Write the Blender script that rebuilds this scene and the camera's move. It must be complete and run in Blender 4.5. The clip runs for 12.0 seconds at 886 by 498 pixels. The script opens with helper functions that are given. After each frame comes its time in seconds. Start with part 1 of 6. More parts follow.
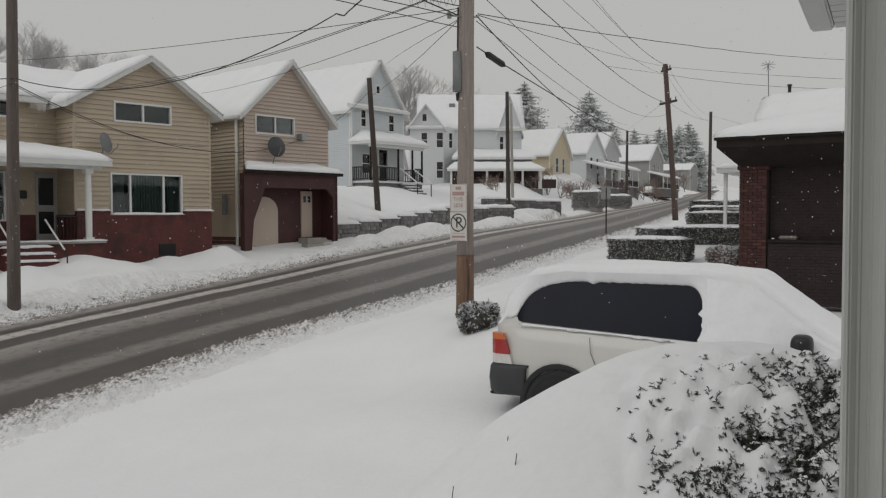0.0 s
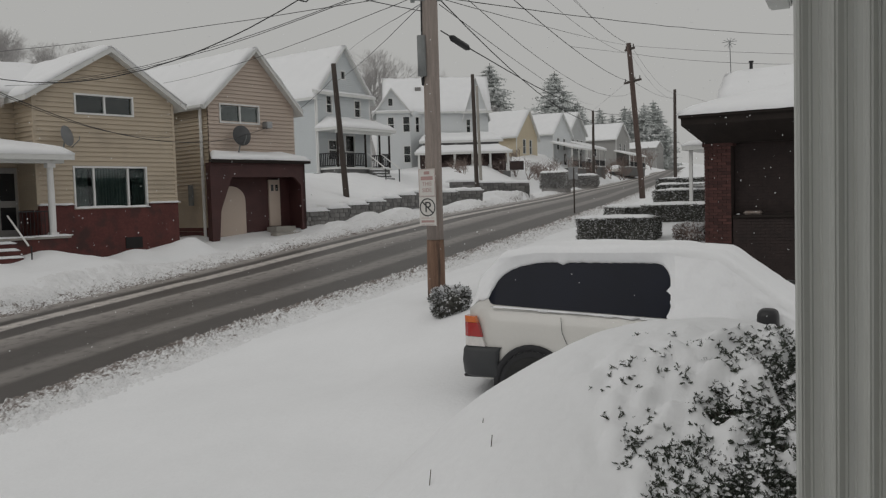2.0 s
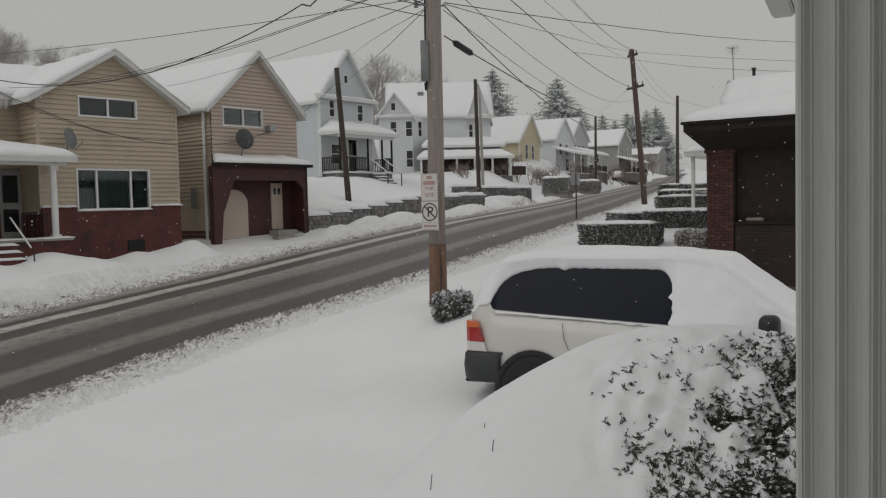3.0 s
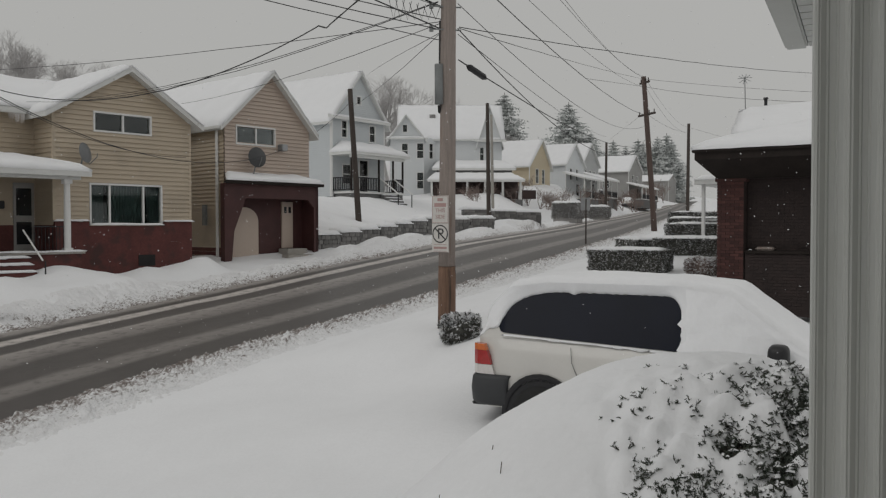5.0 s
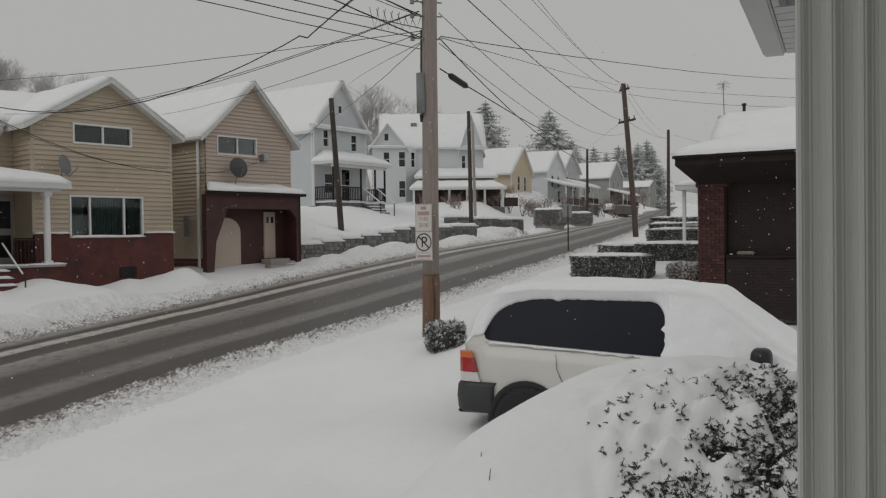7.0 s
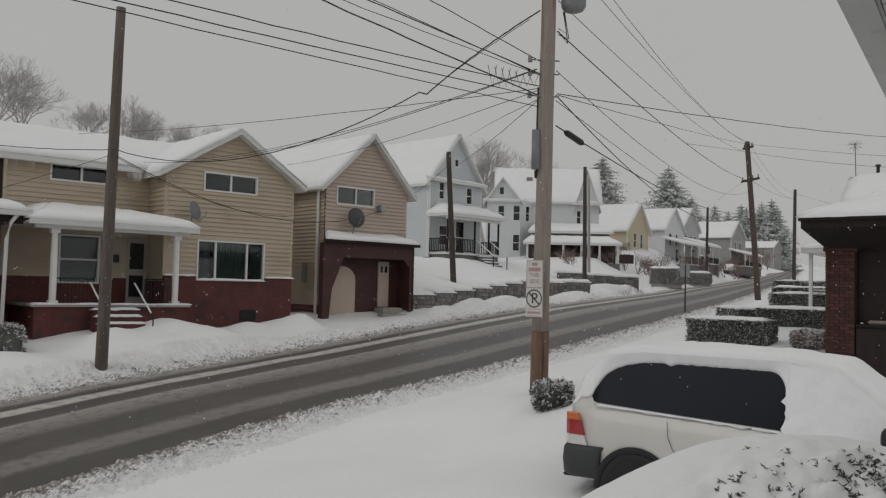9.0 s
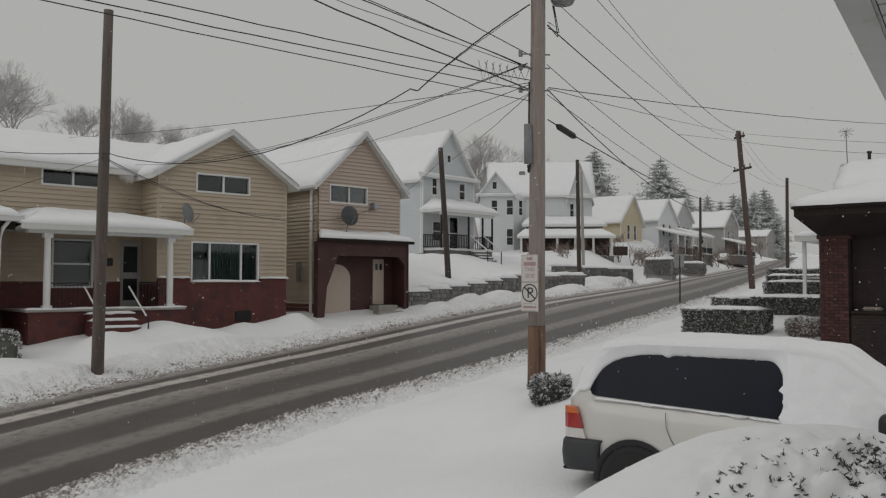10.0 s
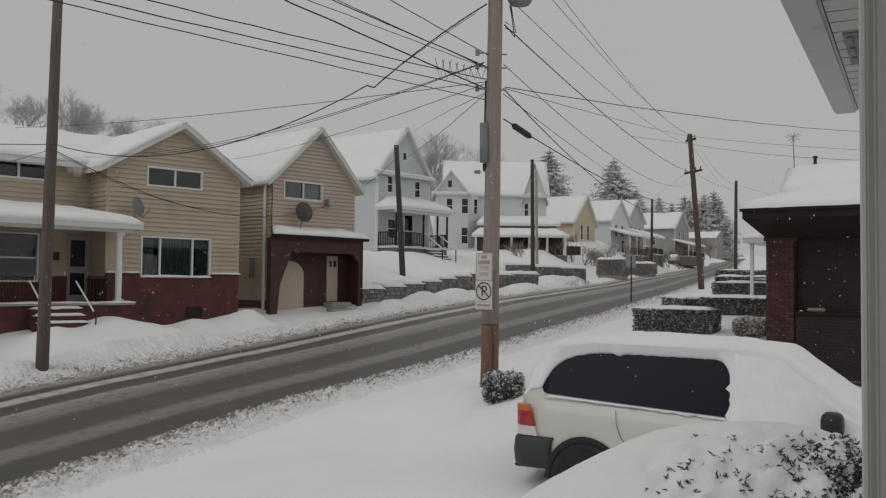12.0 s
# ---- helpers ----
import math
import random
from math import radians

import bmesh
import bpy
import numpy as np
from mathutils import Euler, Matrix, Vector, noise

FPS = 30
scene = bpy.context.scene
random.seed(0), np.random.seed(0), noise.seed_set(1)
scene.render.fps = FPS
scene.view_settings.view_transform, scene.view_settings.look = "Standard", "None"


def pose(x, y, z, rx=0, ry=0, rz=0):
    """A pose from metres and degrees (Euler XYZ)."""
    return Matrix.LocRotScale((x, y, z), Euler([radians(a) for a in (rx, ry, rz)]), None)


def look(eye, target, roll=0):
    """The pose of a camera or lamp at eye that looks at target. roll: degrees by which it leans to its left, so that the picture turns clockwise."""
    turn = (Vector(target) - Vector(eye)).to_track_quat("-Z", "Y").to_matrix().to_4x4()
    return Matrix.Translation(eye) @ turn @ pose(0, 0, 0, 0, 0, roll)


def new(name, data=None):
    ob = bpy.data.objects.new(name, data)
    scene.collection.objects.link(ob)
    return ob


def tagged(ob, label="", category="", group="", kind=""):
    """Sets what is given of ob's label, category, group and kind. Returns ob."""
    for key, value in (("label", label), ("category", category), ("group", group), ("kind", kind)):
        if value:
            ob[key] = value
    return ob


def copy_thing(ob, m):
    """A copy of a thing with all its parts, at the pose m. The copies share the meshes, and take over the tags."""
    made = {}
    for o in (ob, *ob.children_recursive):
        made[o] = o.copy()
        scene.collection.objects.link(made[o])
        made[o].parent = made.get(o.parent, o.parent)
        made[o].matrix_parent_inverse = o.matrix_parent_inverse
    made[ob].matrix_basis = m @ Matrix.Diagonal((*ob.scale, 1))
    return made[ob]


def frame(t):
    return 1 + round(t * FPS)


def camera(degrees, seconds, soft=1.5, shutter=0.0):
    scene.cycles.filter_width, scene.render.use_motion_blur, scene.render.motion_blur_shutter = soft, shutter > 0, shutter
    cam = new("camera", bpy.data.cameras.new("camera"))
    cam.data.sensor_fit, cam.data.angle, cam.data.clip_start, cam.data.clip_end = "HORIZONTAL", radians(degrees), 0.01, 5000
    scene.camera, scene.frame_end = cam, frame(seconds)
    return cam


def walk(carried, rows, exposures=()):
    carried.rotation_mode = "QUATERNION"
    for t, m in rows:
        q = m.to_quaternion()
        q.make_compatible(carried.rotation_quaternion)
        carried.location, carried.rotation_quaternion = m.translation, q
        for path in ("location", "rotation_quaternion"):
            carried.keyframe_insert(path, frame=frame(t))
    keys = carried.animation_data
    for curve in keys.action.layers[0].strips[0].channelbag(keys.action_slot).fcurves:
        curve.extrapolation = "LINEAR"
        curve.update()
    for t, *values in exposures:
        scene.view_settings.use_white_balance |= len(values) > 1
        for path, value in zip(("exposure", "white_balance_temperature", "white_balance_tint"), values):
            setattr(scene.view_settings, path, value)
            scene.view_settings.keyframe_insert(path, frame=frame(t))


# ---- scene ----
cam = camera(55.19, 12.0, soft=1.25)
PATH = [
    (0, (-0.002, 0.003, 3.500), (8.411, 5.396, 3.123), -0.13),
    (0.5, (-0.024, -0.010, 3.510), (8.585, 5.064, 3.155), -1.47),
    (1, (-0.022, -0.006, 3.506), (8.561, 5.112, 3.121), -1.47),
    (1.5, (-0.024, -0.009, 3.510), (8.603, 5.032, 3.116), -2.09),
    (2, (-0.026, -0.010, 3.511), (8.562, 5.081, 2.940), -1.74),
    (2.5, (-0.030, -0.011, 3.511), (8.562, 5.076, 2.953), -1.57),
    (3, (-0.040, -0.013, 3.514), (8.541, 5.095, 2.997), -1.36),
    (3.2, (-0.074, -0.016, 3.545), (8.471, 5.172, 3.274), -1.36),
    (4.8, (-0.083, -0.016, 3.512), (8.410, 5.259, 3.277), 0.23),
    (5, (-0.084, -0.015, 3.512), (8.457, 5.181, 3.258), -0.07),
    (5.5, (-0.094, -0.023, 3.515), (8.524, 5.035, 3.148), -0.14),
    (6, (-0.081, -0.014, 3.490), (8.533, 5.060, 3.288), -0.62),
    (6.5, (-0.114, -0.013, 3.515), (8.494, 5.072, 3.304), -0.58),
    (6.7, (-0.114, -0.013, 3.515), (8.528, 5.015, 3.304), -0.58),
    (8.3, (-0.075, -0.011, 3.554), (8.426, 5.252, 3.747), -1.68),
    (8.5, (-0.013, -0.002, 3.569), (8.316, 5.528, 3.784), -0.68),
    (9, (-0.084, -0.032, 3.549), (7.813, 6.086, 4.003), 1.40),
    (9.5, (-0.093, -0.025, 3.561), (7.868, 6.013, 3.958), 1.13),
    (10, (-0.084, -0.019, 3.560), (7.858, 6.044, 3.965), 0.09),
    (10.5, (-0.086, -0.019, 3.562), (7.919, 5.962, 3.958), -0.33),
    (11, (-0.087, -0.024, 3.555), (7.974, 5.880, 3.966), -0.12),
    (11.5, (-0.096, -0.013, 3.564), (8.112, 5.684, 3.970), 0.28),
    (12, (-0.085, -0.018, 3.555), (8.171, 5.612, 3.940), 0.64),
]
walk(cam, [(t, look(eye, target, roll)) for t, eye, target, roll in PATH],
     exposures=((0, 0.17), (0.5, 0.05), (1, 0), (12, 0)))

# ---- world and light ----
world = bpy.data.worlds.new("overcast")
scene.world = world
world.use_nodes = True
wn, wl = world.node_tree.nodes, world.node_tree.links
sky = wn.new("ShaderNodeTexSky")
sky.sky_type, sky.sun_disc = "NISHITA", False
sky.sun_elevation, sky.sun_rotation = radians(35), radians(150)
sky.air_density, sky.dust_density = 2.0, 6.0
grey = wn.new("ShaderNodeHueSaturation")
grey.inputs["Saturation"].default_value = 0.04
grey.inputs["Value"].default_value = 0.05
cloud = wn.new("ShaderNodeMix")
cloud.data_type = "RGBA"
cloud.inputs[0].default_value = 0.85
cloud.inputs[7].default_value = (0.462, 0.461, 0.448, 1)
wl.new(sky.outputs[0], grey.inputs["Color"])
wl.new(grey.outputs[0], cloud.inputs[6])
wl.new(cloud.outputs[2], wn["Background"].inputs["Color"])
wn["Background"].inputs["Strength"].default_value = 1.0
sun = new("sun", bpy.data.lights.new("sun", "SUN"))
sun.data.energy, sun.data.angle, sun.data.color = 0.5, radians(40), (1.0, 0.98, 0.95)
sun.matrix_world = look((-40, 18, 45), (0, 0, 0))


# ---- materials ----
def material(name, color, rough=0.7, vary=0.25, scale=6.0, bump=0.2, fine=60.0, metal=0.0, tint=None, tint_scale=2.0, tint_amount=0.5,
             stretch=(1, 1, 1), per_piece=0.0, coat=0.0, spec=0.5, bump_size=0.02):
    """A surface with variation at two scales, an optional second colour in patches, and fine relief."""
    m = bpy.data.materials.new(name)
    m.use_nodes = True
    n, l = m.node_tree.nodes, m.node_tree.links
    b = n["Principled BSDF"]
    b.inputs["Roughness"].default_value, b.inputs["Metallic"].default_value = rough, metal
    b.inputs["Coat Weight"].default_value = coat
    b.inputs["Specular IOR Level"].default_value = spec
    co, mp = n.new("ShaderNodeTexCoord"), n.new("ShaderNodeMapping")
    mp.inputs["Scale"].default_value = stretch
    l.new(co.outputs["Object"], mp.inputs["Vector"])
    big, small = n.new("ShaderNodeTexNoise"), n.new("ShaderNodeTexNoise")
    for tex, s, d in ((big, scale, 5.0), (small, fine, 4.0)):
        tex.inputs["Scale"].default_value, tex.inputs["Detail"].default_value = s, d
        l.new(mp.outputs[0], tex.inputs["Vector"])
    mix = n.new("ShaderNodeMix")
    mix.data_type = "RGBA"
    c = Vector(color)
    mix.inputs[6].default_value = (*(c * (1 - vary)), 1)
    mix.inputs[7].default_value = (*[min(v * (1 + vary), 0.95) for v in c], 1)
    add = n.new("ShaderNodeMath")
    add.operation = "MULTIPLY_ADD"
    add.inputs[1].default_value, add.inputs[2].default_value = 0.4, 0.0
    sub = n.new("ShaderNodeMath")
    sub.operation = "MULTIPLY_ADD"
    sub.inputs[1].default_value = 0.6
    l.new(small.outputs["Fac"], add.inputs[0])
    l.new(big.outputs["Fac"], sub.inputs[0])
    l.new(add.outputs[0], sub.inputs[2])
    ramp = n.new("ShaderNodeMapRange")
    ramp.inputs["From Min"].default_value, ramp.inputs["From Max"].default_value = 0.3, 0.7
    l.new(sub.outputs[0], ramp.inputs["Value"])
    l.new(ramp.outputs[0], mix.inputs[0])
    out = mix.outputs[2]
    if tint:
        tex = n.new("ShaderNodeTexNoise")
        tex.inputs["Scale"].default_value, tex.inputs["Detail"].default_value = tint_scale, 6.0
        l.new(mp.outputs[0], tex.inputs["Vector"])
        cut = n.new("ShaderNodeMapRange")
        cut.inputs["From Min"].default_value, cut.inputs["From Max"].default_value = 0.68 - 0.35 * tint_amount, 0.78 - 0.35 * tint_amount
        l.new(tex.outputs["Fac"], cut.inputs["Value"])
        both = n.new("ShaderNodeMix")
        both.data_type = "RGBA"
        both.inputs[7].default_value = (*tint, 1)
        l.new(cut.outputs[0], both.inputs[0])
        l.new(out, both.inputs[6])
        out = both.outputs[2]
    if per_piece:
        info, hsv, mul = n.new("ShaderNodeObjectInfo"), n.new("ShaderNodeHueSaturation"), n.new("ShaderNodeMapRange")
        mul.inputs["To Min"].default_value, mul.inputs["To Max"].default_value = 1 - per_piece, 1 + per_piece
        l.new(info.outputs["Random"], mul.inputs["Value"])
        l.new(mul.outputs[0], hsv.inputs["Value"])
        l.new(out, hsv.inputs["Color"])
        out = hsv.outputs[0]
    l.new(out, b.inputs["Base Color"])
    if bump:
        bp = n.new("ShaderNodeBump")
        bp.inputs["Strength"].default_value, bp.inputs["Distance"].default_value = bump, bump_size
        l.new(sub.outputs[0], bp.inputs["Height"])
        l.new(bp.outputs[0], b.inputs["Normal"])
    return m


SNOW = material("snow", (0.84, 0.845, 0.86), 0.75, 0.03, 1.3, 0.35, 22.0, spec=0.25, bump_size=0.04)
SIDING = material("tan vinyl siding", (0.50, 0.42, 0.32), 0.5, 0.06, 0.7, 0.12, 30.0, tint=(0.43, 0.36, 0.275), tint_scale=0.6, tint_amount=0.4)
SIDING_PINK = material("pinkish tan vinyl siding", (0.50, 0.41, 0.345), 0.5, 0.06, 0.7, 0.12, 30.0)
SIDING_BLUE = material("pale blue-white siding", (0.60, 0.63, 0.645), 0.5, 0.05, 0.7, 0.12, 30.0)
SIDING_WHITE = material("white siding", (0.66, 0.68, 0.69), 0.5, 0.05, 0.7, 0.12, 30.0)
# This yellow is paled to carry the haze of its distance.
SIDING_YELLOW = material("haze-paled yellow siding", (0.58, 0.50, 0.36), 0.5, 0.06, 0.7, 0.12, 30.0)
SIDING_GREY = material("grey siding", (0.45, 0.46, 0.46), 0.5, 0.06, 0.7, 0.12, 30.0)
SIDING_DIM = material("dim weathered siding", (0.34, 0.335, 0.325), 0.6, 0.12, 0.7, 0.12, 30.0)
WHITE = material("white paint", (0.74, 0.74, 0.73), 0.45, 0.05, 3.0, 0.08, 40.0)
OLD_WHITE = material("weathered white trim", (0.66, 0.665, 0.65), 0.5, 0.07, 5.0, 0.12, 50.0, tint=(0.5, 0.49, 0.46), tint_scale=5.0, tint_amount=0.12)
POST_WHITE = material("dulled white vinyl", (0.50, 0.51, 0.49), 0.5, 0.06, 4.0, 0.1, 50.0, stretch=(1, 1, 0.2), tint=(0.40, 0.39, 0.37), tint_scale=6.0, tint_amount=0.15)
DISH_GREY = material("dark grey dish", (0.06, 0.062, 0.065), 0.5, 0.15, 6.0, 0.05)
RED_BRICK = material("dark red brick", (0.105, 0.028, 0.024), 0.7, 0.35, 2.0, 0.5, 14.0, tint=(0.06, 0.024, 0.021), tint_scale=1.5, tint_amount=0.45)
RED_WOOD = material("oxblood painted wood", (0.062, 0.022, 0.021), 0.6, 0.25, 2.0, 0.2, 30.0)
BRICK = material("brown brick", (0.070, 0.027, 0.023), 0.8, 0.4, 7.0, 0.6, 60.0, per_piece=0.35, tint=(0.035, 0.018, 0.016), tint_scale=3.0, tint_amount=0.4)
# Brick darkened to carry porch shade; also the tan house's dark end wall.
BRICK_DARK = material("dark brick, toned for shade", (0.035, 0.022, 0.020), 0.8, 0.35, 5.0, 0.5, 30.0, per_piece=0.4)
MORTAR = material("dark mortar", (0.045, 0.030, 0.026), 0.9, 0.2, 10.0, 0.4, 60.0)
# Flat darkness that stands in for shade inside rooms and openings.
DARK = material("painted room darkness", (0.02, 0.019, 0.019), 0.9, 0.3, 2.0, 0.0)
DARK_WOOD = material("dark brown fascia", (0.022, 0.017, 0.015), 0.75, 0.3, 3.0, 0.2, 30.0, spec=0.2)
CONCRETE = material("concrete", (0.36, 0.34, 0.31), 0.85, 0.15, 3.0, 0.4, 40.0)
STONE = material("grey wall stone", (0.185, 0.18, 0.175), 0.9, 0.25, 4.0, 0.7, 30.0, per_piece=0.3)
STONE_DARK = material("dark wall backing", (0.15, 0.15, 0.148), 0.9, 0.25, 4.0, 0.5, 30.0)
POLE_MID = material("grey-brown pole", (0.13, 0.105, 0.095), 0.85, 0.3, 5.0, 0.5, 40.0, stretch=(6, 6, 0.35))
POLE_WOOD = material("weathered pole wood", (0.29, 0.245, 0.22), 0.85, 0.25, 5.0, 0.6, 40.0, stretch=(6, 6, 0.35), tint=(0.20, 0.10, 0.055), tint_scale=1.0, tint_amount=0.3)
POLE_BUTT = material("scarred pole butt", (0.21, 0.125, 0.085), 0.85, 0.4, 4.0, 0.8, 40.0, stretch=(5, 5, 0.5), tint=(0.045, 0.035, 0.03), tint_scale=1.2, tint_amount=0.5)
POLE_DARK = material("dark creosoted pole", (0.065, 0.052, 0.045), 0.85, 0.3, 5.0, 0.5, 40.0, stretch=(6, 6, 0.35))
POLE_RED = material("reddish brown pole", (0.105, 0.075, 0.065), 0.85, 0.3, 5.0, 0.5, 40.0, stretch=(6, 6, 0.35))
METAL = material("galvanised metal", (0.35, 0.36, 0.37), 0.45, 0.15, 6.0, 0.1, metal=0.7)
GREY_BOX = material("dull grey equipment", (0.20, 0.21, 0.21), 0.6, 0.15, 6.0, 0.1)
BLACK = material("black plastic", (0.012, 0.012, 0.014), 0.5, 0.2, 6.0, 0.1)
CABLE = material("black cable", (0.02, 0.02, 0.021), 0.6, 0.2, 6.0, 0.0)
def glass_material():
    m = bpy.data.materials.new("window glass")
    m.use_nodes = True
    n, l = m.node_tree.nodes, m.node_tree.links
    clear, gloss, mix, fr = n.new("ShaderNodeBsdfTransparent"), n.new("ShaderNodeBsdfGlossy"), n.new("ShaderNodeMixShader"), n.new("ShaderNodeFresnel")
    clear.inputs["Color"].default_value = (0.75, 0.8, 0.8, 1)
    gloss.inputs["Roughness"].default_value = 0.04
    fr.inputs["IOR"].default_value = 1.6
    l.new(fr.outputs[0], mix.inputs[0])
    l.new(clear.outputs[0], mix.inputs[1])
    l.new(gloss.outputs[0], mix.inputs[2])
    l.new(mix.outputs[0], n["Material Output"].inputs["Surface"])
    return m


GLASS = glass_material()
GLASS_DARK = material("dark window glass", (0.02, 0.023, 0.026), 0.06, 0.2, 1.0, 0.0, spec=0.6)
CURTAIN = material("grey-green curtain", (0.22, 0.27, 0.25), 0.9, 0.3, 3.0, 0.5, 30.0, stretch=(9, 9, 0.3), bump_size=0.05)
CAR_WHITE = material("white car paint", (0.60, 0.585, 0.555), 0.3, 0.03, 2.0, 0.02, 30.0, coat=0.5)
CAR_GREY = material("grey cladding", (0.035, 0.037, 0.04), 0.55, 0.15, 5.0, 0.1, 80.0)
CAR_GLASS = material("tinted car glass", (0.006, 0.008, 0.016), 0.2, 0.2, 2.0, 0.0, spec=0.12)
TYRE = material("tyre rubber", (0.018, 0.018, 0.018), 0.85, 0.3, 9.0, 0.4)
ALLOY = material("alloy wheel", (0.45, 0.45, 0.46), 0.35, 0.1, 6.0, 0.0, metal=0.8)
DISH_LIGHT = material("mid grey dish", (0.17, 0.175, 0.18), 0.5, 0.1, 6.0, 0.05)
RED_LENS = material("red lamp lens", (0.36, 0.010, 0.010), 0.2, 0.15, 20.0, 0.05, coat=0.6)
AMBER_LENS = material("amber lamp lens", (0.60, 0.13, 0.015), 0.2, 0.15, 20.0, 0.05, coat=0.6)
CLEAR_LENS = material("clear lamp lens", (0.65, 0.62, 0.60), 0.2, 0.1, 20.0, 0.05, coat=0.6)
NEEDLES = material("dark yew needles", (0.052, 0.064, 0.047), 0.6, 0.45, 3.0, 0.0, 20.0)
TWIG = material("bare twigs", (0.10, 0.08, 0.068), 0.85, 0.3, 3.0, 0.0)
HEDGE = material("hedge leaves", (0.10, 0.10, 0.088), 0.7, 0.5, 3.0, 0.0, 20.0)
SHRUB_GREY = material("frosted grey twigs", (0.32, 0.31, 0.30), 0.9, 0.35, 0.8, 0.0, 6.0)
SHRUB_RUST = material("rusty bare twigs", (0.22, 0.17, 0.15), 0.9, 0.25, 0.8, 0.0, 6.0)
# The next two tree colours are paled to stand in for haze.
FAR_TWIG = material("haze-paled far twigs", (0.46, 0.445, 0.44), 0.9, 0.15, 0.3, 0.0)
FIR = material("haze-paled fir needles with snow patches", (0.56, 0.58, 0.57), 0.85, 0.2, 0.5, 0.0, 3.0, tint=(0.72, 0.73, 0.73), tint_scale=0.9, tint_amount=0.45)
SIGN_WHITE = material("white sign sheet", (0.62, 0.60, 0.57), 0.4, 0.08, 8.0, 0.03)
SIGN_RED = material("faded red sign ink", (0.42, 0.27, 0.255), 0.5, 0.1, 8.0, 0.0)
SIGN_BLACK = material("black sign ink", (0.03, 0.03, 0.03), 0.5, 0.1, 8.0, 0.0)


# ---- mesh helpers ----
def mesh(name, bm, mat, smooth=False):
    data = bpy.data.meshes.new(name)
    bm.normal_update()
    bm.to_mesh(data)
    bm.free()
    data.materials.append(mat)
    if smooth:
        data.shade_smooth()
    return data


class Soup:
    """Loose faces gathered quickly into one mesh."""

    def __init__(self):
        self.v, self.f = [], []

    def face(self, *points):
        k = len(self.v)
        self.v += [tuple(p) for p in points]
        self.f.append(tuple(range(k, k + len(points))))

    def data(self, name, mat, smooth=False):
        m = bpy.data.meshes.new(name)
        m.from_pydata(self.v, [], self.f)
        m.materials.append(mat)
        if smooth:
            m.shade_smooth()
        return m


def soup_part(name, soup, mat, parent, label="", smooth=False):
    ob = new(name, soup.data(name, mat, smooth))
    ob.parent = parent
    return tagged(ob, label, kind="stuff")


def part(name, bm, mat, parent, label="", smooth=False):
    """One mesh object under a thing or a part."""
    ob = new(name, mesh(name, bm, mat, smooth))
    ob.parent = parent
    return tagged(ob, label)


def thing(name, m, label, category, group="", kind=""):
    ob = new(name)
    ob.matrix_world = m
    return tagged(ob, label, category, group, kind)


def single(name, bm, mat, label, category, m=None, group="", kind="", smooth=False):
    ob = new(name, mesh(name, bm, mat, smooth))
    if m is not None:
        ob.matrix_world = m
    return tagged(ob, label, category, group, kind)


def box(bm, x0, x1, y0, y1, z0, z1, m=None, bevel=0.0):
    r = bmesh.ops.create_cube(bm, size=1.0)["verts"]
    for v in r:
        v.co = Vector((x0 + (v.co.x + 0.5) * (x1 - x0), y0 + (v.co.y + 0.5) * (y1 - y0), z0 + (v.co.z + 0.5) * (z1 - z0)))
    if bevel:
        edges = list({e for v in r for e in v.link_edges})
        r = bmesh.ops.bevel(bm, geom=edges, offset=bevel, segments=2, affect="EDGES")["verts"]
    if m is not None:
        for v in r:
            v.co = m @ v.co
    return bm


def boxes(*specs, bevel=0.0):
    bm = bmesh.new()
    for s in specs:
        box(bm, *s, bevel=bevel)
    return bm


def tube(bm, points, radii, sides=8, cap=True):
    """A round bar along points with the given radii."""
    rings = []
    up = Vector((0.13, 0.21, 0.97)).normalized()
    for i, p in enumerate(points):
        a, b = Vector(points[max(i - 1, 0)]), Vector(points[min(i + 1, len(points) - 1)])
        d = (b - a).normalized()
        s = d.cross(up if abs(d.dot(up)) < 0.95 else Vector((1, 0, 0))).normalized()
        u = s.cross(d)
        r = radii[i] if isinstance(radii, (list, tuple)) else radii
        rings.append([bm.verts.new(Vector(p) + r * (math.cos(k * math.tau / sides) * s + math.sin(k * math.tau / sides) * u)) for k in range(sides)])
    for a, b in zip(rings, rings[1:]):
        for k in range(sides):
            bm.faces.new((a[k], a[(k + 1) % sides], b[(k + 1) % sides], b[k]))
    if cap and sides > 2:
        bm.faces.new(rings[0][::-1])
        bm.faces.new(rings[-1])
    return bm


def prism(bm, outline, y0, y1, m=None):
    """An outline of (x, z) drawn out from y0 to y1."""
    a = [bm.verts.new((x, y0, z)) for x, z in outline]
    b = [bm.verts.new((x, y1, z)) for x, z in outline]
    k = len(outline)
    bm.faces.new(a)
    bm.faces.new(b[::-1])
    for i in range(k):
        bm.faces.new((a[i], b[i], b[(i + 1) % k], a[(i + 1) % k]))
    bmesh.ops.recalc_face_normals(bm, faces=bm.faces)
    if m is not None:
        for v in a + b:
            v.co = m @ v.co
    return bm


def fuzz(x, y, z=0.0, size=1.0):
    return noise.noise(Vector((x, y, z)) / size)


def smooth_step(a, b, x):
    t = min(max((x - a) / (b - a), 0.0), 1.0)
    return t * t * (3 - 2 * t)


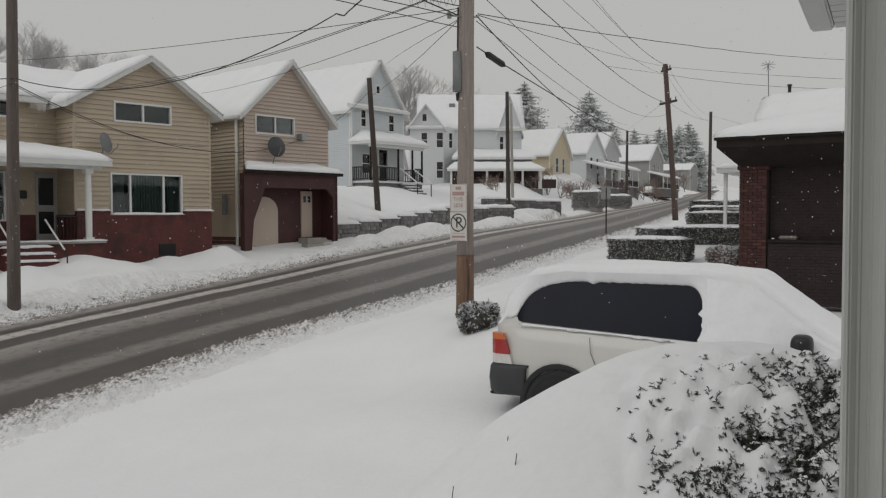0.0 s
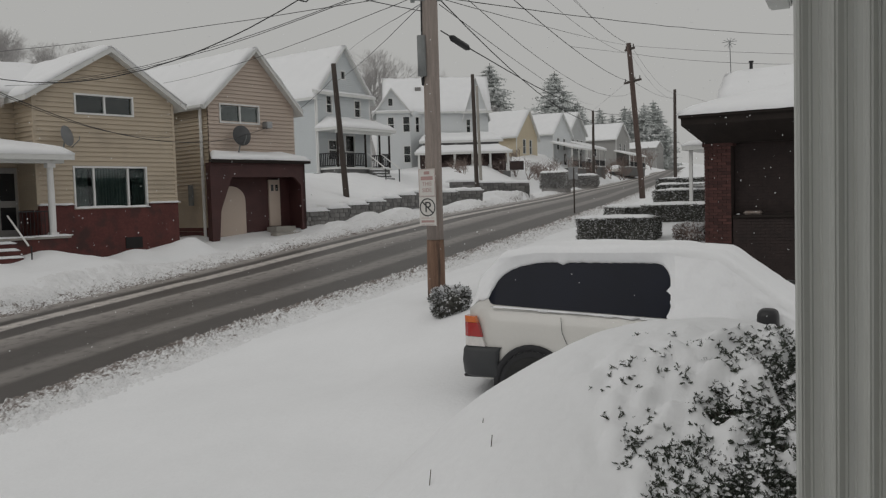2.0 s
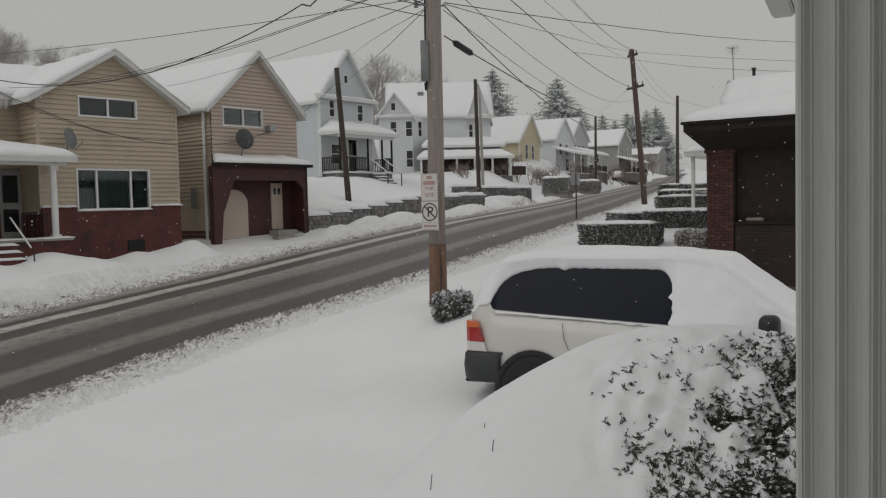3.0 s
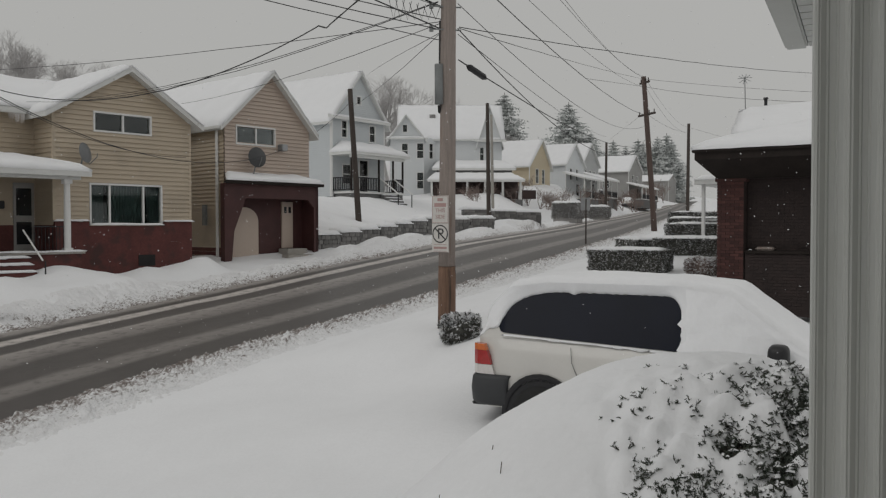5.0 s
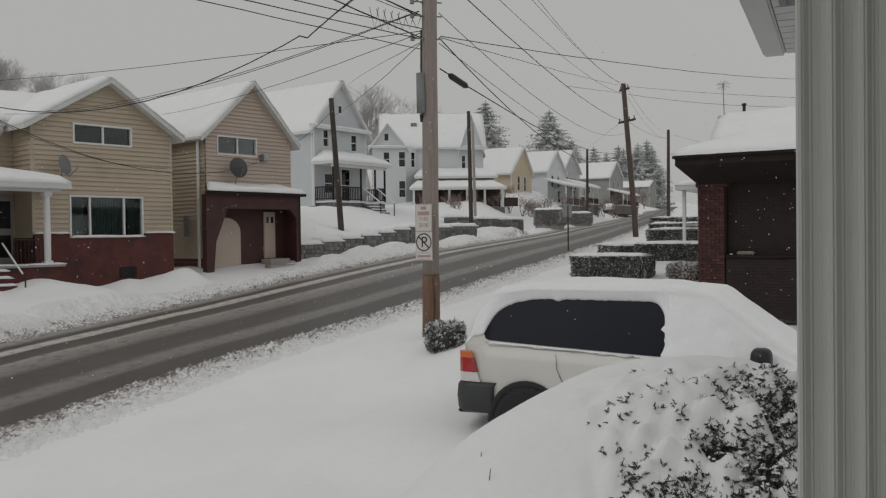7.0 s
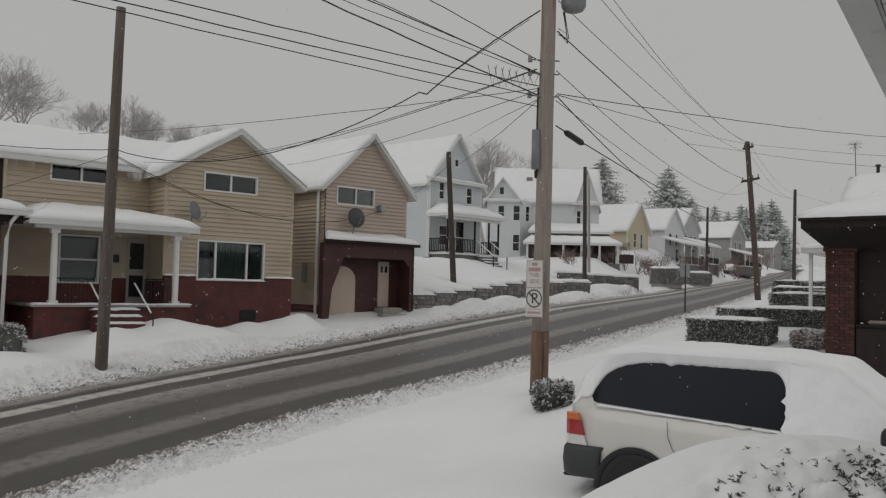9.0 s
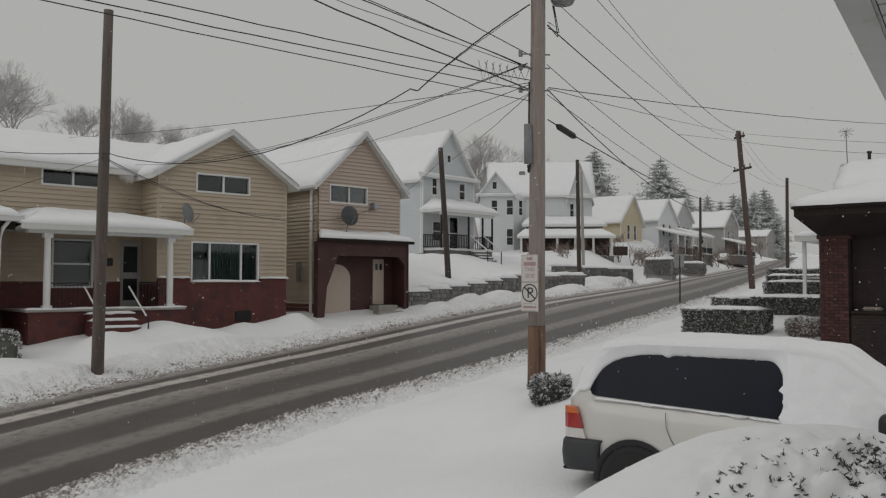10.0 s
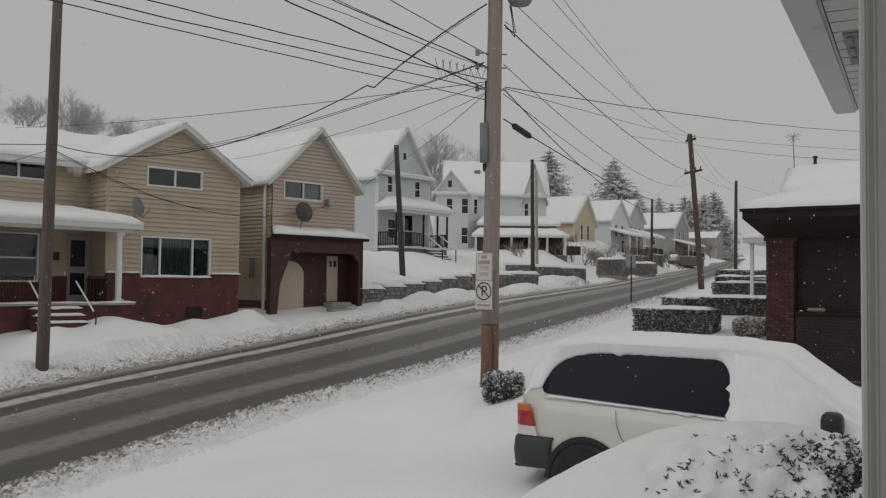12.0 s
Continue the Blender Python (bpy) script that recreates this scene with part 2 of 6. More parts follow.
def snow_sheet(bm, p00, p10, p11, p01, thick=0.16, nu=24, nv=16, seed=0.0, rough=0.03, edge=0.15, droop=0.03):
    """A layer of snow over four corners, rounded at its edges, uneven on top."""
    c = [Vector(p) for p in (p00, p10, p11, p01)]
    lu, lv = (c[1] - c[0]).length, (c[3] - c[0]).length
    top, low = {}, {}
    for i in range(nu + 1):
        for j in range(nv + 1):
            u, v = i / nu, j / nv
            base = c[0] * (1 - u) * (1 - v) + c[1] * u * (1 - v) + c[2] * u * v + c[3] * (1 - u) * v
            near = min(min(u, 1 - u) * lu, min(v, 1 - v) * lv)
            w = fuzz(base.x * 1.3 + seed, base.y * 1.3, base.z, 1.0)
            ripple = fuzz(base.x * 5 + seed, base.y * 5, base.z * 5, 1.0)
            t = min(near / edge, 1.0)
            h = thick * (0.35 + 0.65 * math.sqrt(max(0.0, 1 - (1 - t) ** 2))) + rough * w * 2 + rough * 0.5 * ripple
            out = Vector((0, 0, 0))
            if near < 1e-6:
                out = (base - (c[0] + c[1] + c[2] + c[3]) / 4).normalized() * (0.02 + 0.05 * abs(w))
                out.z = -droop * abs(ripple) * 2
            top[i, j] = bm.verts.new(base + Vector((0, 0, max(h, 0.02))) + out)
            if near < 1e-6:
                low[i, j] = bm.verts.new(base + out * 0.3 + Vector((0, 0, 0.005)))
    for i in range(nu):
        for j in range(nv):
            bm.faces.new((top[i, j], top[i + 1, j], top[i + 1, j + 1], top[i, j + 1]))
    ring = [(i, 0) for i in range(nu)] + [(nu, j) for j in range(nv)] + [(i, nv) for i in range(nu, 0, -1)] + [(0, j) for j in range(nv, 0, -1)]
    for a, b in zip(ring, ring[1:] + ring[:1]):
        bm.faces.new((low[a], low[b], top[b], top[a]))
    return bm


# ---- the lie of the land ----
ROAD_Z = ((-80, -5.0), (-30, -2.6), (-10, -1.15), (0, -0.1), (6, 0.61), (9.4, 1.07), (12.2, 1.32), (16, 1.56), (18.8, 1.78), (22.6, 2.07), (27, 2.35), (36, 2.80),
          (50, 3.15), (63, 3.46), (77, 3.94), (104, 4.65), (143, 5.9), (180, 7.2), (250, 9.9), (430, 16.5), (1600, 30.0))
ROAD_X, ROAD_H = np.array(ROAD_Z).T
NEAR_EDGE, FAR_EDGE = 12.0, 18.3


def road_height(x):
    return float(np.mean(np.interp([x - 3, x - 1.5, x, x + 1.5, x + 3], ROAD_X, ROAD_H)))


def bend(x):
    """How far the road has turned sideways at x, and its heading."""
    if x < 12:
        return 0.0, 0.0
    if x < 45:
        return 0.003702 * (x - 12) ** 2, radians(14 * (x - 12) / 33)
    return 4.03 + 0.2493 * (x - 45), radians(14)


def across(x, y):
    b, a = bend(x)
    return (y - b) * math.cos(a)


def on_road(x, n):
    b, a = bend(x)
    return x - n * math.sin(a), b + n * math.cos(a)


PILES = ((19.2, 21.6, 0.45, 0.9), (17.6, 21.5, 0.4, 0.8), (19.9, 21.3, 0.40, 0.55), (22.3, 21.2, 0.10, 1.1), (26.7, 20.9, 0.35, 0.6), (15.0, 21.5, 0.25, 1.2),
         (9.5, 21.0, 0.3, 1.2), (12.6, 21.2, 0.35, 0.8), (29.5, 21.2, 0.3, 0.9), (33, 22.0, 0.3, 1.0), (51.5, 26.6, 0.6, 1.8), (54.6, 25.1, 0.6, 1.8), (57.5, 24.9, 0.6, 1.6), (43.5, 23.9, 0.25, 1.5))


def land(x, y):
    """Height of the snow-covered ground."""
    n = across(x, y)
    z = road_height(x)
    if n > FAR_EDGE - 0.3:
        rise = 0.35 * smooth_step(FAR_EDGE, FAR_EDGE + 1.6, n) + 0.25 * smooth_step(20.0, 24.0, n)
        rise += smooth_step(27, 28.4, x) * (0.75 * smooth_step(22.0, 22.5, n) + (1.3 + 0.8 * smooth_step(62, 80, x)) * smooth_step(22.4, 27.0, n)) - 0.25 * smooth_step(26.5, 28, x) * smooth_step(19.5, 21.5, n)
        rise += smooth_step(60, 90, x) * 0.8 * smooth_step(22, 32, n) + 9.5 * smooth_step(40, 72, n)
        rise += (0.20 - 0.48 * smooth_step(15.0, 18.0, x)) * smooth_step(11, 14, x) * smooth_step(28, 26, x) * smooth_step(19.0, 20.2, n)
        rise += 1.1 * smooth_step(85, 100, x) * smooth_step(19.3, 21.3, n)
        for px, py, h, r in PILES:
            d = math.hypot(x - px, y - py)
            if d < 3 * r:
                rise += h * math.exp(-((d / r) ** 2))
        z += rise + 0.10 * fuzz(x, y, 0, 1.1) * smooth_step(FAR_EDGE, FAR_EDGE + 1, n)
    elif n < NEAR_EDGE + 0.3:
        up = (0.55 - 0.27 * smooth_step(15, 19.5, x)) * smooth_step(9.5, 11.5, x) * smooth_step(10.5, 7.0, n)
        z += up + 0.10 * smooth_step(NEAR_EDGE, NEAR_EDGE - 1.0, n) + 0.05 * fuzz(x, y, 3, 1.7) * smooth_step(12, 10, n)
        z += 0.25 * smooth_step(6, 2, n) * smooth_step(8, 4, x)
        z -= 0.9 * smooth_step(5.7, 4.5, n) * smooth_step(11, 13, x)
        z += 0.24 * smooth_step(7.0, 8.2, x) * smooth_step(12, 10.5, x) * smooth_step(7.5, 5.5, n)
    if NEAR_EDGE - 0.35 < n < FAR_EDGE + 0.25:
        z = road_height(x) - 0.10
    return z


def grid_sheet(xs, ys, height):
    bm = bmesh.new()
    rows = [[bm.verts.new((x, y, height(x, y))) for y in ys] for x in xs]
    for a, b in zip(rows, rows[1:]):
        for j in range(len(ys) - 1):
            bm.faces.new((a[j], b[j], b[j + 1], a[j + 1]))
    return bm


def steps(*spans):
    out = []
    for a, b, d in spans:
        out += list(np.arange(a, b, d))
    return [float(v) for v in out] + [spans[-1][1]]


XS = steps((-1500, -100, 200), (-100, -20, 8), (-20, 2, 1.0), (2, 40, 0.28), (40, 70, 0.8), (70, 160, 3), (160, 400, 20), (400, 2500, 300))
YS = steps((-1500, -100, 200), (-100, -14, 8), (-14, 2, 0.8), (2, 32, 0.28), (32, 60, 1.2), (60, 160, 6), (160, 400, 20), (400, 2500, 300))
single("ground", grid_sheet(XS, YS, land), SNOW, "deep fresh snow over lawns and yards", "snow ground", kind="structure", smooth=True)


# ---- the road ----
def road_material():
    m = material("wet ploughed asphalt", (0.060, 0.053, 0.049), 0.5, 0.25, 0.8, 0.4, 25.0)
    n, l = m.node_tree.nodes, m.node_tree.links
    b = n["Principled BSDF"]
    asphalt = b.inputs["Base Color"].links[0].from_socket
    uv, sep, wob = n.new("ShaderNodeUVMap"), n.new("ShaderNodeSeparateXYZ"), n.new("ShaderNodeTexNoise")
    wob.inputs["Scale"].default_value, wob.inputs["Detail"].default_value = 0.7, 6.0
    co = n.new("ShaderNodeTexCoord")
    l.new(co.outputs["Object"], wob.inputs["Vector"])
    l.new(uv.outputs[0], sep.inputs[0])
    shift = n.new("ShaderNodeMath")
    shift.operation = "MULTIPLY_ADD"
    shift.inputs[1].default_value = 0.035
    l.new(wob.outputs["Fac"], shift.inputs[0])
    l.new(sep.outputs["Y"], shift.inputs[2])
    ramp = n.new("ShaderNodeValToRGB")
    els = ramp.color_ramp.elements
    stops = ((0.0, 0.03), (0.11, 0.03), (0.145, 0.30), (0.215, 0.34), (0.26, 0.06), (0.42, 0.05), (0.47, 0.30), (0.57, 0.46), (0.605, 0.60), (0.625, 0.08), (0.735, 0.02), (0.76, 1.0), (0.82, 1.0), (0.845, 0.0), (0.89, 0.05), (0.93, 0.5), (1.0, 0.6))
    while len(els) < len(stops):
        els.new(0.5)
    for e, (p, v) in zip(els, stops):
        e.position, e.color = p, (v, v, v, 1)
    l.new(shift.outputs[0], ramp.inputs[0])
    grit = n.new("ShaderNodeTexNoise")
    grit.inputs["Scale"].default_value, grit.inputs["Detail"].default_value = 5.0, 8.0
    l.new(co.outputs["Object"], grit.inputs["Vector"])
    cut = n.new("ShaderNodeMapRange")
    cut.inputs["From Min"].default_value, cut.inputs["From Max"].default_value = 0.16, 0.50
    l.new(grit.outputs["Fac"], cut.inputs["Value"])
    amount = n.new("ShaderNodeMath")
    amount.operation = "MULTIPLY"
    l.new(ramp.outputs[0], amount.inputs[0])
    l.new(cut.outputs[0], amount.inputs[1])
    slush = n.new("ShaderNodeMix")
    slush.data_type = "RGBA"
    slush.inputs[7].default_value = (0.55, 0.51, 0.48, 1)
    l.new(amount.outputs[0], slush.inputs[0])
    l.new(asphalt, slush.inputs[6])
    l.new(slush.outputs[2], b.inputs["Base Color"])
    return m


def strip(n0, n1, cuts, xs, height):
    bm = bmesh.new()
    uv = bm.loops.layers.uv.new("along")
    rows = []
    for x in xs:
        row = []
        for k in range(cuts + 1):
            n = n0 + (n1 - n0) * k / cuts
            px, py = on_road(x, n)
            row.append((bm.verts.new((px, py, height(x, n))), (x / 6.3, (n - NEAR_EDGE) / (FAR_EDGE - NEAR_EDGE))))
        rows.append(row)
    for a, b in zip(rows, rows[1:]):
        for k in range(cuts):
            four = (a[k], b[k], b[k + 1], a[k + 1])
            f = bm.faces.new([v for v, _ in four])
            for loop, (_, w) in zip(f.loops, four):
                loop[uv].uv = w
    return bm


RX = steps((-80, -5, 3), (-5, 60, 0.5), (60, 160, 3), (160, 260, 10), (260, 900, 40))
single("road", strip(NEAR_EDGE - 0.45, FAR_EDGE + 0.3, 12, RX, lambda x, n: road_height(x) + 0.02 - 0.0035 * (n - 15.15) ** 2), road_material(),
       "wet ploughed asphalt road with slushy wheel tracks", "road", kind="structure", smooth=True)
def verge_material(name, clean, dirt, y0, y1, most):
    """Ploughed snow that is dirtiest beside the tyre tracks: y0 and y1 are shares of the road's width."""
    m = material(name, clean, 0.8, 0.08, 3.0, 0.9, 26.0, spec=0.2, bump_size=0.06)
    n, l = m.node_tree.nodes, m.node_tree.links
    b = n["Principled BSDF"]
    snow = b.inputs["Base Color"].links[0].from_socket
    uv, sep, co = n.new("ShaderNodeUVMap"), n.new("ShaderNodeSeparateXYZ"), n.new("ShaderNodeTexCoord")
    l.new(uv.outputs[0], sep.inputs[0])
    near = n.new("ShaderNodeMapRange")
    for key, v in (("From Min", y0), ("From Max", y1), ("To Min", -0.16), ("To Max", most)):
        near.inputs[key].default_value = v
    l.new(sep.outputs["Y"], near.inputs["Value"])
    total = near.outputs[0]
    for scale, share in ((16.0, 0.65), (3.0, 0.35)):
        tex, add = n.new("ShaderNodeTexNoise"), n.new("ShaderNodeMath")
        tex.inputs["Scale"].default_value, tex.inputs["Detail"].default_value = scale, 8.0
        add.operation = "MULTIPLY_ADD"
        add.inputs[1].default_value = share
        l.new(co.outputs["Object"], tex.inputs["Vector"])
        l.new(tex.outputs["Fac"], add.inputs[0])
        l.new(total, add.inputs[2])
        total = add.outputs[0]
    fac, mix = n.new("ShaderNodeMapRange"), n.new("ShaderNodeMix")
    fac.inputs["From Min"].default_value, fac.inputs["From Max"].default_value = 0.45, 0.62
    mix.data_type = "RGBA"
    mix.inputs[7].default_value = (*dirt, 1)
    l.new(total, fac.inputs["Value"])
    l.new(fac.outputs[0], mix.inputs[0])
    l.new(snow, mix.inputs[6])
    l.new(mix.outputs[2], b.inputs["Base Color"])
    return m


SNOW_ROUGH = verge_material("churned snow", (0.78, 0.78, 0.79), (0.21, 0.18, 0.165), -0.31, -0.10, 0.10)
SNOW_BANK = verge_material("ploughed snow", (0.80, 0.80, 0.81), (0.22, 0.19, 0.175), 1.17, 0.93, 0.12)
VX = steps((-5, 2, 0.2), (2, 30, 0.05), (30, 60, 0.15), (60, 250, 1.0))


def verge(n0, n1, high, seed):
    def height(x, n):
        px, py = on_road(x, n)
        t = (n - n0) / (n1 - n0)
        clod = 0.6 * max(0.0, fuzz(px * 10 + seed, py * 10, 1.5)) + 0.7 * max(0.0, fuzz(px * 19 + seed, py * 19, 4.0))
        lump = max(0.0, 0.25 + 0.35 * fuzz(px * 2.2 + seed, py * 2.2, 0) + 1.3 * clod)
        return max(road_height(x) - 0.06, land(px, py) - 0.02) + math.sin(math.pi * t) ** 0.8 * high * lump - 0.03 * (t < 0.001 or t > 0.999)
    return height


single("snow_verge", strip(NEAR_EDGE - 2.1, NEAR_EDGE - 0.22, 34, VX, verge(NEAR_EDGE - 2.1, NEAR_EDGE - 0.22, 0.15, 0.0)), SNOW_ROUGH,
       "churned dirty snow thrown up along the road", "snow bank", kind="structure", smooth=True)
single("snow_verge", strip(FAR_EDGE - 0.62, FAR_EDGE + 1.6, 24, VX, verge(FAR_EDGE - 0.62, FAR_EDGE + 1.6, 0.15, 7.0)), SNOW_BANK,
       "ploughed snow bank with brown-grey slush along the far kerb", "snow bank", kind="structure", smooth=True)


# ---- houses ----
def siding(a0, a1, z0, z1, apex=None, holes=(), pitch=0.15, lap=0.042, inner=0.16):
    """A wall of lapped boards in the plane y = 0, facing -y, with openings; the inner sheet lies behind it."""
    bm = bmesh.new()
    top = apex[1] if apex else z1
    z = z0
    while z < top - 0.01:
        zt = min(z + pitch, top)
        def ends(h):
            if not apex or h <= z1:
                return a0, a1
            k = (h - z1) / (apex[1] - z1)
            return a0 + (apex[0] - a0) * k, a1 + (apex[0] - a1) * k
        (l0, r0), (l1, r1) = ends(z), ends(zt)
        spans = [(l0, r0, l1, r1)]
        for h0, h1, g0, g1 in holes:
            if g0 < (z + zt) / 2 < g1:
                cut = []
                for b0, b1, c0, c1 in spans:
                    if h0 > b0:
                        cut.append((b0, min(h0, b1), c0, min(h0, c1)))
                    if h1 < b1:
                        cut.append((max(h1, b0), b1, max(h1, c0), c1))
                spans = cut
        for b0, b1, c0, c1 in spans:
            if b1 - b0 < 0.005:
                continue
            v = [bm.verts.new(p) for p in ((b0, 0, z), (b0, -lap, z), (b1, -lap, z), (b1, 0, z), (c1, 0, zt), (c0, 0, zt))]
            bm.faces.new((v[1], v[2], v[4], v[5]))
            bm.faces.new((v[0], v[3], v[2], v[1]))
        z = zt
    bmesh.ops.remove_doubles(bm, verts=bm.verts, dist=0.0008)
    outline = [(a0, z0), (a1, z0), (a1, z1)] + ([apex] if apex else []) + [(a0, z1)]
    bm.faces.new([bm.verts.new((a, inner, h)) for a, h in outline])
    return bm


def window(house, m, w, h, mullions=(), rails=(), frame_mat=None, curtain=None, snowy=False, label=""):
    """A window in a wall: m puts its lower left corner, x along the wall, y inwards."""
    frame_mat = frame_mat or WHITE
    t = 0.06
    bm = boxes((-t, w + t, -0.05, 0.09, -t, 0.0), (-t, w + t, -0.05, 0.09, h, h + t), (-t, 0, -0.05, 0.09, 0, h), (w, w + t, -0.05, 0.09, 0, h), bevel=0.006)
    for x in mullions:
        box(bm, x - 0.03, x + 0.03, -0.02, 0.08, 0, h)
    for z in rails:
        box(bm, 0, w, -0.01, 0.08, z - 0.025, z + 0.025)
    win = part("window", bm, frame_mat, house, label or "white window frame")
    win.matrix_basis = m
    xs, zs = [0, *mullions, w], [0, *rails, h]
    for x0, x1 in zip(xs, xs[1:]):
        for z0, z1 in zip(zs, zs[1:]):
            part("pane", boxes((x0 + 0.004, x1 - 0.004, 0.045, 0.055, z0 + 0.004, z1 - 0.004)), GLASS, win)
    # A dark sheet stands in for the room's shade.
    part("room_shade", boxes((0, w, 0.13, 0.15, 0, h)), DARK, win, "dark panel painting the unlit room behind the glass")
    if curtain:
        for x0, x1 in curtain:
            cb = bmesh.new()
            k = 40
            rows = [[cb.verts.new((x0 + (x1 - x0) * i / k, 0.095 - 0.018 * math.sin(i * 1.9), z)) for z in (0.01, h - 0.01)] for i in range(k + 1)]
            for a, b in zip(rows, rows[1:]):
                cb.faces.new((a[0], b[0], b[1], a[1]))
            part("curtain", cb, CURTAIN, win, "grey-green curtain behind the pane")
    if snowy:
        sb = bmesh.new()
        snow_sheet(sb, (-t, -0.13, -t), (w + t, -0.13, -t), (w + t, 0.0, -t), (-t, 0.0, -t), 0.07, 16, 4, w, 0.01, 0.05)
        part("sill_snow", sb, SNOW, win, "ledge of snow on the sill", True)
    return win


def slab(bm, pts, thick):
    """A flat roof deck over four points, thick downwards."""
    a = [bm.verts.new(p) for p in pts]
    b = [bm.verts.new(Vector(p) - Vector((0, 0, thick))) for p in pts]
    bm.faces.new(a)
    bm.faces.new(b[::-1])
    k = len(pts)
    for i in range(k):
        bm.faces.new((a[i], b[i], b[(i + 1) % k], a[(i + 1) % k]))
    bmesh.ops.recalc_face_normals(bm, faces=bm.faces)
    return bm


def gable_roof(house, x0, x1, y0, y1, ze, xp, zp, over=0.3, front=0.3, trim=None, snow=0.17):
    """A gable roof with its ridge along y. ze is the height at the wall, zp at the ridge."""
    k0, k1 = (zp - ze) / (xp - x0), (zp - ze) / (x1 - xp)
    l, r = (x0 - over, ze - k0 * over), (x1 + over, ze - k1 * over)
    f, b = y0 - front, y1 + front
    for side, (ex, ez) in (("left", l), ("right", r)):
        pts = ((ex, f, ez), (xp, f, zp), (xp, b, zp), (ex, b, ez))
        part("roof_slope", slab(bmesh.new(), pts, 0.16), trim or OLD_WHITE, house, "white painted rake boards and gutter")
        sb = bmesh.new()
        q = pts if side == "left" else (pts[1], pts[0], pts[3], pts[2])
        snow_sheet(sb, *[(p[0], p[1], p[2] + 0.004) for p in q], snow, 18, 26, x0 + y0 + ex, 0.025, 0.16)
        part("roof_snow", sb, SNOW, house, "thick even snow on the roof", True)


def at_house(p, deg, base=0.0):
    return pose(p[0], p[1], base, 0, 0, deg)


def tan_house():
    """Two-storey house with a cross gable, a brick base and a porch in its corner."""
    p = at_house((18.14, 23.24), -10)
    h = thing("house", p, "tan vinyl-sided two-storey house with dark red brick base and porch", "house", "houses across the road")
    front_holes = ((-0.96, 0.93, 6.62, 7.16), (-1.11, 1.30, 3.66, 4.88))
    part("front_wall", siding(-2.27, 2.42, 3.75, 7.2, (0.15, 8.72), front_holes), SIDING, h)
    part("brick_base", boxes((-2.27, -1.2, -0.06, 0.2, 1.2, 3.72), (1.38, 2.46, -0.06, 0.2, 1.2, 3.72), (-1.2, 1.38, -0.06, 0.2, 1.2, 3.58)), RED_BRICK, h, "dark red brick base wall")
    # Raised panel on solid brick; the opening's shade is only its colour.
    part("cellar_vent", boxes((0.45, 1.05, -0.09, -0.05, 2.25, 2.62), bevel=0.01), DARK, h, "dark panel painting the shade of a cellar opening")
    for x0, x1, z in ((-2.3, -1.2, 3.72), (1.38, 2.5, 3.72)):
        sb = bmesh.new()
        snow_sheet(sb, (x0, -0.14, z), (x1, -0.14, z), (x1, 0.0, z), (x0, 0.0, z), 0.07, 14, 4, x0, 0.01, 0.05)
        part("ledge_snow", sb, SNOW, h, "", True)
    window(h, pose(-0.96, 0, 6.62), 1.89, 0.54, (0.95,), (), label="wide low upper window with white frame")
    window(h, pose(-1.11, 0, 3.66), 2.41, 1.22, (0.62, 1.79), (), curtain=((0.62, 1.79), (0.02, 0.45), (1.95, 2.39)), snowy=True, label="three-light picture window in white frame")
    right = part("side_wall", siding(0, 8.0, 1.2, 7.2), SIDING, h)
    right.matrix_basis = pose(2.42, 0, 0, 0, 0, 90)
    left = part("side_wall", siding(-1.3, 0, 3.6, 7.2), SIDING, h)
    left.matrix_basis = pose(-2.27, 0, 0, 0, 0, -90)
    part("side_base", boxes((-2.31, -2.15, 0.201, 1.235, 1.0, 3.6)), RED_BRICK, h)
    for x in (-2.27, 2.42):
        part("corner_board", boxes((x - 0.05, x + 0.05, -0.03, 0.06, 3.75 if x > 0 else 3.75, 7.25)), SIDING, h)
    # wing with the porch
    wing = part("wing_wall", siding(-6.72, -2.27, 3.6, 7.3, None, ((-5.4, -3.6, 6.62, 7.05), (-5.05, -3.9, 3.45, 4.9), (-2.95, -2.35, 2.8, 4.9))), SIDING, h)
    wing.matrix_basis = pose(0, 1.3, 0)
    part("wing_base", boxes((-12.0, -5.12, 1.24, 1.5, 1.0, 3.6), (-3.82, -2.98, 1.24, 1.5, 1.0, 3.6), (-5.12, -3.82, 1.24, 1.5, 1.0, 3.4), (-2.3, -2.27, 1.24, 1.5, 1.0, 3.6)), RED_BRICK, h)
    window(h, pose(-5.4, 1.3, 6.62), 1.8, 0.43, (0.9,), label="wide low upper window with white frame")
    part("brick_end", boxes((-12.0, -6.74, 1.36, 1.6, 3.6, 7.2)), BRICK_DARK, h, "dark brick end wall")
    part("corner_board", boxes((-6.77, -6.67, 1.25, 1.34, 3.6, 7.2)), SIDING, h)
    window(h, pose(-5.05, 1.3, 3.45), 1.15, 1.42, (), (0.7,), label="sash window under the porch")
    door = part("door", boxes((-2.97, -2.33, 1.26, 1.34, 2.8, 4.92), bevel=0.01), SIDING_DIM, h, "grey storm door with dark glass")
    part("pane", boxes((-2.88, -2.42, 1.25, 1.262, 3.9, 4.75)), GLASS_DARK, door)
    part("pane", boxes((-2.88, -2.42, 1.25, 1.262, 3.0, 3.7)), GLASS_DARK, door)
    part("letter_box", boxes((-3.55, -3.25, 1.16, 1.28, 4.1, 4.35), bevel=0.02), BLACK, h, "dark letter box")
    gable_roof(h, -2.27, 2.42, 0, 4.6, 7.25, 0.15, 8.72, 0.36, 0.35)
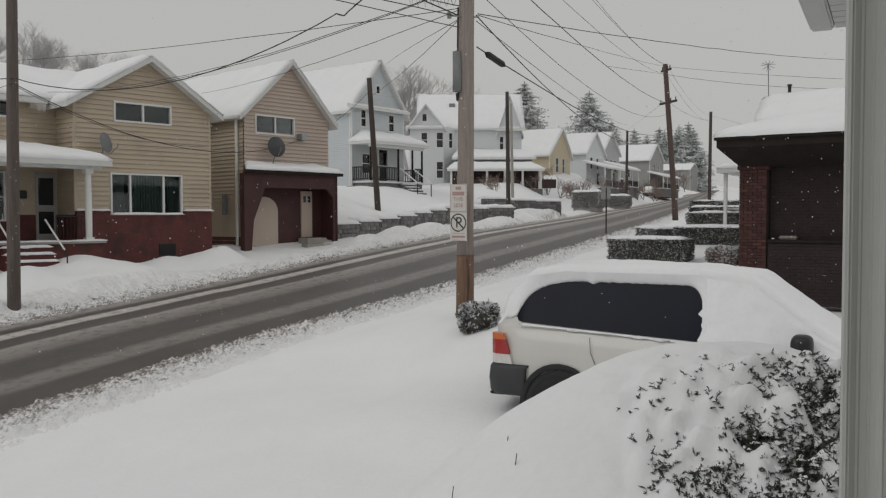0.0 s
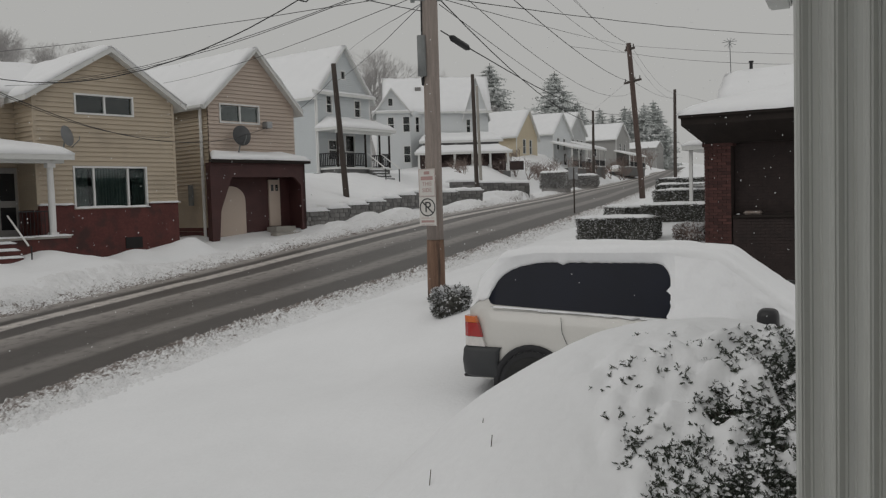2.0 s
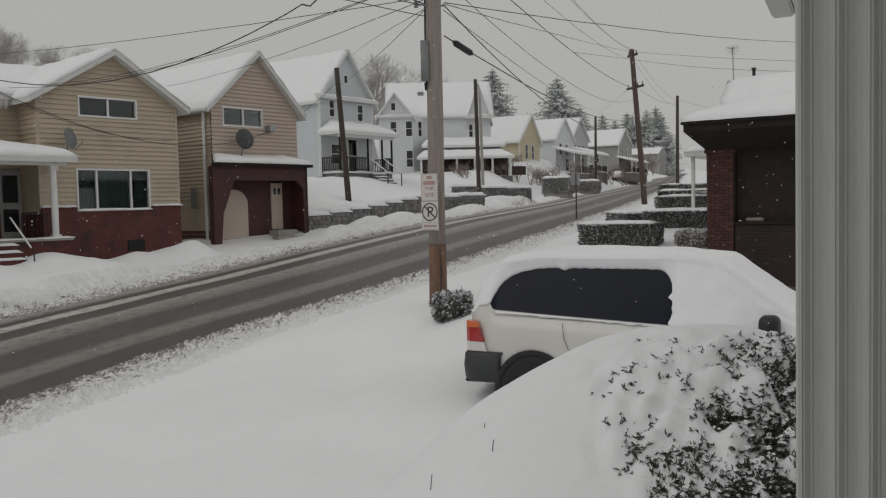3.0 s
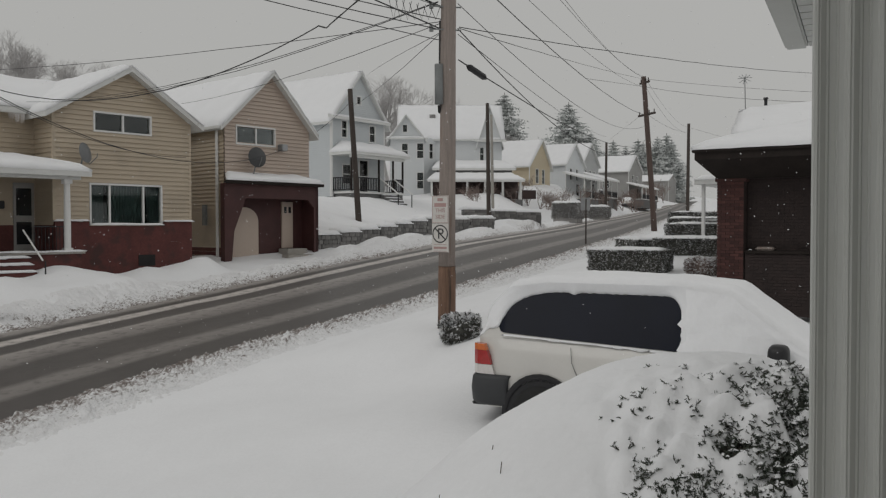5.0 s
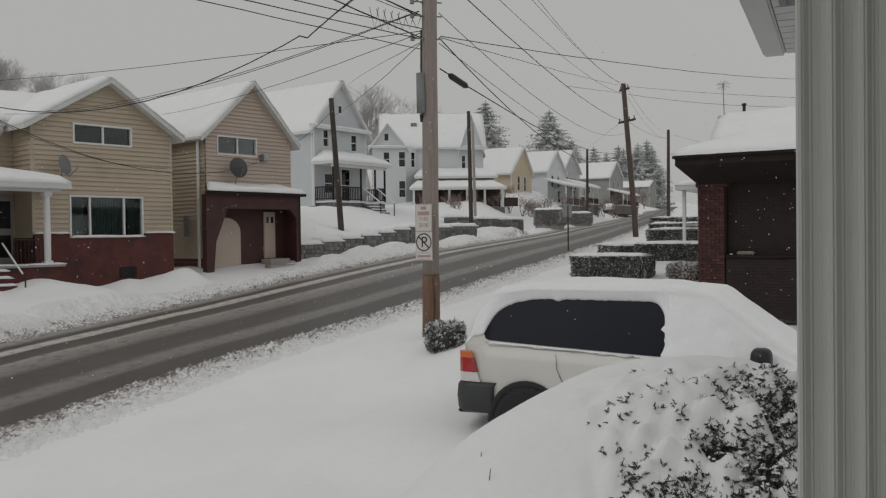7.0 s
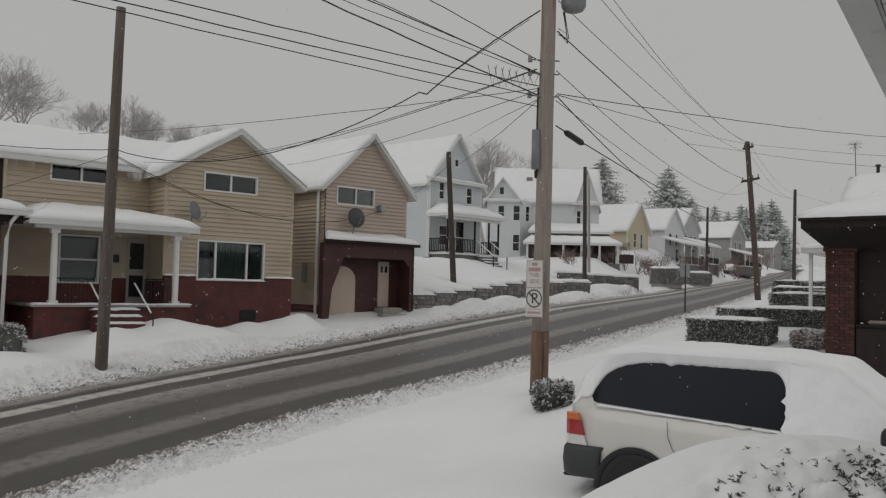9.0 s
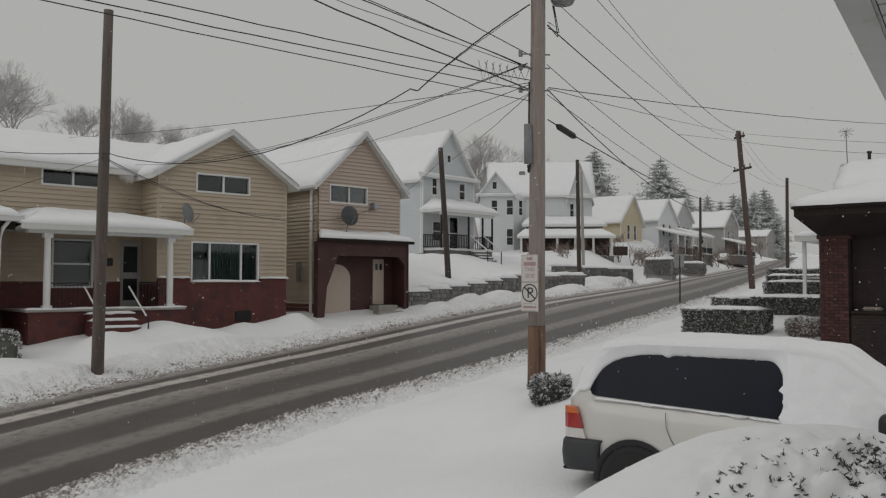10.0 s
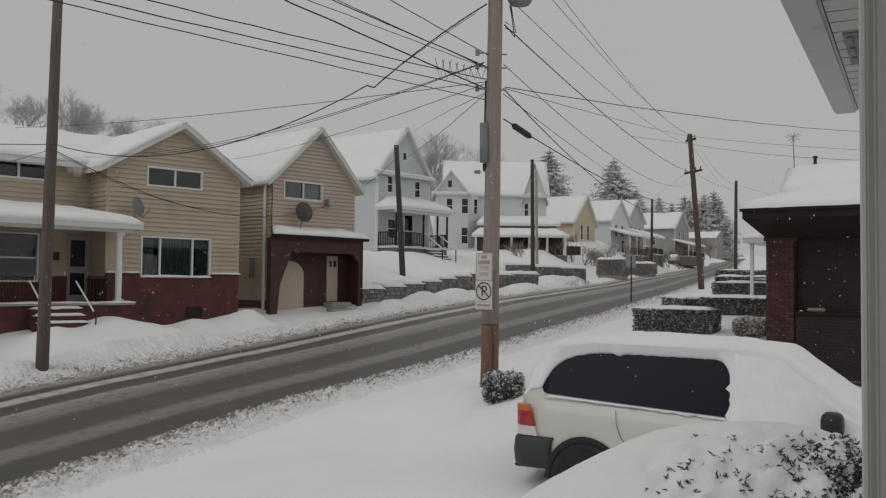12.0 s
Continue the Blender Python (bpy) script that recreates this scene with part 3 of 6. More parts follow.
    # main roof, ridge along the street
    deck = slab(bmesh.new(), ((-12.3, 0.95, 7.22), (2.8, 0.95, 7.22), (2.8, 4.9, 8.70), (-12.3, 4.9, 8.70)), 0.16)
    part("roof_slope", deck, OLD_WHITE, h)
    back = slab(bmesh.new(), ((-12.3, 8.9, 7.22), (2.8, 8.9, 7.22), (2.8, 4.9, 8.70), (-12.3, 4.9, 8.70)), 0.16)
    part("roof_slope", back, OLD_WHITE, h)
    sb = bmesh.new()
    snow_sheet(sb, (-12.3, 0.95, 7.225), (2.8, 0.95, 7.225), (2.8, 4.9, 8.705), (-12.3, 4.9, 8.705), 0.17, 50, 16, 5.0, 0.025, 0.16)
    part("roof_snow", sb, SNOW, h, "thick even snow on the roof", True)
    sb = bmesh.new()
    snow_sheet(sb, (-12.3, 4.9, 8.705), (2.8, 4.9, 8.705), (2.8, 8.9, 7.225), (-12.3, 8.9, 7.225), 0.17, 40, 12, 9.0, 0.025, 0.16)
    part("roof_snow", sb, SNOW, h, "", True)
    part("gutter", boxes((-12.3, -2.7, 0.80, 0.93, 7.02, 7.16), bevel=0.02), OLD_WHITE, h, "white gutter")
    ice = bmesh.new()
    for i in range(70):
        x = -2.75 - 0.12 * abs(random.gauss(0, 1.5)) if i < 45 else random.uniform(-12, -3)
        tube(ice, [(x, 0.86, 7.03), (x, 0.86, 7.03 - random.uniform(0.05, 0.32))], [0.012, 0.002], 4)
    tagged(part("ice_fringe", ice, CLEAR_LENS, h, "small icicles under the gutter"), kind="stuff")
    # porch
    px0, px1, py0 = -6.75, -1.75, -1.1
    part("porch_base", boxes((px0 + 0.3, px1 - 0.2, py0, 1.25, 1.0, 2.74)), RED_BRICK, h, "dark red brick porch base")
    part("porch_floor", boxes((px0 + 0.2, px1 - 0.12, py0 - 0.08, 1.25, 2.74, 2.80), bevel=0.01), CONCRETE, h)
    sb = bmesh.new()
    snow_sheet(sb, (px0 + 0.2, py0 - 0.08, 2.8), (px1 - 0.12, py0 - 0.08, 2.8), (px1 - 0.12, py0 + 0.3, 2.8), (px0 + 0.2, py0 + 0.3, 2.8), 0.05, 30, 6, 1.0, 0.015, 0.08)
    part("porch_snow", sb, SNOW, h, "", True)
    for x in (-5.95, -2.33):
        bm = boxes((x - 0.12, x + 0.12, py0 - 0.02, py0 + 0.22, 2.8, 2.92), (x - 0.12, x + 0.12, py0 - 0.02, py0 + 0.22, 4.82, 4.95), bevel=0.01)
        tube(bm, [(x, py0 + 0.1, 2.9), (x, py0 + 0.1, 3.6), (x, py0 + 0.1, 4.84)], [0.095, 0.1, 0.085], 16)
        part("porch_post", bm, WHITE, h, "white round porch column")
    part("porch_beam", boxes((px0 + 0.25, px1 - 0.2, py0 - 0.02, py0 + 0.2, 4.95, 5.08), (px0, px1, py0 - 0.28, py0 - 0.22, 5.04, 5.2), (px0, px1, py0 - 0.22, 1.28, 5.08, 5.13)), OLD_WHITE, h, "white porch fascia and beam")
    hip = bmesh.new()
    a = [(px0, py0 - 0.28, 5.18), (px1, py0 - 0.28, 5.18), (px1, 1.28, 5.18), (px0, 1.28, 5.18)]
    t = [(px0 + 1.1, 0.5, 5.62), (px1 - 1.7, 0.5, 5.62), (px1 - 1.5, 1.29, 5.66), (px0 + 0.9, 1.29, 5.66)]
    va, vt = [hip.verts.new(q) for q in a], [hip.verts.new(q) for q in t]
    hip.faces.new(vt)
    for i in range(4):
        hip.faces.new((va[i], va[(i + 1) % 4], vt[(i + 1) % 4], vt[i]))
    part("porch_roof", hip, OLD_WHITE, h)
    for q in ((a[0], a[1], t[1], t[0]), (t[0], t[1], t[2], t[3]), (a[1], a[2], t[2], t[1]), (a[3], a[0], t[0], t[3])):
        sb = bmesh.new()
        snow_sheet(sb, *[(v[0], v[1], v[2] + 0.01) for v in q], 0.17, 30, 8, q[0][0], 0.03, 0.14)
        part("porch_roof_snow", sb, SNOW, h, "rounded snow on the porch roof", True)
    for x0, x1 in ((-5.85, -5.0), (-3.3, -2.45)):
        part("top_rail", tube(bmesh.new(), [(x0, py0 + 0.1, 3.55), (x1, py0 + 0.1, 3.55)], 0.02, 6), BLACK, h, "thin black iron railing")
        for i in range(9):
            x = x0 + (x1 - x0) * i / 8
            part("baluster", tube(bmesh.new(), [(x, py0 + 0.1, 2.82), (x, py0 + 0.1, 3.55)], 0.01, 5), BLACK, h)
    for i in range(5):
        y1 = py0 - 0.08 - 0.28 * i
        st = part("porch_step", boxes((-4.95, -3.65, y1 - 0.28, y1, 1.0, 2.66 - 0.19 * i), bevel=0.01), RED_BRICK, h, "brick step under a layer of snow")
        sb = bmesh.new()
        snow_sheet(sb, (-4.97, y1 - 0.30, 2.66 - 0.19 * i), (-3.63, y1 - 0.30, 2.66 - 0.19 * i), (-3.63, y1 - 0.02, 2.66 - 0.19 * i), (-4.97, y1 - 0.02, 2.66 - 0.19 * i), 0.07, 14, 4, i, 0.008, 0.05)
        part("step_snow", sb, SNOW, st, "", True)
    for x in (-4.95, -3.65):
        bm = tube(bmesh.new(), [(x, py0, 3.45), (x, py0 - 1.25, 2.62)], 0.025, 8)
        part("handrail", bm, WHITE, h, "white painted sloping handrail")
    tube_post = tube(bmesh.new(), [(-3.6, py0 - 1.3, 1.5), (-3.6, py0 - 1.3, 2.6)], 0.02, 6)
    part("handrail_post", tube_post, BLACK, h)
    return h


def brick_neighbour():
    """The porch end of the brick house beside the tan one."""
    h = thing("house", at_house((18.14, 23.24), -10), "dark red brick house end with snowy porch roof", "house", "houses across the road")
    part("brick_wall", boxes((-12.0, -7.35, -0.9, 1.2, 0.8, 5.2)), RED_BRICK, h, "dark red brick wall")
    part("porch_roof", boxes((-12.0, -6.62, -1.2, 1.22, 5.24, 5.38), bevel=0.01), OLD_WHITE, h, "white porch fascia")
    part("beam", boxes((-12.0, -6.8, -1.0, -0.91, 5.02, 5.24)), DARK_WOOD, h)
    sb = bmesh.new()
    snow_sheet(sb, (-12.0, -1.2, 5.385), (-6.62, -1.2, 5.385), (-6.9, 1.22, 5.75), (-12.0, 1.22, 5.75), 0.17, 24, 10, 2.0, 0.02, 0.14)
    part("porch_roof_snow", sb, SNOW, h, "rounded snow on the porch roof", True)
    part("downspout", tube(bmesh.new(), [(-6.95, -1.1, 5.3), (-7.12, -1.02, 5.05), (-7.2, -1.0, 4.6), (-7.24, -1.0, 1.6)], 0.055, 8), WHITE, h, "white downspout", True)


def porch_house():
    """Narrow gabled house with a shingled porch front."""
    h = thing("house", at_house((25.27, 23.40), -10), "narrow pinkish-tan gabled house with oxblood wooden porch", "house", "houses across the road")
    part("front_wall", siding(-2.2, 1.9, 2.0, 7.6, (-0.05, 9.68), ((-1.64, 0.12, 6.77, 7.41),)), SIDING_PINK, h)
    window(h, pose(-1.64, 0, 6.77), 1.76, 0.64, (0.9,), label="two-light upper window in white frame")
    left = part("side_wall", siding(-9.0, 0, 2.0, 7.6), SIDING, h, "yellowed tan side wall")
    left.matrix_basis = pose(-2.2, 0, 0, 0, 0, -90)
    right = part("side_wall", siding(0, 9.0, 2.0, 7.6), SIDING_PINK, h)
    right.matrix_basis = pose(1.9, 0, 0, 0, 0, 90)
    gable_roof(h, -2.2, 1.9, 0, 9.0, 7.62, -0.05, 9.68, 0.3, 0.3)
    part("air_conditioner", boxes((0.30, 0.58, -0.32, 0.02, 6.58, 6.84), bevel=0.02), METAL, h, "small metal fan housing")
    part("brick_foot", boxes((-2.24, -2.16, -0.05, 9.0, 1.5, 2.75)), RED_BRICK, h)
    pipe = tube(bmesh.new(), [(-2.45, 0.3, 7.45), (-2.31, 0.33, 7.2), (-2.31, 0.33, 5.4), (-2.31, 0.33, 2.2)], 0.06, 8)
    part("downspout", pipe, WHITE, h, "white downspout at the corner")
    part("gutter", boxes((-2.62, -2.5, -0.2, 9.0, 7.22, 7.34), bevel=0.02), OLD_WHITE, h)
    bm = boxes((-2.42, -2.3, 1.0, 1.2, 3.6, 4.4), bevel=0.01)
    part("meter_box", bm, GREY_BOX, h, "grey electric meter box")
    # porch
    x0, x1, y0 = -2.85, 1.6, -0.95
    bm = boxes((x0, x1, y0, y0 + 0.12, 4.62, 5.15), (x1 - 0.22, x1, y0, y0 + 0.12, 2.0, 4.62), (x0 + 0.02, x0 + 0.14, y0 + 0.122, y0 + 0.3, 2.0, 5.15), (x1 - 0.12, x1, y0, 0, 2.0, 5.15))
    prism(bm, [(x0, 2.0), (x0 + 0.28, 2.0), (x0 + 0.42, 3.4), (x0 + 0.95, 4.64), (x0, 4.64)], y0 + 0.001, y0 + 0.121)
    prism(bm, [(x1 - 0.22, 4.64), (x1 - 0.22, 4.3), (x1 - 0.55, 4.64)], y0 + 0.002, y0 + 0.12)
    part("porch_front", bm, RED_WOOD, h, "oxblood wooden porch front with curved corners")
    part("porch_back", boxes((x0 + 0.68, x1 - 0.12, -0.06, -0.02, 2.0, 4.9)), RED_WOOD, h)
    arch = [(-2.05, 2.3), (-0.74, 2.3)] + [(-0.74 - 0.655 + 0.655 * math.cos(a), 3.75 + 0.55 * math.sin(a)) for a in np.linspace(0, math.pi, 12)]
    part("arched_panel", prism(bmesh.new(), arch, -0.12, -0.06), SIDING_PINK, h, "tan arched garage panel")
    door = part("door", boxes((0.40, 0.95, -0.14, -0.06, 2.7, 4.55), bevel=0.01), SIDING_PINK, h, "cream front door with small panes")
    part("pane", boxes((0.5, 0.62, -0.155, -0.135, 4.1, 4.35)), GLASS_DARK, door)
    part("pane", boxes((0.72, 0.84, -0.155, -0.135, 4.1, 4.35)), GLASS_DARK, door)
    part("porch_step", boxes((0.2, 1.2, -0.75, -0.15, 1.9, 2.68), (-0.1, 1.3, y0 - 0.2, -0.752, 1.9, 2.45), bevel=0.02), CONCRETE, h, "concrete entrance steps")
    part("porch_roof", slab(bmesh.new(), [(x0 - 0.05, y0 - 0.2, 5.26), (x1 + 0.15, y0 - 0.2, 5.26), (x1 + 0.15, 0, 5.26), (x0 + 0.6, 0, 5.26)], 0.11), DARK_WOOD, h, "dark porch roof edge")
    sb = bmesh.new()
    snow_sheet(sb, (x0 - 0.05, y0 - 0.2, 5.265), (x1 + 0.15, y0 - 0.2, 5.265), (x1 - 0.4, 0.0, 5.55), (x0 + 0.7, 0.0, 5.55), 0.14, 40, 10, 3.0, 0.02, 0.12)
    part("porch_roof_snow", sb, SNOW, h, "", True)
    return h


def gabled_house(p, deg, label, w, d, base, ze, zp, mat, holes=(), xp=None, porch=None, trim=None, left_holes=(), pitch=0.12, over=0.3, rails=True):
    """A house with a front gable; holes are windows (x0, x1, z0, z1); porch is (x0, x1, y0, floor, eave, top)."""
    h = thing("house", at_house(p, deg), label, "house", "houses across the road")
    xp = w / 2 if xp is None else xp
    part("front_wall", siding(0, w, base, ze, (xp, zp - 0.1), holes, pitch), mat, h)
    for x0, x1, z0, z1 in holes:
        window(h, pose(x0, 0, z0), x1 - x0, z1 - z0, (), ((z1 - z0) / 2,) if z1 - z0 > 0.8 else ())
    left = part("side_wall", siding(-d, 0, base, ze, None, left_holes, pitch), mat, h)
    left.matrix_basis = pose(0, 0, 0, 0, 0, -90)
    for x0, x1, z0, z1 in left_holes:
        window(h, pose(0, 0, 0, 0, 0, -90) @ pose(x0, 0, z0), x1 - x0, z1 - z0, (), ((z1 - z0) / 2,))
    right = part("side_wall", siding(0, d, base, ze, None, (), pitch), mat, h)
    right.matrix_basis = pose(w, 0, 0, 0, 0, 90)
    part("back_wall", boxes((0, w, d, d + 0.1, base, ze)), mat, h)
    part("foundation", boxes((-0.03, w + 0.03, -0.03, d, base - 1.5, base)), STONE_DARK, h)
    for x in (0, w):
        part("corner_board", boxes((x - 0.06, x + 0.06, -0.03, 0.05, base, ze)), WHITE, h)
    gable_roof(h, 0, w, 0, d, ze, xp, zp, over, 0.3, trim)
    if porch:
        x0, x1, y0, fl, ev, tp = porch
        part("porch_floor", boxes((x0, x1, y0, 0, fl - 0.12, fl)), OLD_WHITE, h)
        part("porch_skirt", boxes((x0 + 0.1, x1 - 0.1, y0 + 0.1, 0, base - 1.5, fl - 0.12)), STONE_DARK, h)
        part("porch_roof", slab(bmesh.new(), ((x0 - 0.2, y0 - 0.2, ev), (x1 + 0.2, y0 - 0.2, ev), (x1 + 0.2, 0, tp), (x0 - 0.2, 0, tp)), 0.18), OLD_WHITE, h)
        sb = bmesh.new()
        snow_sheet(sb, (x0 - 0.2, y0 - 0.2, ev + 0.005), (x1 + 0.2, y0 - 0.2, ev + 0.005), (x1 + 0.2, 0, tp + 0.005), (x0 - 0.2, 0, tp + 0.005), 0.2, 24, 8, x1, 0.03, 0.2)
        part("porch_roof_snow", sb, SNOW, h, "", True)
        k = max(3, int((x1 - x0) / 2.2))
        for i in range(k):
            x = x0 + 0.1 + (x1 - x0 - 0.2) * i / (k - 1)
            part("porch_post", boxes((x - 0.07, x + 0.07, y0 + 0.03, y0 + 0.17, fl, ev - 0.15)), OLD_WHITE, h)
        if rails:
            for z in (0.05, 0.82):
                part("porch_rail", boxes((x0, x1, y0 + 0.05, y0 + 0.11, fl + z, fl + z + 0.07)), BLACK, h, "dark porch rail")
            slat = mesh("baluster", boxes((0, 0.06, y0 + 0.06, y0 + 0.1, fl + 0.05, fl + 0.85)), BLACK)
            for i in range(int((x1 - x0) / 0.2)):
                ob = new("baluster", slat)
                ob.parent = h
                ob.location = (x0 + 0.2 * i, 0, 0)
        door = part("door", boxes((x0 + (x1 - x0) * 0.6, x0 + (x1 - x0) * 0.6 + 0.9, -0.06, 0.0, fl, fl + 2.05)), DARK_WOOD, h, "dark front door")
        part("pane", boxes((x0 + (x1 - x0) * 0.6 + 0.2, x0 + (x1 - x0) * 0.6 + 0.7, -0.075, -0.055, fl + 1.0, fl + 1.8)), GLASS_DARK, door)
    return h


def cross_roof(h, x0, x1, y0, ze, yr, zr, seed):
    """A roof with its ridge along the street behind the front gable."""
    for ya, yb in ((y0, yr), (2 * yr - y0, yr)):
        pts = ((x0, ya, ze), (x1, ya, ze), (x1, yb, zr), (x0, yb, zr))
        part("roof_slope", slab(bmesh.new(), pts, 0.16), OLD_WHITE, h)
        sb = bmesh.new()
        q = pts if ya < yb else (pts[3], pts[2], pts[1], pts[0])
        snow_sheet(sb, *[(p[0], p[1], p[2] + 0.005) for p in q], 0.2, 24, 12, seed, 0.03, 0.2)
        part("roof_snow", sb, SNOW, h, "", True)


tan_house()
brick_neighbour()
porch_house()
def hip_porch_roof(h, x0, x1, y0, ev, tp, inset, thick=0.16, snow=0.2, seed=1.0):
    """A lean-to roof with hipped ends, its top against the wall y = 0."""
    a = [(x0, y0, ev), (x1, y0, ev), (x1, 0, ev), (x0, 0, ev)]
    t = [(x0 + inset, -0.05, tp), (x1 - inset, -0.05, tp)]
    part("porch_roof", slab(bmesh.new(), a, thick), OLD_WHITE, h, "white porch fascia")
    for k, q in enumerate(((a[0], a[1], t[1], t[0]), (a[1], a[2], t[1], t[1]), (a[3], a[0], t[0], t[0]))):
        q = [Vector(v) for v in q]
        if k:
            q[2] = q[2] + Vector((0, 0.03, 0))
        sb = bmesh.new()
        snow_sheet(sb, *[v + Vector((0, 0, 0.006)) for v in q], snow, 26, 8, seed + k, 0.03, 0.18)
        part("porch_roof_snow", sb, SNOW, h, "rounded snow on the porch roof", True)


def pent_band(h, x0, x1, z, deep=0.4):
    """A narrow snowy eave across the foot of a gable."""
    part("pent_eave", slab(bmesh.new(), ((x0, -deep, z), (x1, -deep, z), (x1, 0, z + 0.12), (x0, 0, z + 0.12)), 0.17), OLD_WHITE, h, "white boxed eave")
    sb = bmesh.new()
    snow_sheet(sb, (x0, -deep, z + 0.004), (x1, -deep, z + 0.004), (x1, 0.0, z + 0.124), (x0, 0.0, z + 0.124), 0.08, 24, 4, z, 0.015, 0.08)
    part("eave_snow", sb, SNOW, h, "", True)


def blue_house():
    """Two storeys, a gable closed by a pent eave and a hipped porch with dark rails."""
    h = gabled_house((40.45, 32.59), -6, "pale blue-white two-storey house with snowy hipped porch", 4.85, 9, 5.4, 10.3, 13.3, SIDING_BLUE,
                     ((2.3, 2.62, 11.25, 11.72), (3.45, 3.95, 8.98, 10.0), (0.92, 1.35, 9.1, 10.1), (1.0, 1.7, 6.25, 7.4), (2.5, 3.3, 5.75, 7.75)), 2.48)
    pent_band(h, -0.25, 5.1, 10.28)
    fl, y0 = 5.7, -1.6
    part("porch_floor", boxes((0.1, 5.05, y0, 0, fl - 0.12, fl), bevel=0.01), OLD_WHITE, h, "white porch deck edge")
    part("porch_skirt", boxes((0.2, 4.95, y0 + 0.1, 0, 3.9, fl - 0.12)), STONE_DARK, h)
    part("porch_beam", boxes((0.05, 5.05, y0 - 0.02, y0 + 0.14, 7.72, 7.9)), OLD_WHITE, h)
    hip_porch_roof(h, -0.15, 5.3, y0 - 0.25, 8.06, 8.72, 1.1, 0.16, 0.2, 4.0)
    for x in (0.2, 2.67, 4.01, 4.95):
        part("porch_post", tube(bmesh.new(), [(x, y0 + 0.1, fl), (x, y0 + 0.1, 7.74)], 0.065, 8), DARK_WOOD, h, "dark turned porch post")
    def rail(a, b):
        for z in (0.1, 0.84):
            part("porch_rail", tube(bmesh.new(), [(*a, fl + z), (*b, fl + z)], 0.035, 6), BLACK, h, "dark porch rail")
        n = int((Vector(b) - Vector(a)).length / 0.14)
        for i in range(n):
            p = Vector(a).lerp(Vector(b), (i + 0.5) / n)
            part("baluster", tube(bmesh.new(), [(p.x, p.y, fl + 0.1), (p.x, p.y, fl + 0.84)], 0.034, 5), BLACK, h)
    rail((0.15, y0 + 0.08), (2.65, y0 + 0.08))
    rail((0.13, 0.0), (0.13, y0 + 0.1))
    rail((4.01, y0 + 0.08), (5.0, y0 + 0.08))
    rail((4.97, 0.0), (4.97, y0 + 0.1))
    for i in range(5):
        y1 = y0 - 0.28 * i
        part("porch_step", boxes((2.75, 3.95, y1 - 0.28, y1, 3.9, fl - 0.18 * (i + 1))), STONE_DARK, h)
        sb = bmesh.new()
        snow_sheet(sb, (2.75, y1 - 0.28, fl - 0.18 * (i + 1)), (3.95, y1 - 0.28, fl - 0.18 * (i + 1)), (3.95, y1, fl - 0.18 * (i + 1)), (2.75, y1, fl - 0.18 * (i + 1)), 0.07, 12, 4, i, 0.01, 0.05)
        part("step_snow", sb, SNOW, h, "", True)
    for x in (2.7, 4.0):
        part("handrail", tube(bmesh.new(), [(x, y0, fl + 0.85), (x, y0 - 1.5, fl - 0.15)], 0.04, 6), WHITE, h, "snow-topped sloping handrail")
        part("handrail_post", tube(bmesh.new(), [(x, y0 - 1.45, 3.9), (x, y0 - 1.45, fl - 0.1)], 0.035, 6), BLACK, h)
    part("downspout", tube(bmesh.new(), [(0.0, -0.1, 10.2), (0.0, -0.08, 5.4)], 0.05, 6), WHITE, h, "white downspout at the corner")


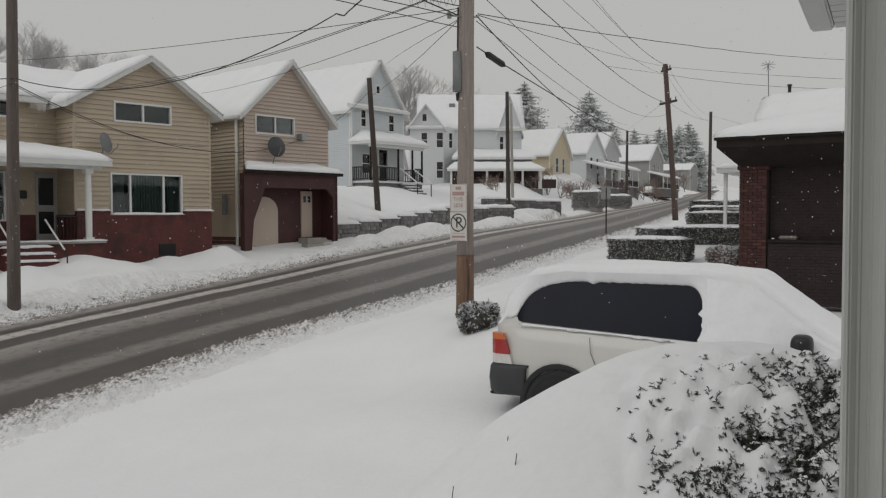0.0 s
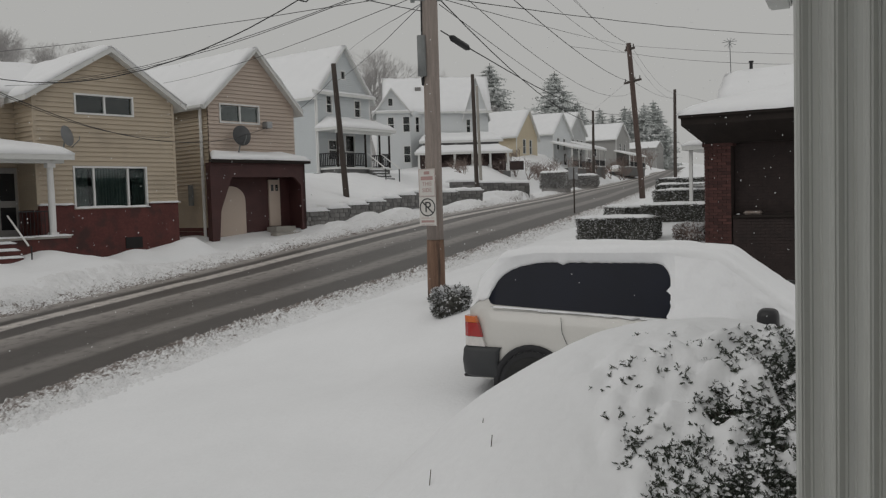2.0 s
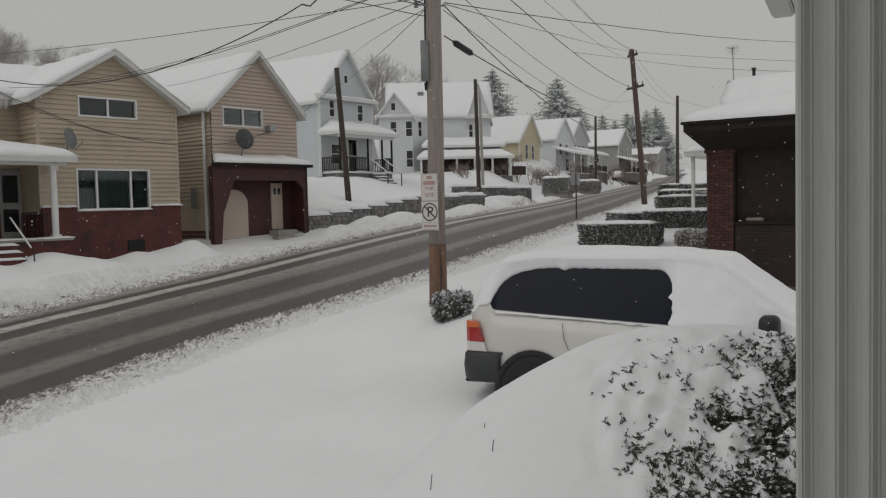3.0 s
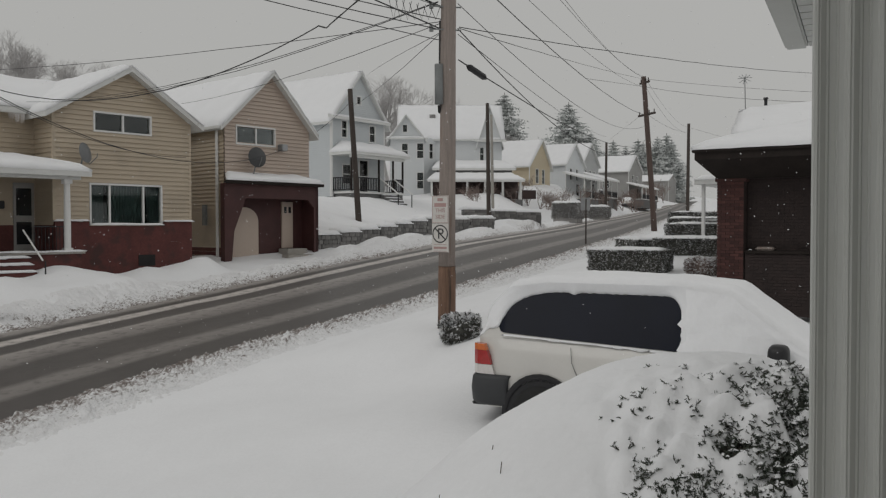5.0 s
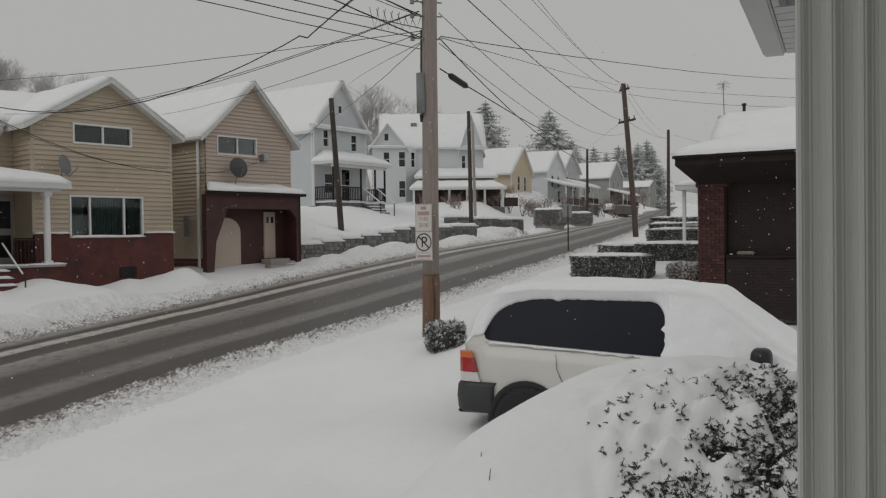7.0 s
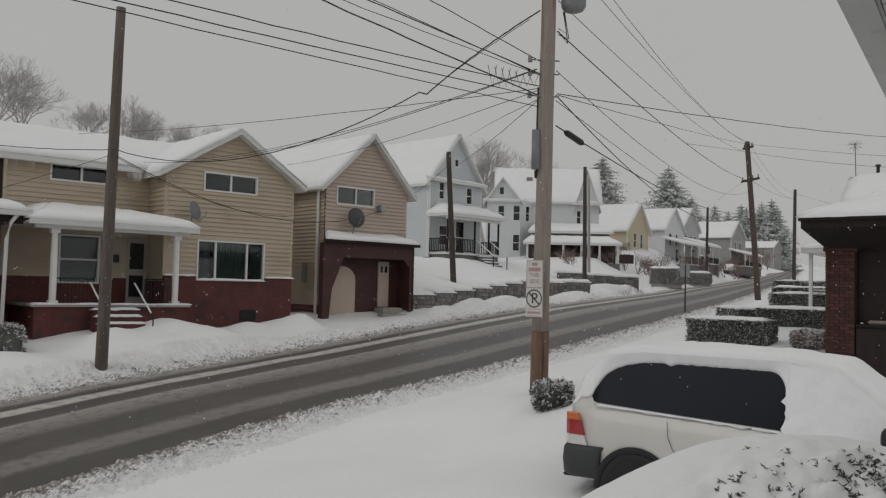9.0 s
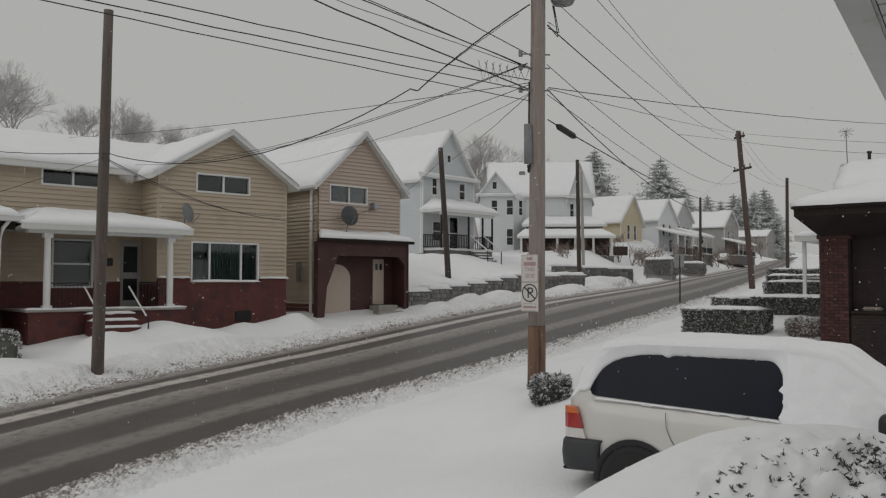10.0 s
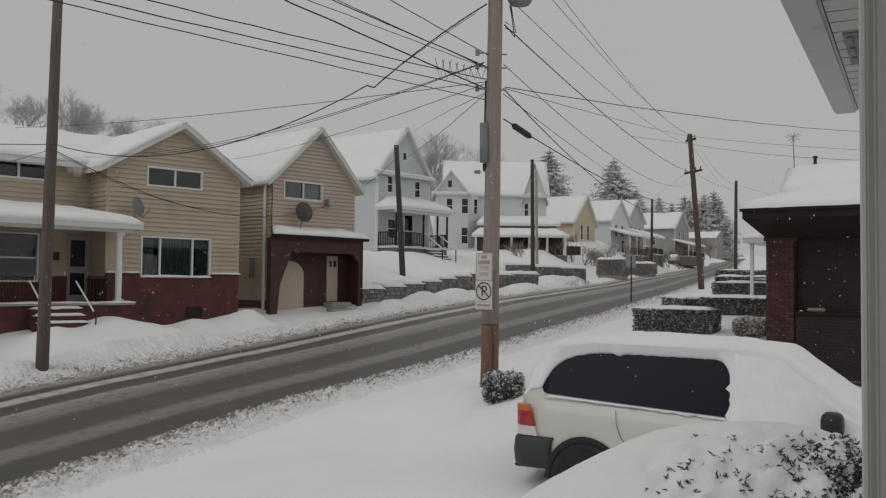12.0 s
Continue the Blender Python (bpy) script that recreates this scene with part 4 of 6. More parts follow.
def white_house():
    """A broad white house: a small gabled wing, a long roof, a second gable and two porch roofs one over the other."""
    h = thing("house", at_house((69.7, 48.5), -57), "large white house with attic gable and two stacked porch roofs", "house", "houses across the road")
    holes = ((1.1, 1.65, 10.5, 11.88), (2.62, 3.22, 10.45, 11.95), (2.62, 3.22, 7.4, 9.0), (1.2, 1.6, 13.05, 13.75))
    part("front_wall", siding(-0.05, 3.3, 5.5, 12.55, (1.5, 14.7), holes, 0.16), SIDING_WHITE, h)
    for x0, x1, z0, z1 in holes:
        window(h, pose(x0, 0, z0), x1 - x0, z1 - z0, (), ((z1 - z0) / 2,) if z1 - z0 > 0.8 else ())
    bay = part("bay_side", siding(0, 1.7, 5.5, 12.5, None, ((0.75, 1.25, 10.45, 11.95),), 0.16), SIDING_WHITE, h)
    bay.matrix_basis = pose(3.3, 0, 0, 0, 0, 45)
    window(h, pose(3.3, 0, 0, 0, 0, 45) @ pose(0.75, 0, 10.45), 0.5, 1.5, (), (0.75,))
    left = part("side_wall", siding(-7, 0, 5.5, 12.5, None, (), 0.16), SIDING_WHITE, h)
    left.matrix_basis = pose(-0.05, 0, 0, 0, 0, -90)
    pent_band(h, -0.45, 3.7, 12.45, 0.35)
    gable_roof(h, -0.05, 3.2, 0, 4.8, 12.62, 1.5, 14.75, 0.4, 0.35, snow=0.15)
    body = part("main_wall", siding(4.3, 11.2, 5.5, 12.4, None, ((9.0, 9.35, 10.3, 11.65),), 0.16), SIDING_WHITE, h)
    body.matrix_basis = pose(0, 1.2, 0)
    window(h, pose(9.0, 1.2, 10.3), 0.35, 1.35, (), (0.67,))
    part("end_wall", boxes((11.1, 11.2, 1.21, 8.0, 5.5, 12.4)), SIDING_WHITE, h)
    part("foundation", boxes((0, 11.1, 1.3, 8.0, 2.5, 5.5)), STONE_DARK, h)
    cross_roof(h, 0.6, 11.5, 0.85, 12.42, 4.7, 16.35, 3.0)
    part("gable_wall", siding(8.85, 11.1, 12.3, 12.45, (9.95, 15.6), (), 0.16), SIDING_WHITE, h).matrix_basis = pose(0, 0.95, 0)
    gable_roof(h, 8.85, 11.1, 0.95, 4.6, 12.4, 9.95, 15.75, 0.28, 0.25, snow=0.13)
    part("gable_eave", slab(bmesh.new(), ((8.5, 0.55, 12.3), (11.6, 0.55, 12.3), (11.6, 0.95, 12.4), (8.5, 0.95, 12.4)), 0.16), OLD_WHITE, h)
    part("chimney", boxes((3.9, 4.5, 3.0, 3.6, 13.6, 15.2), bevel=0.02), STONE, h, "stone chimney stump on the roof")
    for x0, x1, y0, y1, ev, tp, sd in ((4.1, 12.4, -1.2, 1.15, 9.35, 10.15, 2.0), (3.6, 13.0, -3.4, -1.0, 8.1, 8.75, 5.0)):
        part("lower_roof", slab(bmesh.new(), ((x0, y0, ev), (x1, y0, ev), (x1 - 0.9, y1, tp), (x0 + 0.6, y1, tp)), 0.2), OLD_WHITE, h, "white edge of the porch roof")
        sb = bmesh.new()
        snow_sheet(sb, (x0, y0, ev + 0.005), (x1, y0, ev + 0.005), (x1 - 0.9, y1, tp + 0.005), (x0 + 0.6, y1, tp + 0.005), 0.25, 28, 10, sd, 0.03, 0.22)
        part("lower_roof_snow", sb, SNOW, h, "thick snow on the porch roof", True)
    # Dark colours here stand in for shade between and under the roofs.
    part("roof_gap_shade", boxes((4.5, 12.0, -1.0, -0.9, 8.6, 9.3)), STONE_DARK, h, "dark band painting the shade between the porch roofs")
    part("porch_back", boxes((4.0, 12.6, -1.1, -1.0, 5.0, 8.6)), BRICK_DARK, h, "porch wall with its shade put in as dark colour")
    part("porch_base", boxes((3.9, 12.8, -3.2, -1.12, 3.0, 6.2)), STONE_DARK, h, "dark porch base")
    for k in range(6):
        x = 4.0 + 1.72 * k
        part("porch_post", boxes((x - 0.1, x + 0.1, -3.2, -3.0, 6.2, 7.95)), OLD_WHITE, h)
        part("porch_panel", boxes((x + 0.15, x + 1.5, -3.14, -3.08, 6.25, 7.1)), BRICK_DARK, h, "parapet panel darkened for the porch shade")


blue_house()
white_house()
gabled_house((91.8, 43.8), 4, "yellow two-storey gabled house under snow", 7.0, 12, 6.4, 11.2, 14.3, SIDING_YELLOW, ((2.0, 2.9, 8.9, 10.6), (4.2, 5.0, 8.9, 10.6)), 3.9, over=0.5)
gabled_house((113, 53.2), 4, "tan house roof behind the yellow house", 6.0, 9, 8.0, 13.4, 16.0, SIDING_YELLOW, (), 3.0, over=0.5)
gabled_house((105.8, 45.1), 4, "white gabled house with snowy porch", 7.5, 12, 7.2, 12.3, 15.0, SIDING_WHITE, ((1.6, 2.5, 10, 11.5), (4.2, 5.0, 10, 11.5)), 3.6, (-1.0, 8.0, -3.0, 7.4, 10.0, 10.9), over=0.5)
gabled_house((117.5, 47.5), 4, "grey gabled house with snowy porch", 8.0, 12, 7.6, 13.2, 16.2, SIDING_GREY, ((1.2, 2.2, 10.3, 12), (3.4, 4.4, 10.3, 12), (5.4, 6.4, 10.3, 12)), 3.9, (-1.0, 8.5, -3.0, 8.0, 10.6, 11.6), over=0.5)
gabled_house((155, 53.3), 4, "dim grey distant gabled house with porch", 10.0, 16, 8.6, 14.4, 17.4, SIDING_DIM, ((2.5, 3.6, 11.8, 13.4), (5.6, 6.7, 11.8, 13.4)), 4.5, (-1.5, 10.5, -3.0, 8.8, 11.0, 11.9), left_holes=((-10, -8.8, 11, 12.8), (-5, -3.8, 11, 12.8)), over=0.5)
gabled_house((300, 88.5), 4, "long dim distant house under snow", 12.0, 11, 11.0, 20.3, 22.6, SIDING_DIM, (), 6.0, over=0.6)


# ---- retaining walls ----
def stone_wall(label, a, b, base, tops, thick=0.4, course=0.2, seed=1):
    """A wall of stone blocks from a to b with stepped tops, capped with snow."""
    rnd = random.Random(seed)
    a, b = Vector(a), Vector(b)
    run = (b - a).length
    ang = math.degrees(math.atan2(b.y - a.y, b.x - a.x))
    w = thing("retaining_wall", pose(a.x, a.y, 0, 0, 0, ang), label, "stone wall", "", "structure")
    k = len(tops)
    blocks = {}
    for i, top in enumerate(tops):
        x0, x1 = run * i / k, run * (i + 1) / k
        lo = base[0] + (base[1] - base[0]) * (i + 0.5) / k
        part("wall_core", boxes((x0, x1 - 0.002 * (i % 2), 0.05, thick, lo - 0.8, top - 0.02)), STONE_DARK, w)
        z, row = top - course, 0
        while z > lo - 0.35:
            x = x0 + (0.2 if row % 2 else 0.0)
            while x < x1 - 0.1:
                ln = min(rnd.choice((0.35, 0.45, 0.55)), x1 - x)
                key = (round(ln, 2), row % 2)
                if key not in blocks:
                    blocks[key] = mesh("stone", box(bmesh.new(), 0.008, ln - 0.008, -0.02 + 0.02 * (row % 2), 0.2, 0.008, course - 0.008, bevel=0.018), STONE)
                ob = new("stone", blocks[key])
                ob.parent = w
                ob.matrix_basis = pose(x, rnd.uniform(-0.01, 0.015), z)
                x += ln
            z -= course
            row += 1
        sb = bmesh.new()
        snow_sheet(sb, (x0 - 0.03, -0.06, top), (x1 + 0.03, -0.06, top), (x1 + 0.03, thick + 0.5, top), (x0 - 0.03, thick + 0.5, top), 0.2, 14, 6, x0, 0.04, 0.15)
        part("cap_snow", sb, SNOW, w, "", True)


stone_wall("grey stepped block retaining wall capped with snow", (27.4, 22.85, 0), (41.2, 25.3, 0), (2.45, 3.1), (3.2, 3.3, 3.42, 3.55, 3.7, 3.85, 4.0))
stone_wall("low grey block wall turning into the yard", (41.3, 25.35, 0), (46.0, 24.3, 0), (3.2, 3.4), (3.98, 4.05), seed=7)
stone_wall("dark block wall round a raised snowy yard", (50.3, 28.9, 0), (56.3, 25.9, 0), (3.9, 3.9), (4.75, 4.65, 4.6), seed=4)


# ---- poles ----
def pole(base, top, r0, r1, mat, label, name="utility_pole"):
    """A leaning round timber pole."""
    a, b = Vector(base), Vector(top)
    p = thing(name, pose(*a), label, "utility pole", "utility poles")
    pts = [(b - a) * k / 8 + Vector((0.015 * fuzz(k, a.x), 0.015 * fuzz(a.y, k), 0)) for k in range(9)]
    pts[0] = Vector((0, 0, -0.4))
    if mat is POLE_WOOD:
        cut = pts[0].lerp(pts[2], 0.62)
        part("butt", tube(bmesh.new(), [pts[0], pts[1], cut], [r0 + 0.004, r0 - 0.002, r0 - 0.004], 18), POLE_BUTT, p, "scarred brown lower end", True)
        pts[:2] = [cut]
        part("shaft", tube(bmesh.new(), pts, [r0 - 0.008 + (r1 - r0) * k / 8 for k in range(8)], 18), mat, p, "", True)
        return p
    part("shaft", tube(bmesh.new(), pts, [r0 + (r1 - r0) * k / 8 for k in range(9)], 14), mat, p, "", True)
    return p


near_pole = pole((11.68, 7.08, 1.6), (11.45, 6.86, 10.9), 0.145, 0.11, POLE_WOOD, "weathered wooden utility pole with signs and cables")
left_pole = pole((11.22, 19.13, 1.35), (11.1, 18.7, 10.15), 0.15, 0.11, POLE_MID, "grey-brown wooden utility pole before the tan house")
pole((33.57, 25.23, 2.4), (33.03, 25.43, 10.27), 0.16, 0.12, POLE_DARK, "dark leaning wooden utility pole by the wall")
pole((49.05, 26.34, 3.2), (48.69, 26.27, 11.59), 0.15, 0.11, POLE_DARK, "dark wooden utility pole")
pole((53.6, 28.44, 3.5), (53.24, 28.41, 11.5), 0.12, 0.09, CONCRETE, "grey utility pole beside the road")
pole((94.6, 35.31, 5.2), (94.34, 35.14, 13.4), 0.17, 0.13, POLE_DARK, "dark distant utility pole")
far_pole = pole((50.76, 15.83, 3.4), (49.96, 16.29, 12.57), 0.18, 0.14, POLE_RED, "reddish leaning wooden utility pole with crossarms")
pole((83.25, 22.68, 4.3), (82.93, 22.52, 13.57), 0.18, 0.14, POLE_DARK, "dark distant utility pole")


# ---- the parked car ----
def loft(rings, close=True):
    """A skin over rings of equal length."""
    bm = bmesh.new()
    vs = [[bm.verts.new(p) for p in ring] for ring in rings]
    k = len(rings[0])
    for a, b in zip(vs, vs[1:]):
        for i in range(k if close else k - 1):
            bm.faces.new((a[i], a[(i + 1) % k], b[(i + 1) % k], b[i]))
    if close:
        bm.faces.new(vs[0][::-1])
        bm.faces.new(vs[-1])
    bmesh.ops.recalc_face_normals(bm, faces=bm.faces)
    return bm


def car_section(y):
    """Half widths and heights of the body along its length: y = 0 at the tail, forward positive."""
    belt = np.interp(y, (0, 0.3, 3.1, 3.6, 4.75), (1.20, 1.21, 1.12, 1.08, 0.92))
    top = np.interp(y, (0.0, 0.10, 0.35, 0.8, 2.2, 2.75, 3.55, 3.8, 4.75), (1.22, 1.52, 1.74, 1.80, 1.80, 1.74, 1.16, 1.10, 0.94))
    half = np.interp(y, (0, 0.25, 1.0, 3.8, 4.5, 4.75), (0.80, 0.88, 0.91, 0.91, 0.86, 0.72))
    roof = np.interp(y, (0, 0.3, 1.0, 2.6, 3.5, 4.75), (0.60, 0.63, 0.66, 0.66, 0.74, 0.68))
    return belt, top, half, roof


def glass_edges(y, s):
    """Lower and upper edge of the cleared side glass, as shares of the height over the belt."""
    b, t, h, r = car_section(y)
    e = min(max((y - 0.24) / 0.62, 0.0), 1.0)
    rise = math.sqrt(max(0.0, 1 - (1 - e) ** 3.2))
    close = math.sqrt(max(0.0, 1 - max(0.0, (y - 2.02) / 0.285) ** 4))
    notch = 1 - 0.045 * math.exp(-((y - 1.10) / 0.045) ** 2) - 0.03 * smooth_step(1.02, 0.7, y) + 0.012 * fuzz(y * 14, s)
    corner = 0.055 * (1 - math.sqrt(max(0.0, 1 - max(0.0, 1 - (y - 0.24) / 0.09) ** 2)))
    low = (1.275 + corner - 0.045 * (y - 0.24) - b) / ((t - b) * 0.97)
    return low, low + (0.93 - low) * rise * (0.35 + 0.65 * close) * notch


def parked_car():
    car = thing("car", pose(9.27, 4.75, 1.05, 0, 0, 184) @ pose(0, 0, 0), "white estate SUV with grey bumpers buried in snow on the drive", "car")
    # body: closed skin from sill to roof; x across, y forwards
    rings = []
    for y in np.linspace(0.0, 4.75, 40):
        b, t, h, r = car_section(y)
        side = [(h * 0.97, 0.42), (h, 0.62), (h + 0.015, 0.9), (h * 0.985, b), (h * 0.97, b + 0.01)]
        k = (t - b)
        side += [(h * 0.97 + (r - h * 0.97) * q, b + k * (q * 0.97)) for q in (0.35, 0.7, 0.9)] + [(r * 0.9, t - 0.01), (r * 0.5, t + 0.02), (0, t + 0.03)]
        ring = [(x, y, z) for x, z in side] + [(-x, y, z) for x, z in side[-2::-1]]
        rings.append(ring)
    part("body", loft(rings), CAR_WHITE, car, "white painted body shell", True)
    for s in (1, -1):
        # cladding and arches, wheels
        for y in (0.80, 3.64):
            arch = bmesh.new()
            k = 16
            ring_a, ring_b, ring_c = [], [], []
            for i in range(k + 1):
                a = math.pi * i / k
                ring_a.append(arch.verts.new((s * 0.935, y + 0.47 * math.cos(a), 0.36 + 0.49 * math.sin(a))))
                ring_b.append(arch.verts.new((s * 0.945, y + 0.41 * math.cos(a), 0.36 + 0.42 * math.sin(a))))
                ring_c.append(arch.verts.new((s * 0.70, y + 0.41 * math.cos(a), 0.36 + 0.42 * math.sin(a))))
            for i in range(k):
                arch.faces.new((ring_a[i], ring_a[i + 1], ring_b[i + 1], ring_b[i]))
                arch.faces.new((ring_b[i], ring_b[i + 1], ring_c[i + 1], ring_c[i]))
            part("wheel_arch", arch, BLACK, car, "black wheel arch lip", True)
            # No hollow behind: a flat black face stands in for the well's shade.
            well = bmesh.new()
            disc = [(y + 0.405 * math.cos(a), 0.36 + 0.415 * math.sin(a)) for a in np.linspace(0, math.pi, 18)]
            well.faces.new([well.verts.new((s * 0.931, py, pz)) for py, pz in disc])
            part("wheel_well", well, BLACK, car, "flat black sheet painting the shade of the wheel well")
            tyre = bmesh.new()
            prof = [(0.20, -0.10), (0.33, -0.11), (0.36, -0.08), (0.365, 0), (0.36, 0.08), (0.33, 0.11), (0.20, 0.10)]
            k = 28
            rr = [[tyre.verts.new((s * 0.845 + w, y + r * math.cos(i * math.tau / k), 0.36 + r * math.sin(i * math.tau / k))) for r, w in prof] for i in range(k)]
            for i in range(k):
                a, b = rr[i], rr[(i + 1) % k]
                for j in range(len(prof) - 1):
                    tyre.faces.new((a[j], b[j], b[j + 1], a[j + 1]))
            wheel = part("wheel", tyre, TYRE, car, "black tyre with snow in the well", True)
            rim = tube(bmesh.new(), [(s * 0.90, y, 0.36), (s * 0.935, y, 0.36)], [0.22, 0.20], 24)
            for i in range(5):
                a = i * math.tau / 5 + 0.3
                box(rim, -0.02, 0.02, -0.035, 0.035, 0.02, 0.21, pose(s * 0.945, y, 0.36) @ Matrix.Rotation(a, 4, "X"))
            part("rim", rim, ALLOY, wheel, "five-spoke alloy rim")
        part("sill", boxes((s * 0.93 - 0.02, s * 0.93 + 0.02, 1.28, 3.16, 0.36, 0.56), bevel=0.012), CAR_GREY, car, "grey lower cladding")
        # side glass: one dark band following the tumblehome
        gl = bmesh.new()
        lo, hi = [], []
        for y in np.linspace(0.24, 2.30, 61):
            b, t, h, r = car_section(y)
            place = lambda q: (s * (h * 0.97 + (r - h * 0.97) * q + 0.012), y, b + (t - b) * q * 0.97)
            q0, q1 = glass_edges(y, s)
            lo.append(gl.verts.new(place(q0)))
            hi.append(gl.verts.new(place(max(q0 + 0.002, q1))))
        for i in range(60):
            gl.faces.new((lo[i], lo[i + 1], hi[i + 1], hi[i]))
        part("side_window", gl, CAR_GLASS, car, "dark tinted side glass cleared of snow", True)
        gl2 = bmesh.new()
        pts = []
        for y, q in ((2.36, 0.08), (3.15, 0.08), (2.80, 0.9), (2.36, 0.9)):
            b, t, h, r = car_section(y)
            pts.append(gl2.verts.new((s * (h * 0.97 + (r - h * 0.97) * q + 0.01), y, b + (t - b) * q * 0.97)))
        gl2.faces.new(pts)
        part("front_side_window", gl2, CAR_GLASS, car, "front side window plastered with snow")
        # seams and handle
        seam = tube(bmesh.new(), [(s * 0.928, 1.14, 1.16), (s * 0.933, 1.15, 1.0), (s * 0.932, 1.20, 0.88), (s * 0.93, 1.30, 0.74)], 0.0035, 5)
        tube(seam, [(s * 0.928, 2.25, 1.14), (s * 0.934, 2.25, 0.6)], 0.006, 5)
        part("door_seam", seam, CAR_GREY, car, "door gaps")
        # tail lamp
        def lens(z0, z1, w0, w1, d0, d1):
            """One tier of the lamp, wrapped round the rear corner."""
            out = [bmesh.new()]
            vs = []
            for z, w, d in ((z0, w0, d0), (z1, w1, d1)):
                vs.append([out[0].verts.new(p) for p in ((s * (0.915 - w), -0.03, z), (s * 0.86, -0.035, z), (s * 0.905, 0.02, z), (s * 0.925, d, z), (s * 0.86, d, z), (s * (0.915 - w), 0.05, z))])
            for i in range(6):
                out[0].faces.new((vs[0][i], vs[0][(i + 1) % 6], vs[1][(i + 1) % 6], vs[1][i]))
            out[0].faces.new(vs[0][::-1])
            out[0].faces.new(vs[1])
            bmesh.ops.recalc_face_normals(out[0], faces=out[0].faces)
            return out[0]
        lamp_ob = part("tail_lamp", lens(0.80, 0.905, 0.20, 0.19, 0.235, 0.20), CLEAR_LENS, car, "tall slim tail lamp, amber over red over clear")
        part("red_lens", lens(0.908, 1.065, 0.19, 0.15, 0.198, 0.145), RED_LENS, lamp_ob, "red lens")
        part("amber_lens", lens(1.068, 1.14, 0.15, 0.13, 0.143, 0.115), AMBER_LENS, lamp_ob, "amber lens")
        # mirror
        mir = bmesh.new()
        bmesh.ops.create_icosphere(mir, subdivisions=3, radius=1.0)
        for v in mir.verts:
            q = Vector([math.copysign(abs(c) ** 0.6, c) for c in v.co])
            v.co = Vector((s * 1.04 + q.x * 0.13, 3.25 + q.y * 0.10, 1.22 + q.z * 0.12))
        part("door_mirror", mir, BLACK, car, "black door mirror", True)
    plan = [(0.925, 0.40), (0.945, 0.36), (0.945, 0.10)] + [(0.945 - 0.22 + 0.22 * math.cos(a), 0.10 - 0.20 * math.sin(a)) for a in np.linspace(0.15, math.pi / 2, 8)] + [(0.4, -0.125), (0, -0.135)]
    plan = plan + [(-x, y) for x, y in plan[-2::-1]]
    tiers = ((0.45, 0.03), (0.48, 0.0), (0.62, -0.012), (0.75, 0.0), (0.795, 0.03))
    bump = loft([[(x * (1 - ins * 0.9), y + ins, z) for x, y in plan] for z, ins in tiers])
    part("rear_bumper", bump, CAR_GREY, car, "dark grey wrap-round rear bumper", True)
    part("bumper_step", boxes((-0.78, 0.78, -0.11, 0.3, 0.41, 0.447), bevel=0.012), BLACK, car, "thin black lip under the bumper")
    part("front_bumper", boxes((-0.84, 0.84, 4.45, 4.84, 0.40, 0.70), bevel=0.06), CAR_GREY, car)
    part("rear_window", boxes((-0.56, 0.56, 0.08, 0.1, 1.22, 1.5)), CAR_GLASS, car)
    # snow over roof, bonnet and tail
    snow = bmesh.new()
    ys = np.linspace(-0.02, 4.72, 70)
    cols = np.linspace(-1, 1, 29)
    grid = []
    for y in ys:
        b, t, h, r = car_section(max(y, 0.02))
        line = []
        for c in cols:
            a = abs(c)
            wide = r + 0.05 * smooth_step(2.6, 2.2, y) + (h - r) * 0.5 * smooth_step(3.3, 3.8, y)
            drop = max(0.0, a - 0.80) / 0.2
            low = 0.02 + 0.10 * smooth_step(2.2, 2.5, y)
            x = c * wide - math.copysign(drop ** 2 * 0.06 * smooth_step(2.6, 2.2, y), c)
            thick = 0.085 * (1 - 0.55 * drop) * smooth_step(-0.1, 0.25, y) + 0.03
            z = t + thick - drop ** 1.5 * (low + 0.10) + 0.02 * fuzz(c * 2, y * 2.2, 1) + 0.012 * fuzz(c * 9, y * 9, 2)
            line.append(snow.verts.new((x, y - 0.03 * (1 - drop) * (y < 0.1), z)))
        grid.append(line)
    for a, b in zip(grid, grid[1:]):
        for i in range(len(cols) - 1):
            snow.faces.new((a[i], b[i], b[i + 1], a[i + 1]))
    part("snow_cover", snow, SNOW, car, "thick rounded snow over roof, windscreen and bonnet", True)
    for s in (1, -1):
        crust = bmesh.new()
        vs = {}
        n_y, n_q = 34, 14
        for i in range(n_y + 1):
            for j in range(n_q + 1):
                y = 2.28 + 1.44 * i / n_y
                b, t, h, r = car_section(y)
                q = j / n_q
                edge = min(1.0, min(i, n_y - i) / 3.0)
                off = 0.022 + 0.055 * edge + 0.022 * fuzz(y * 7, q * 7, s) + 0.012 * fuzz(y * 19, q * 19, s)
                z = (b - 0.05) + (t - b + 0.08) * q
                vs[i, j] = crust.verts.new((s * (h * 0.97 + (r - h * 0.97) * q + off), y + (0.07 * fuzz(q * 11, 3.0) if i < 2 else 0), z))
        for i in range(n_y):
            for j in range(n_q):
                crust.faces.new((vs[i, j], vs[i + 1, j], vs[i + 1, j + 1], vs[i, j + 1]))
        part("snow_crust", crust, SNOW, car, "wind-packed snow over the front side windows", True)
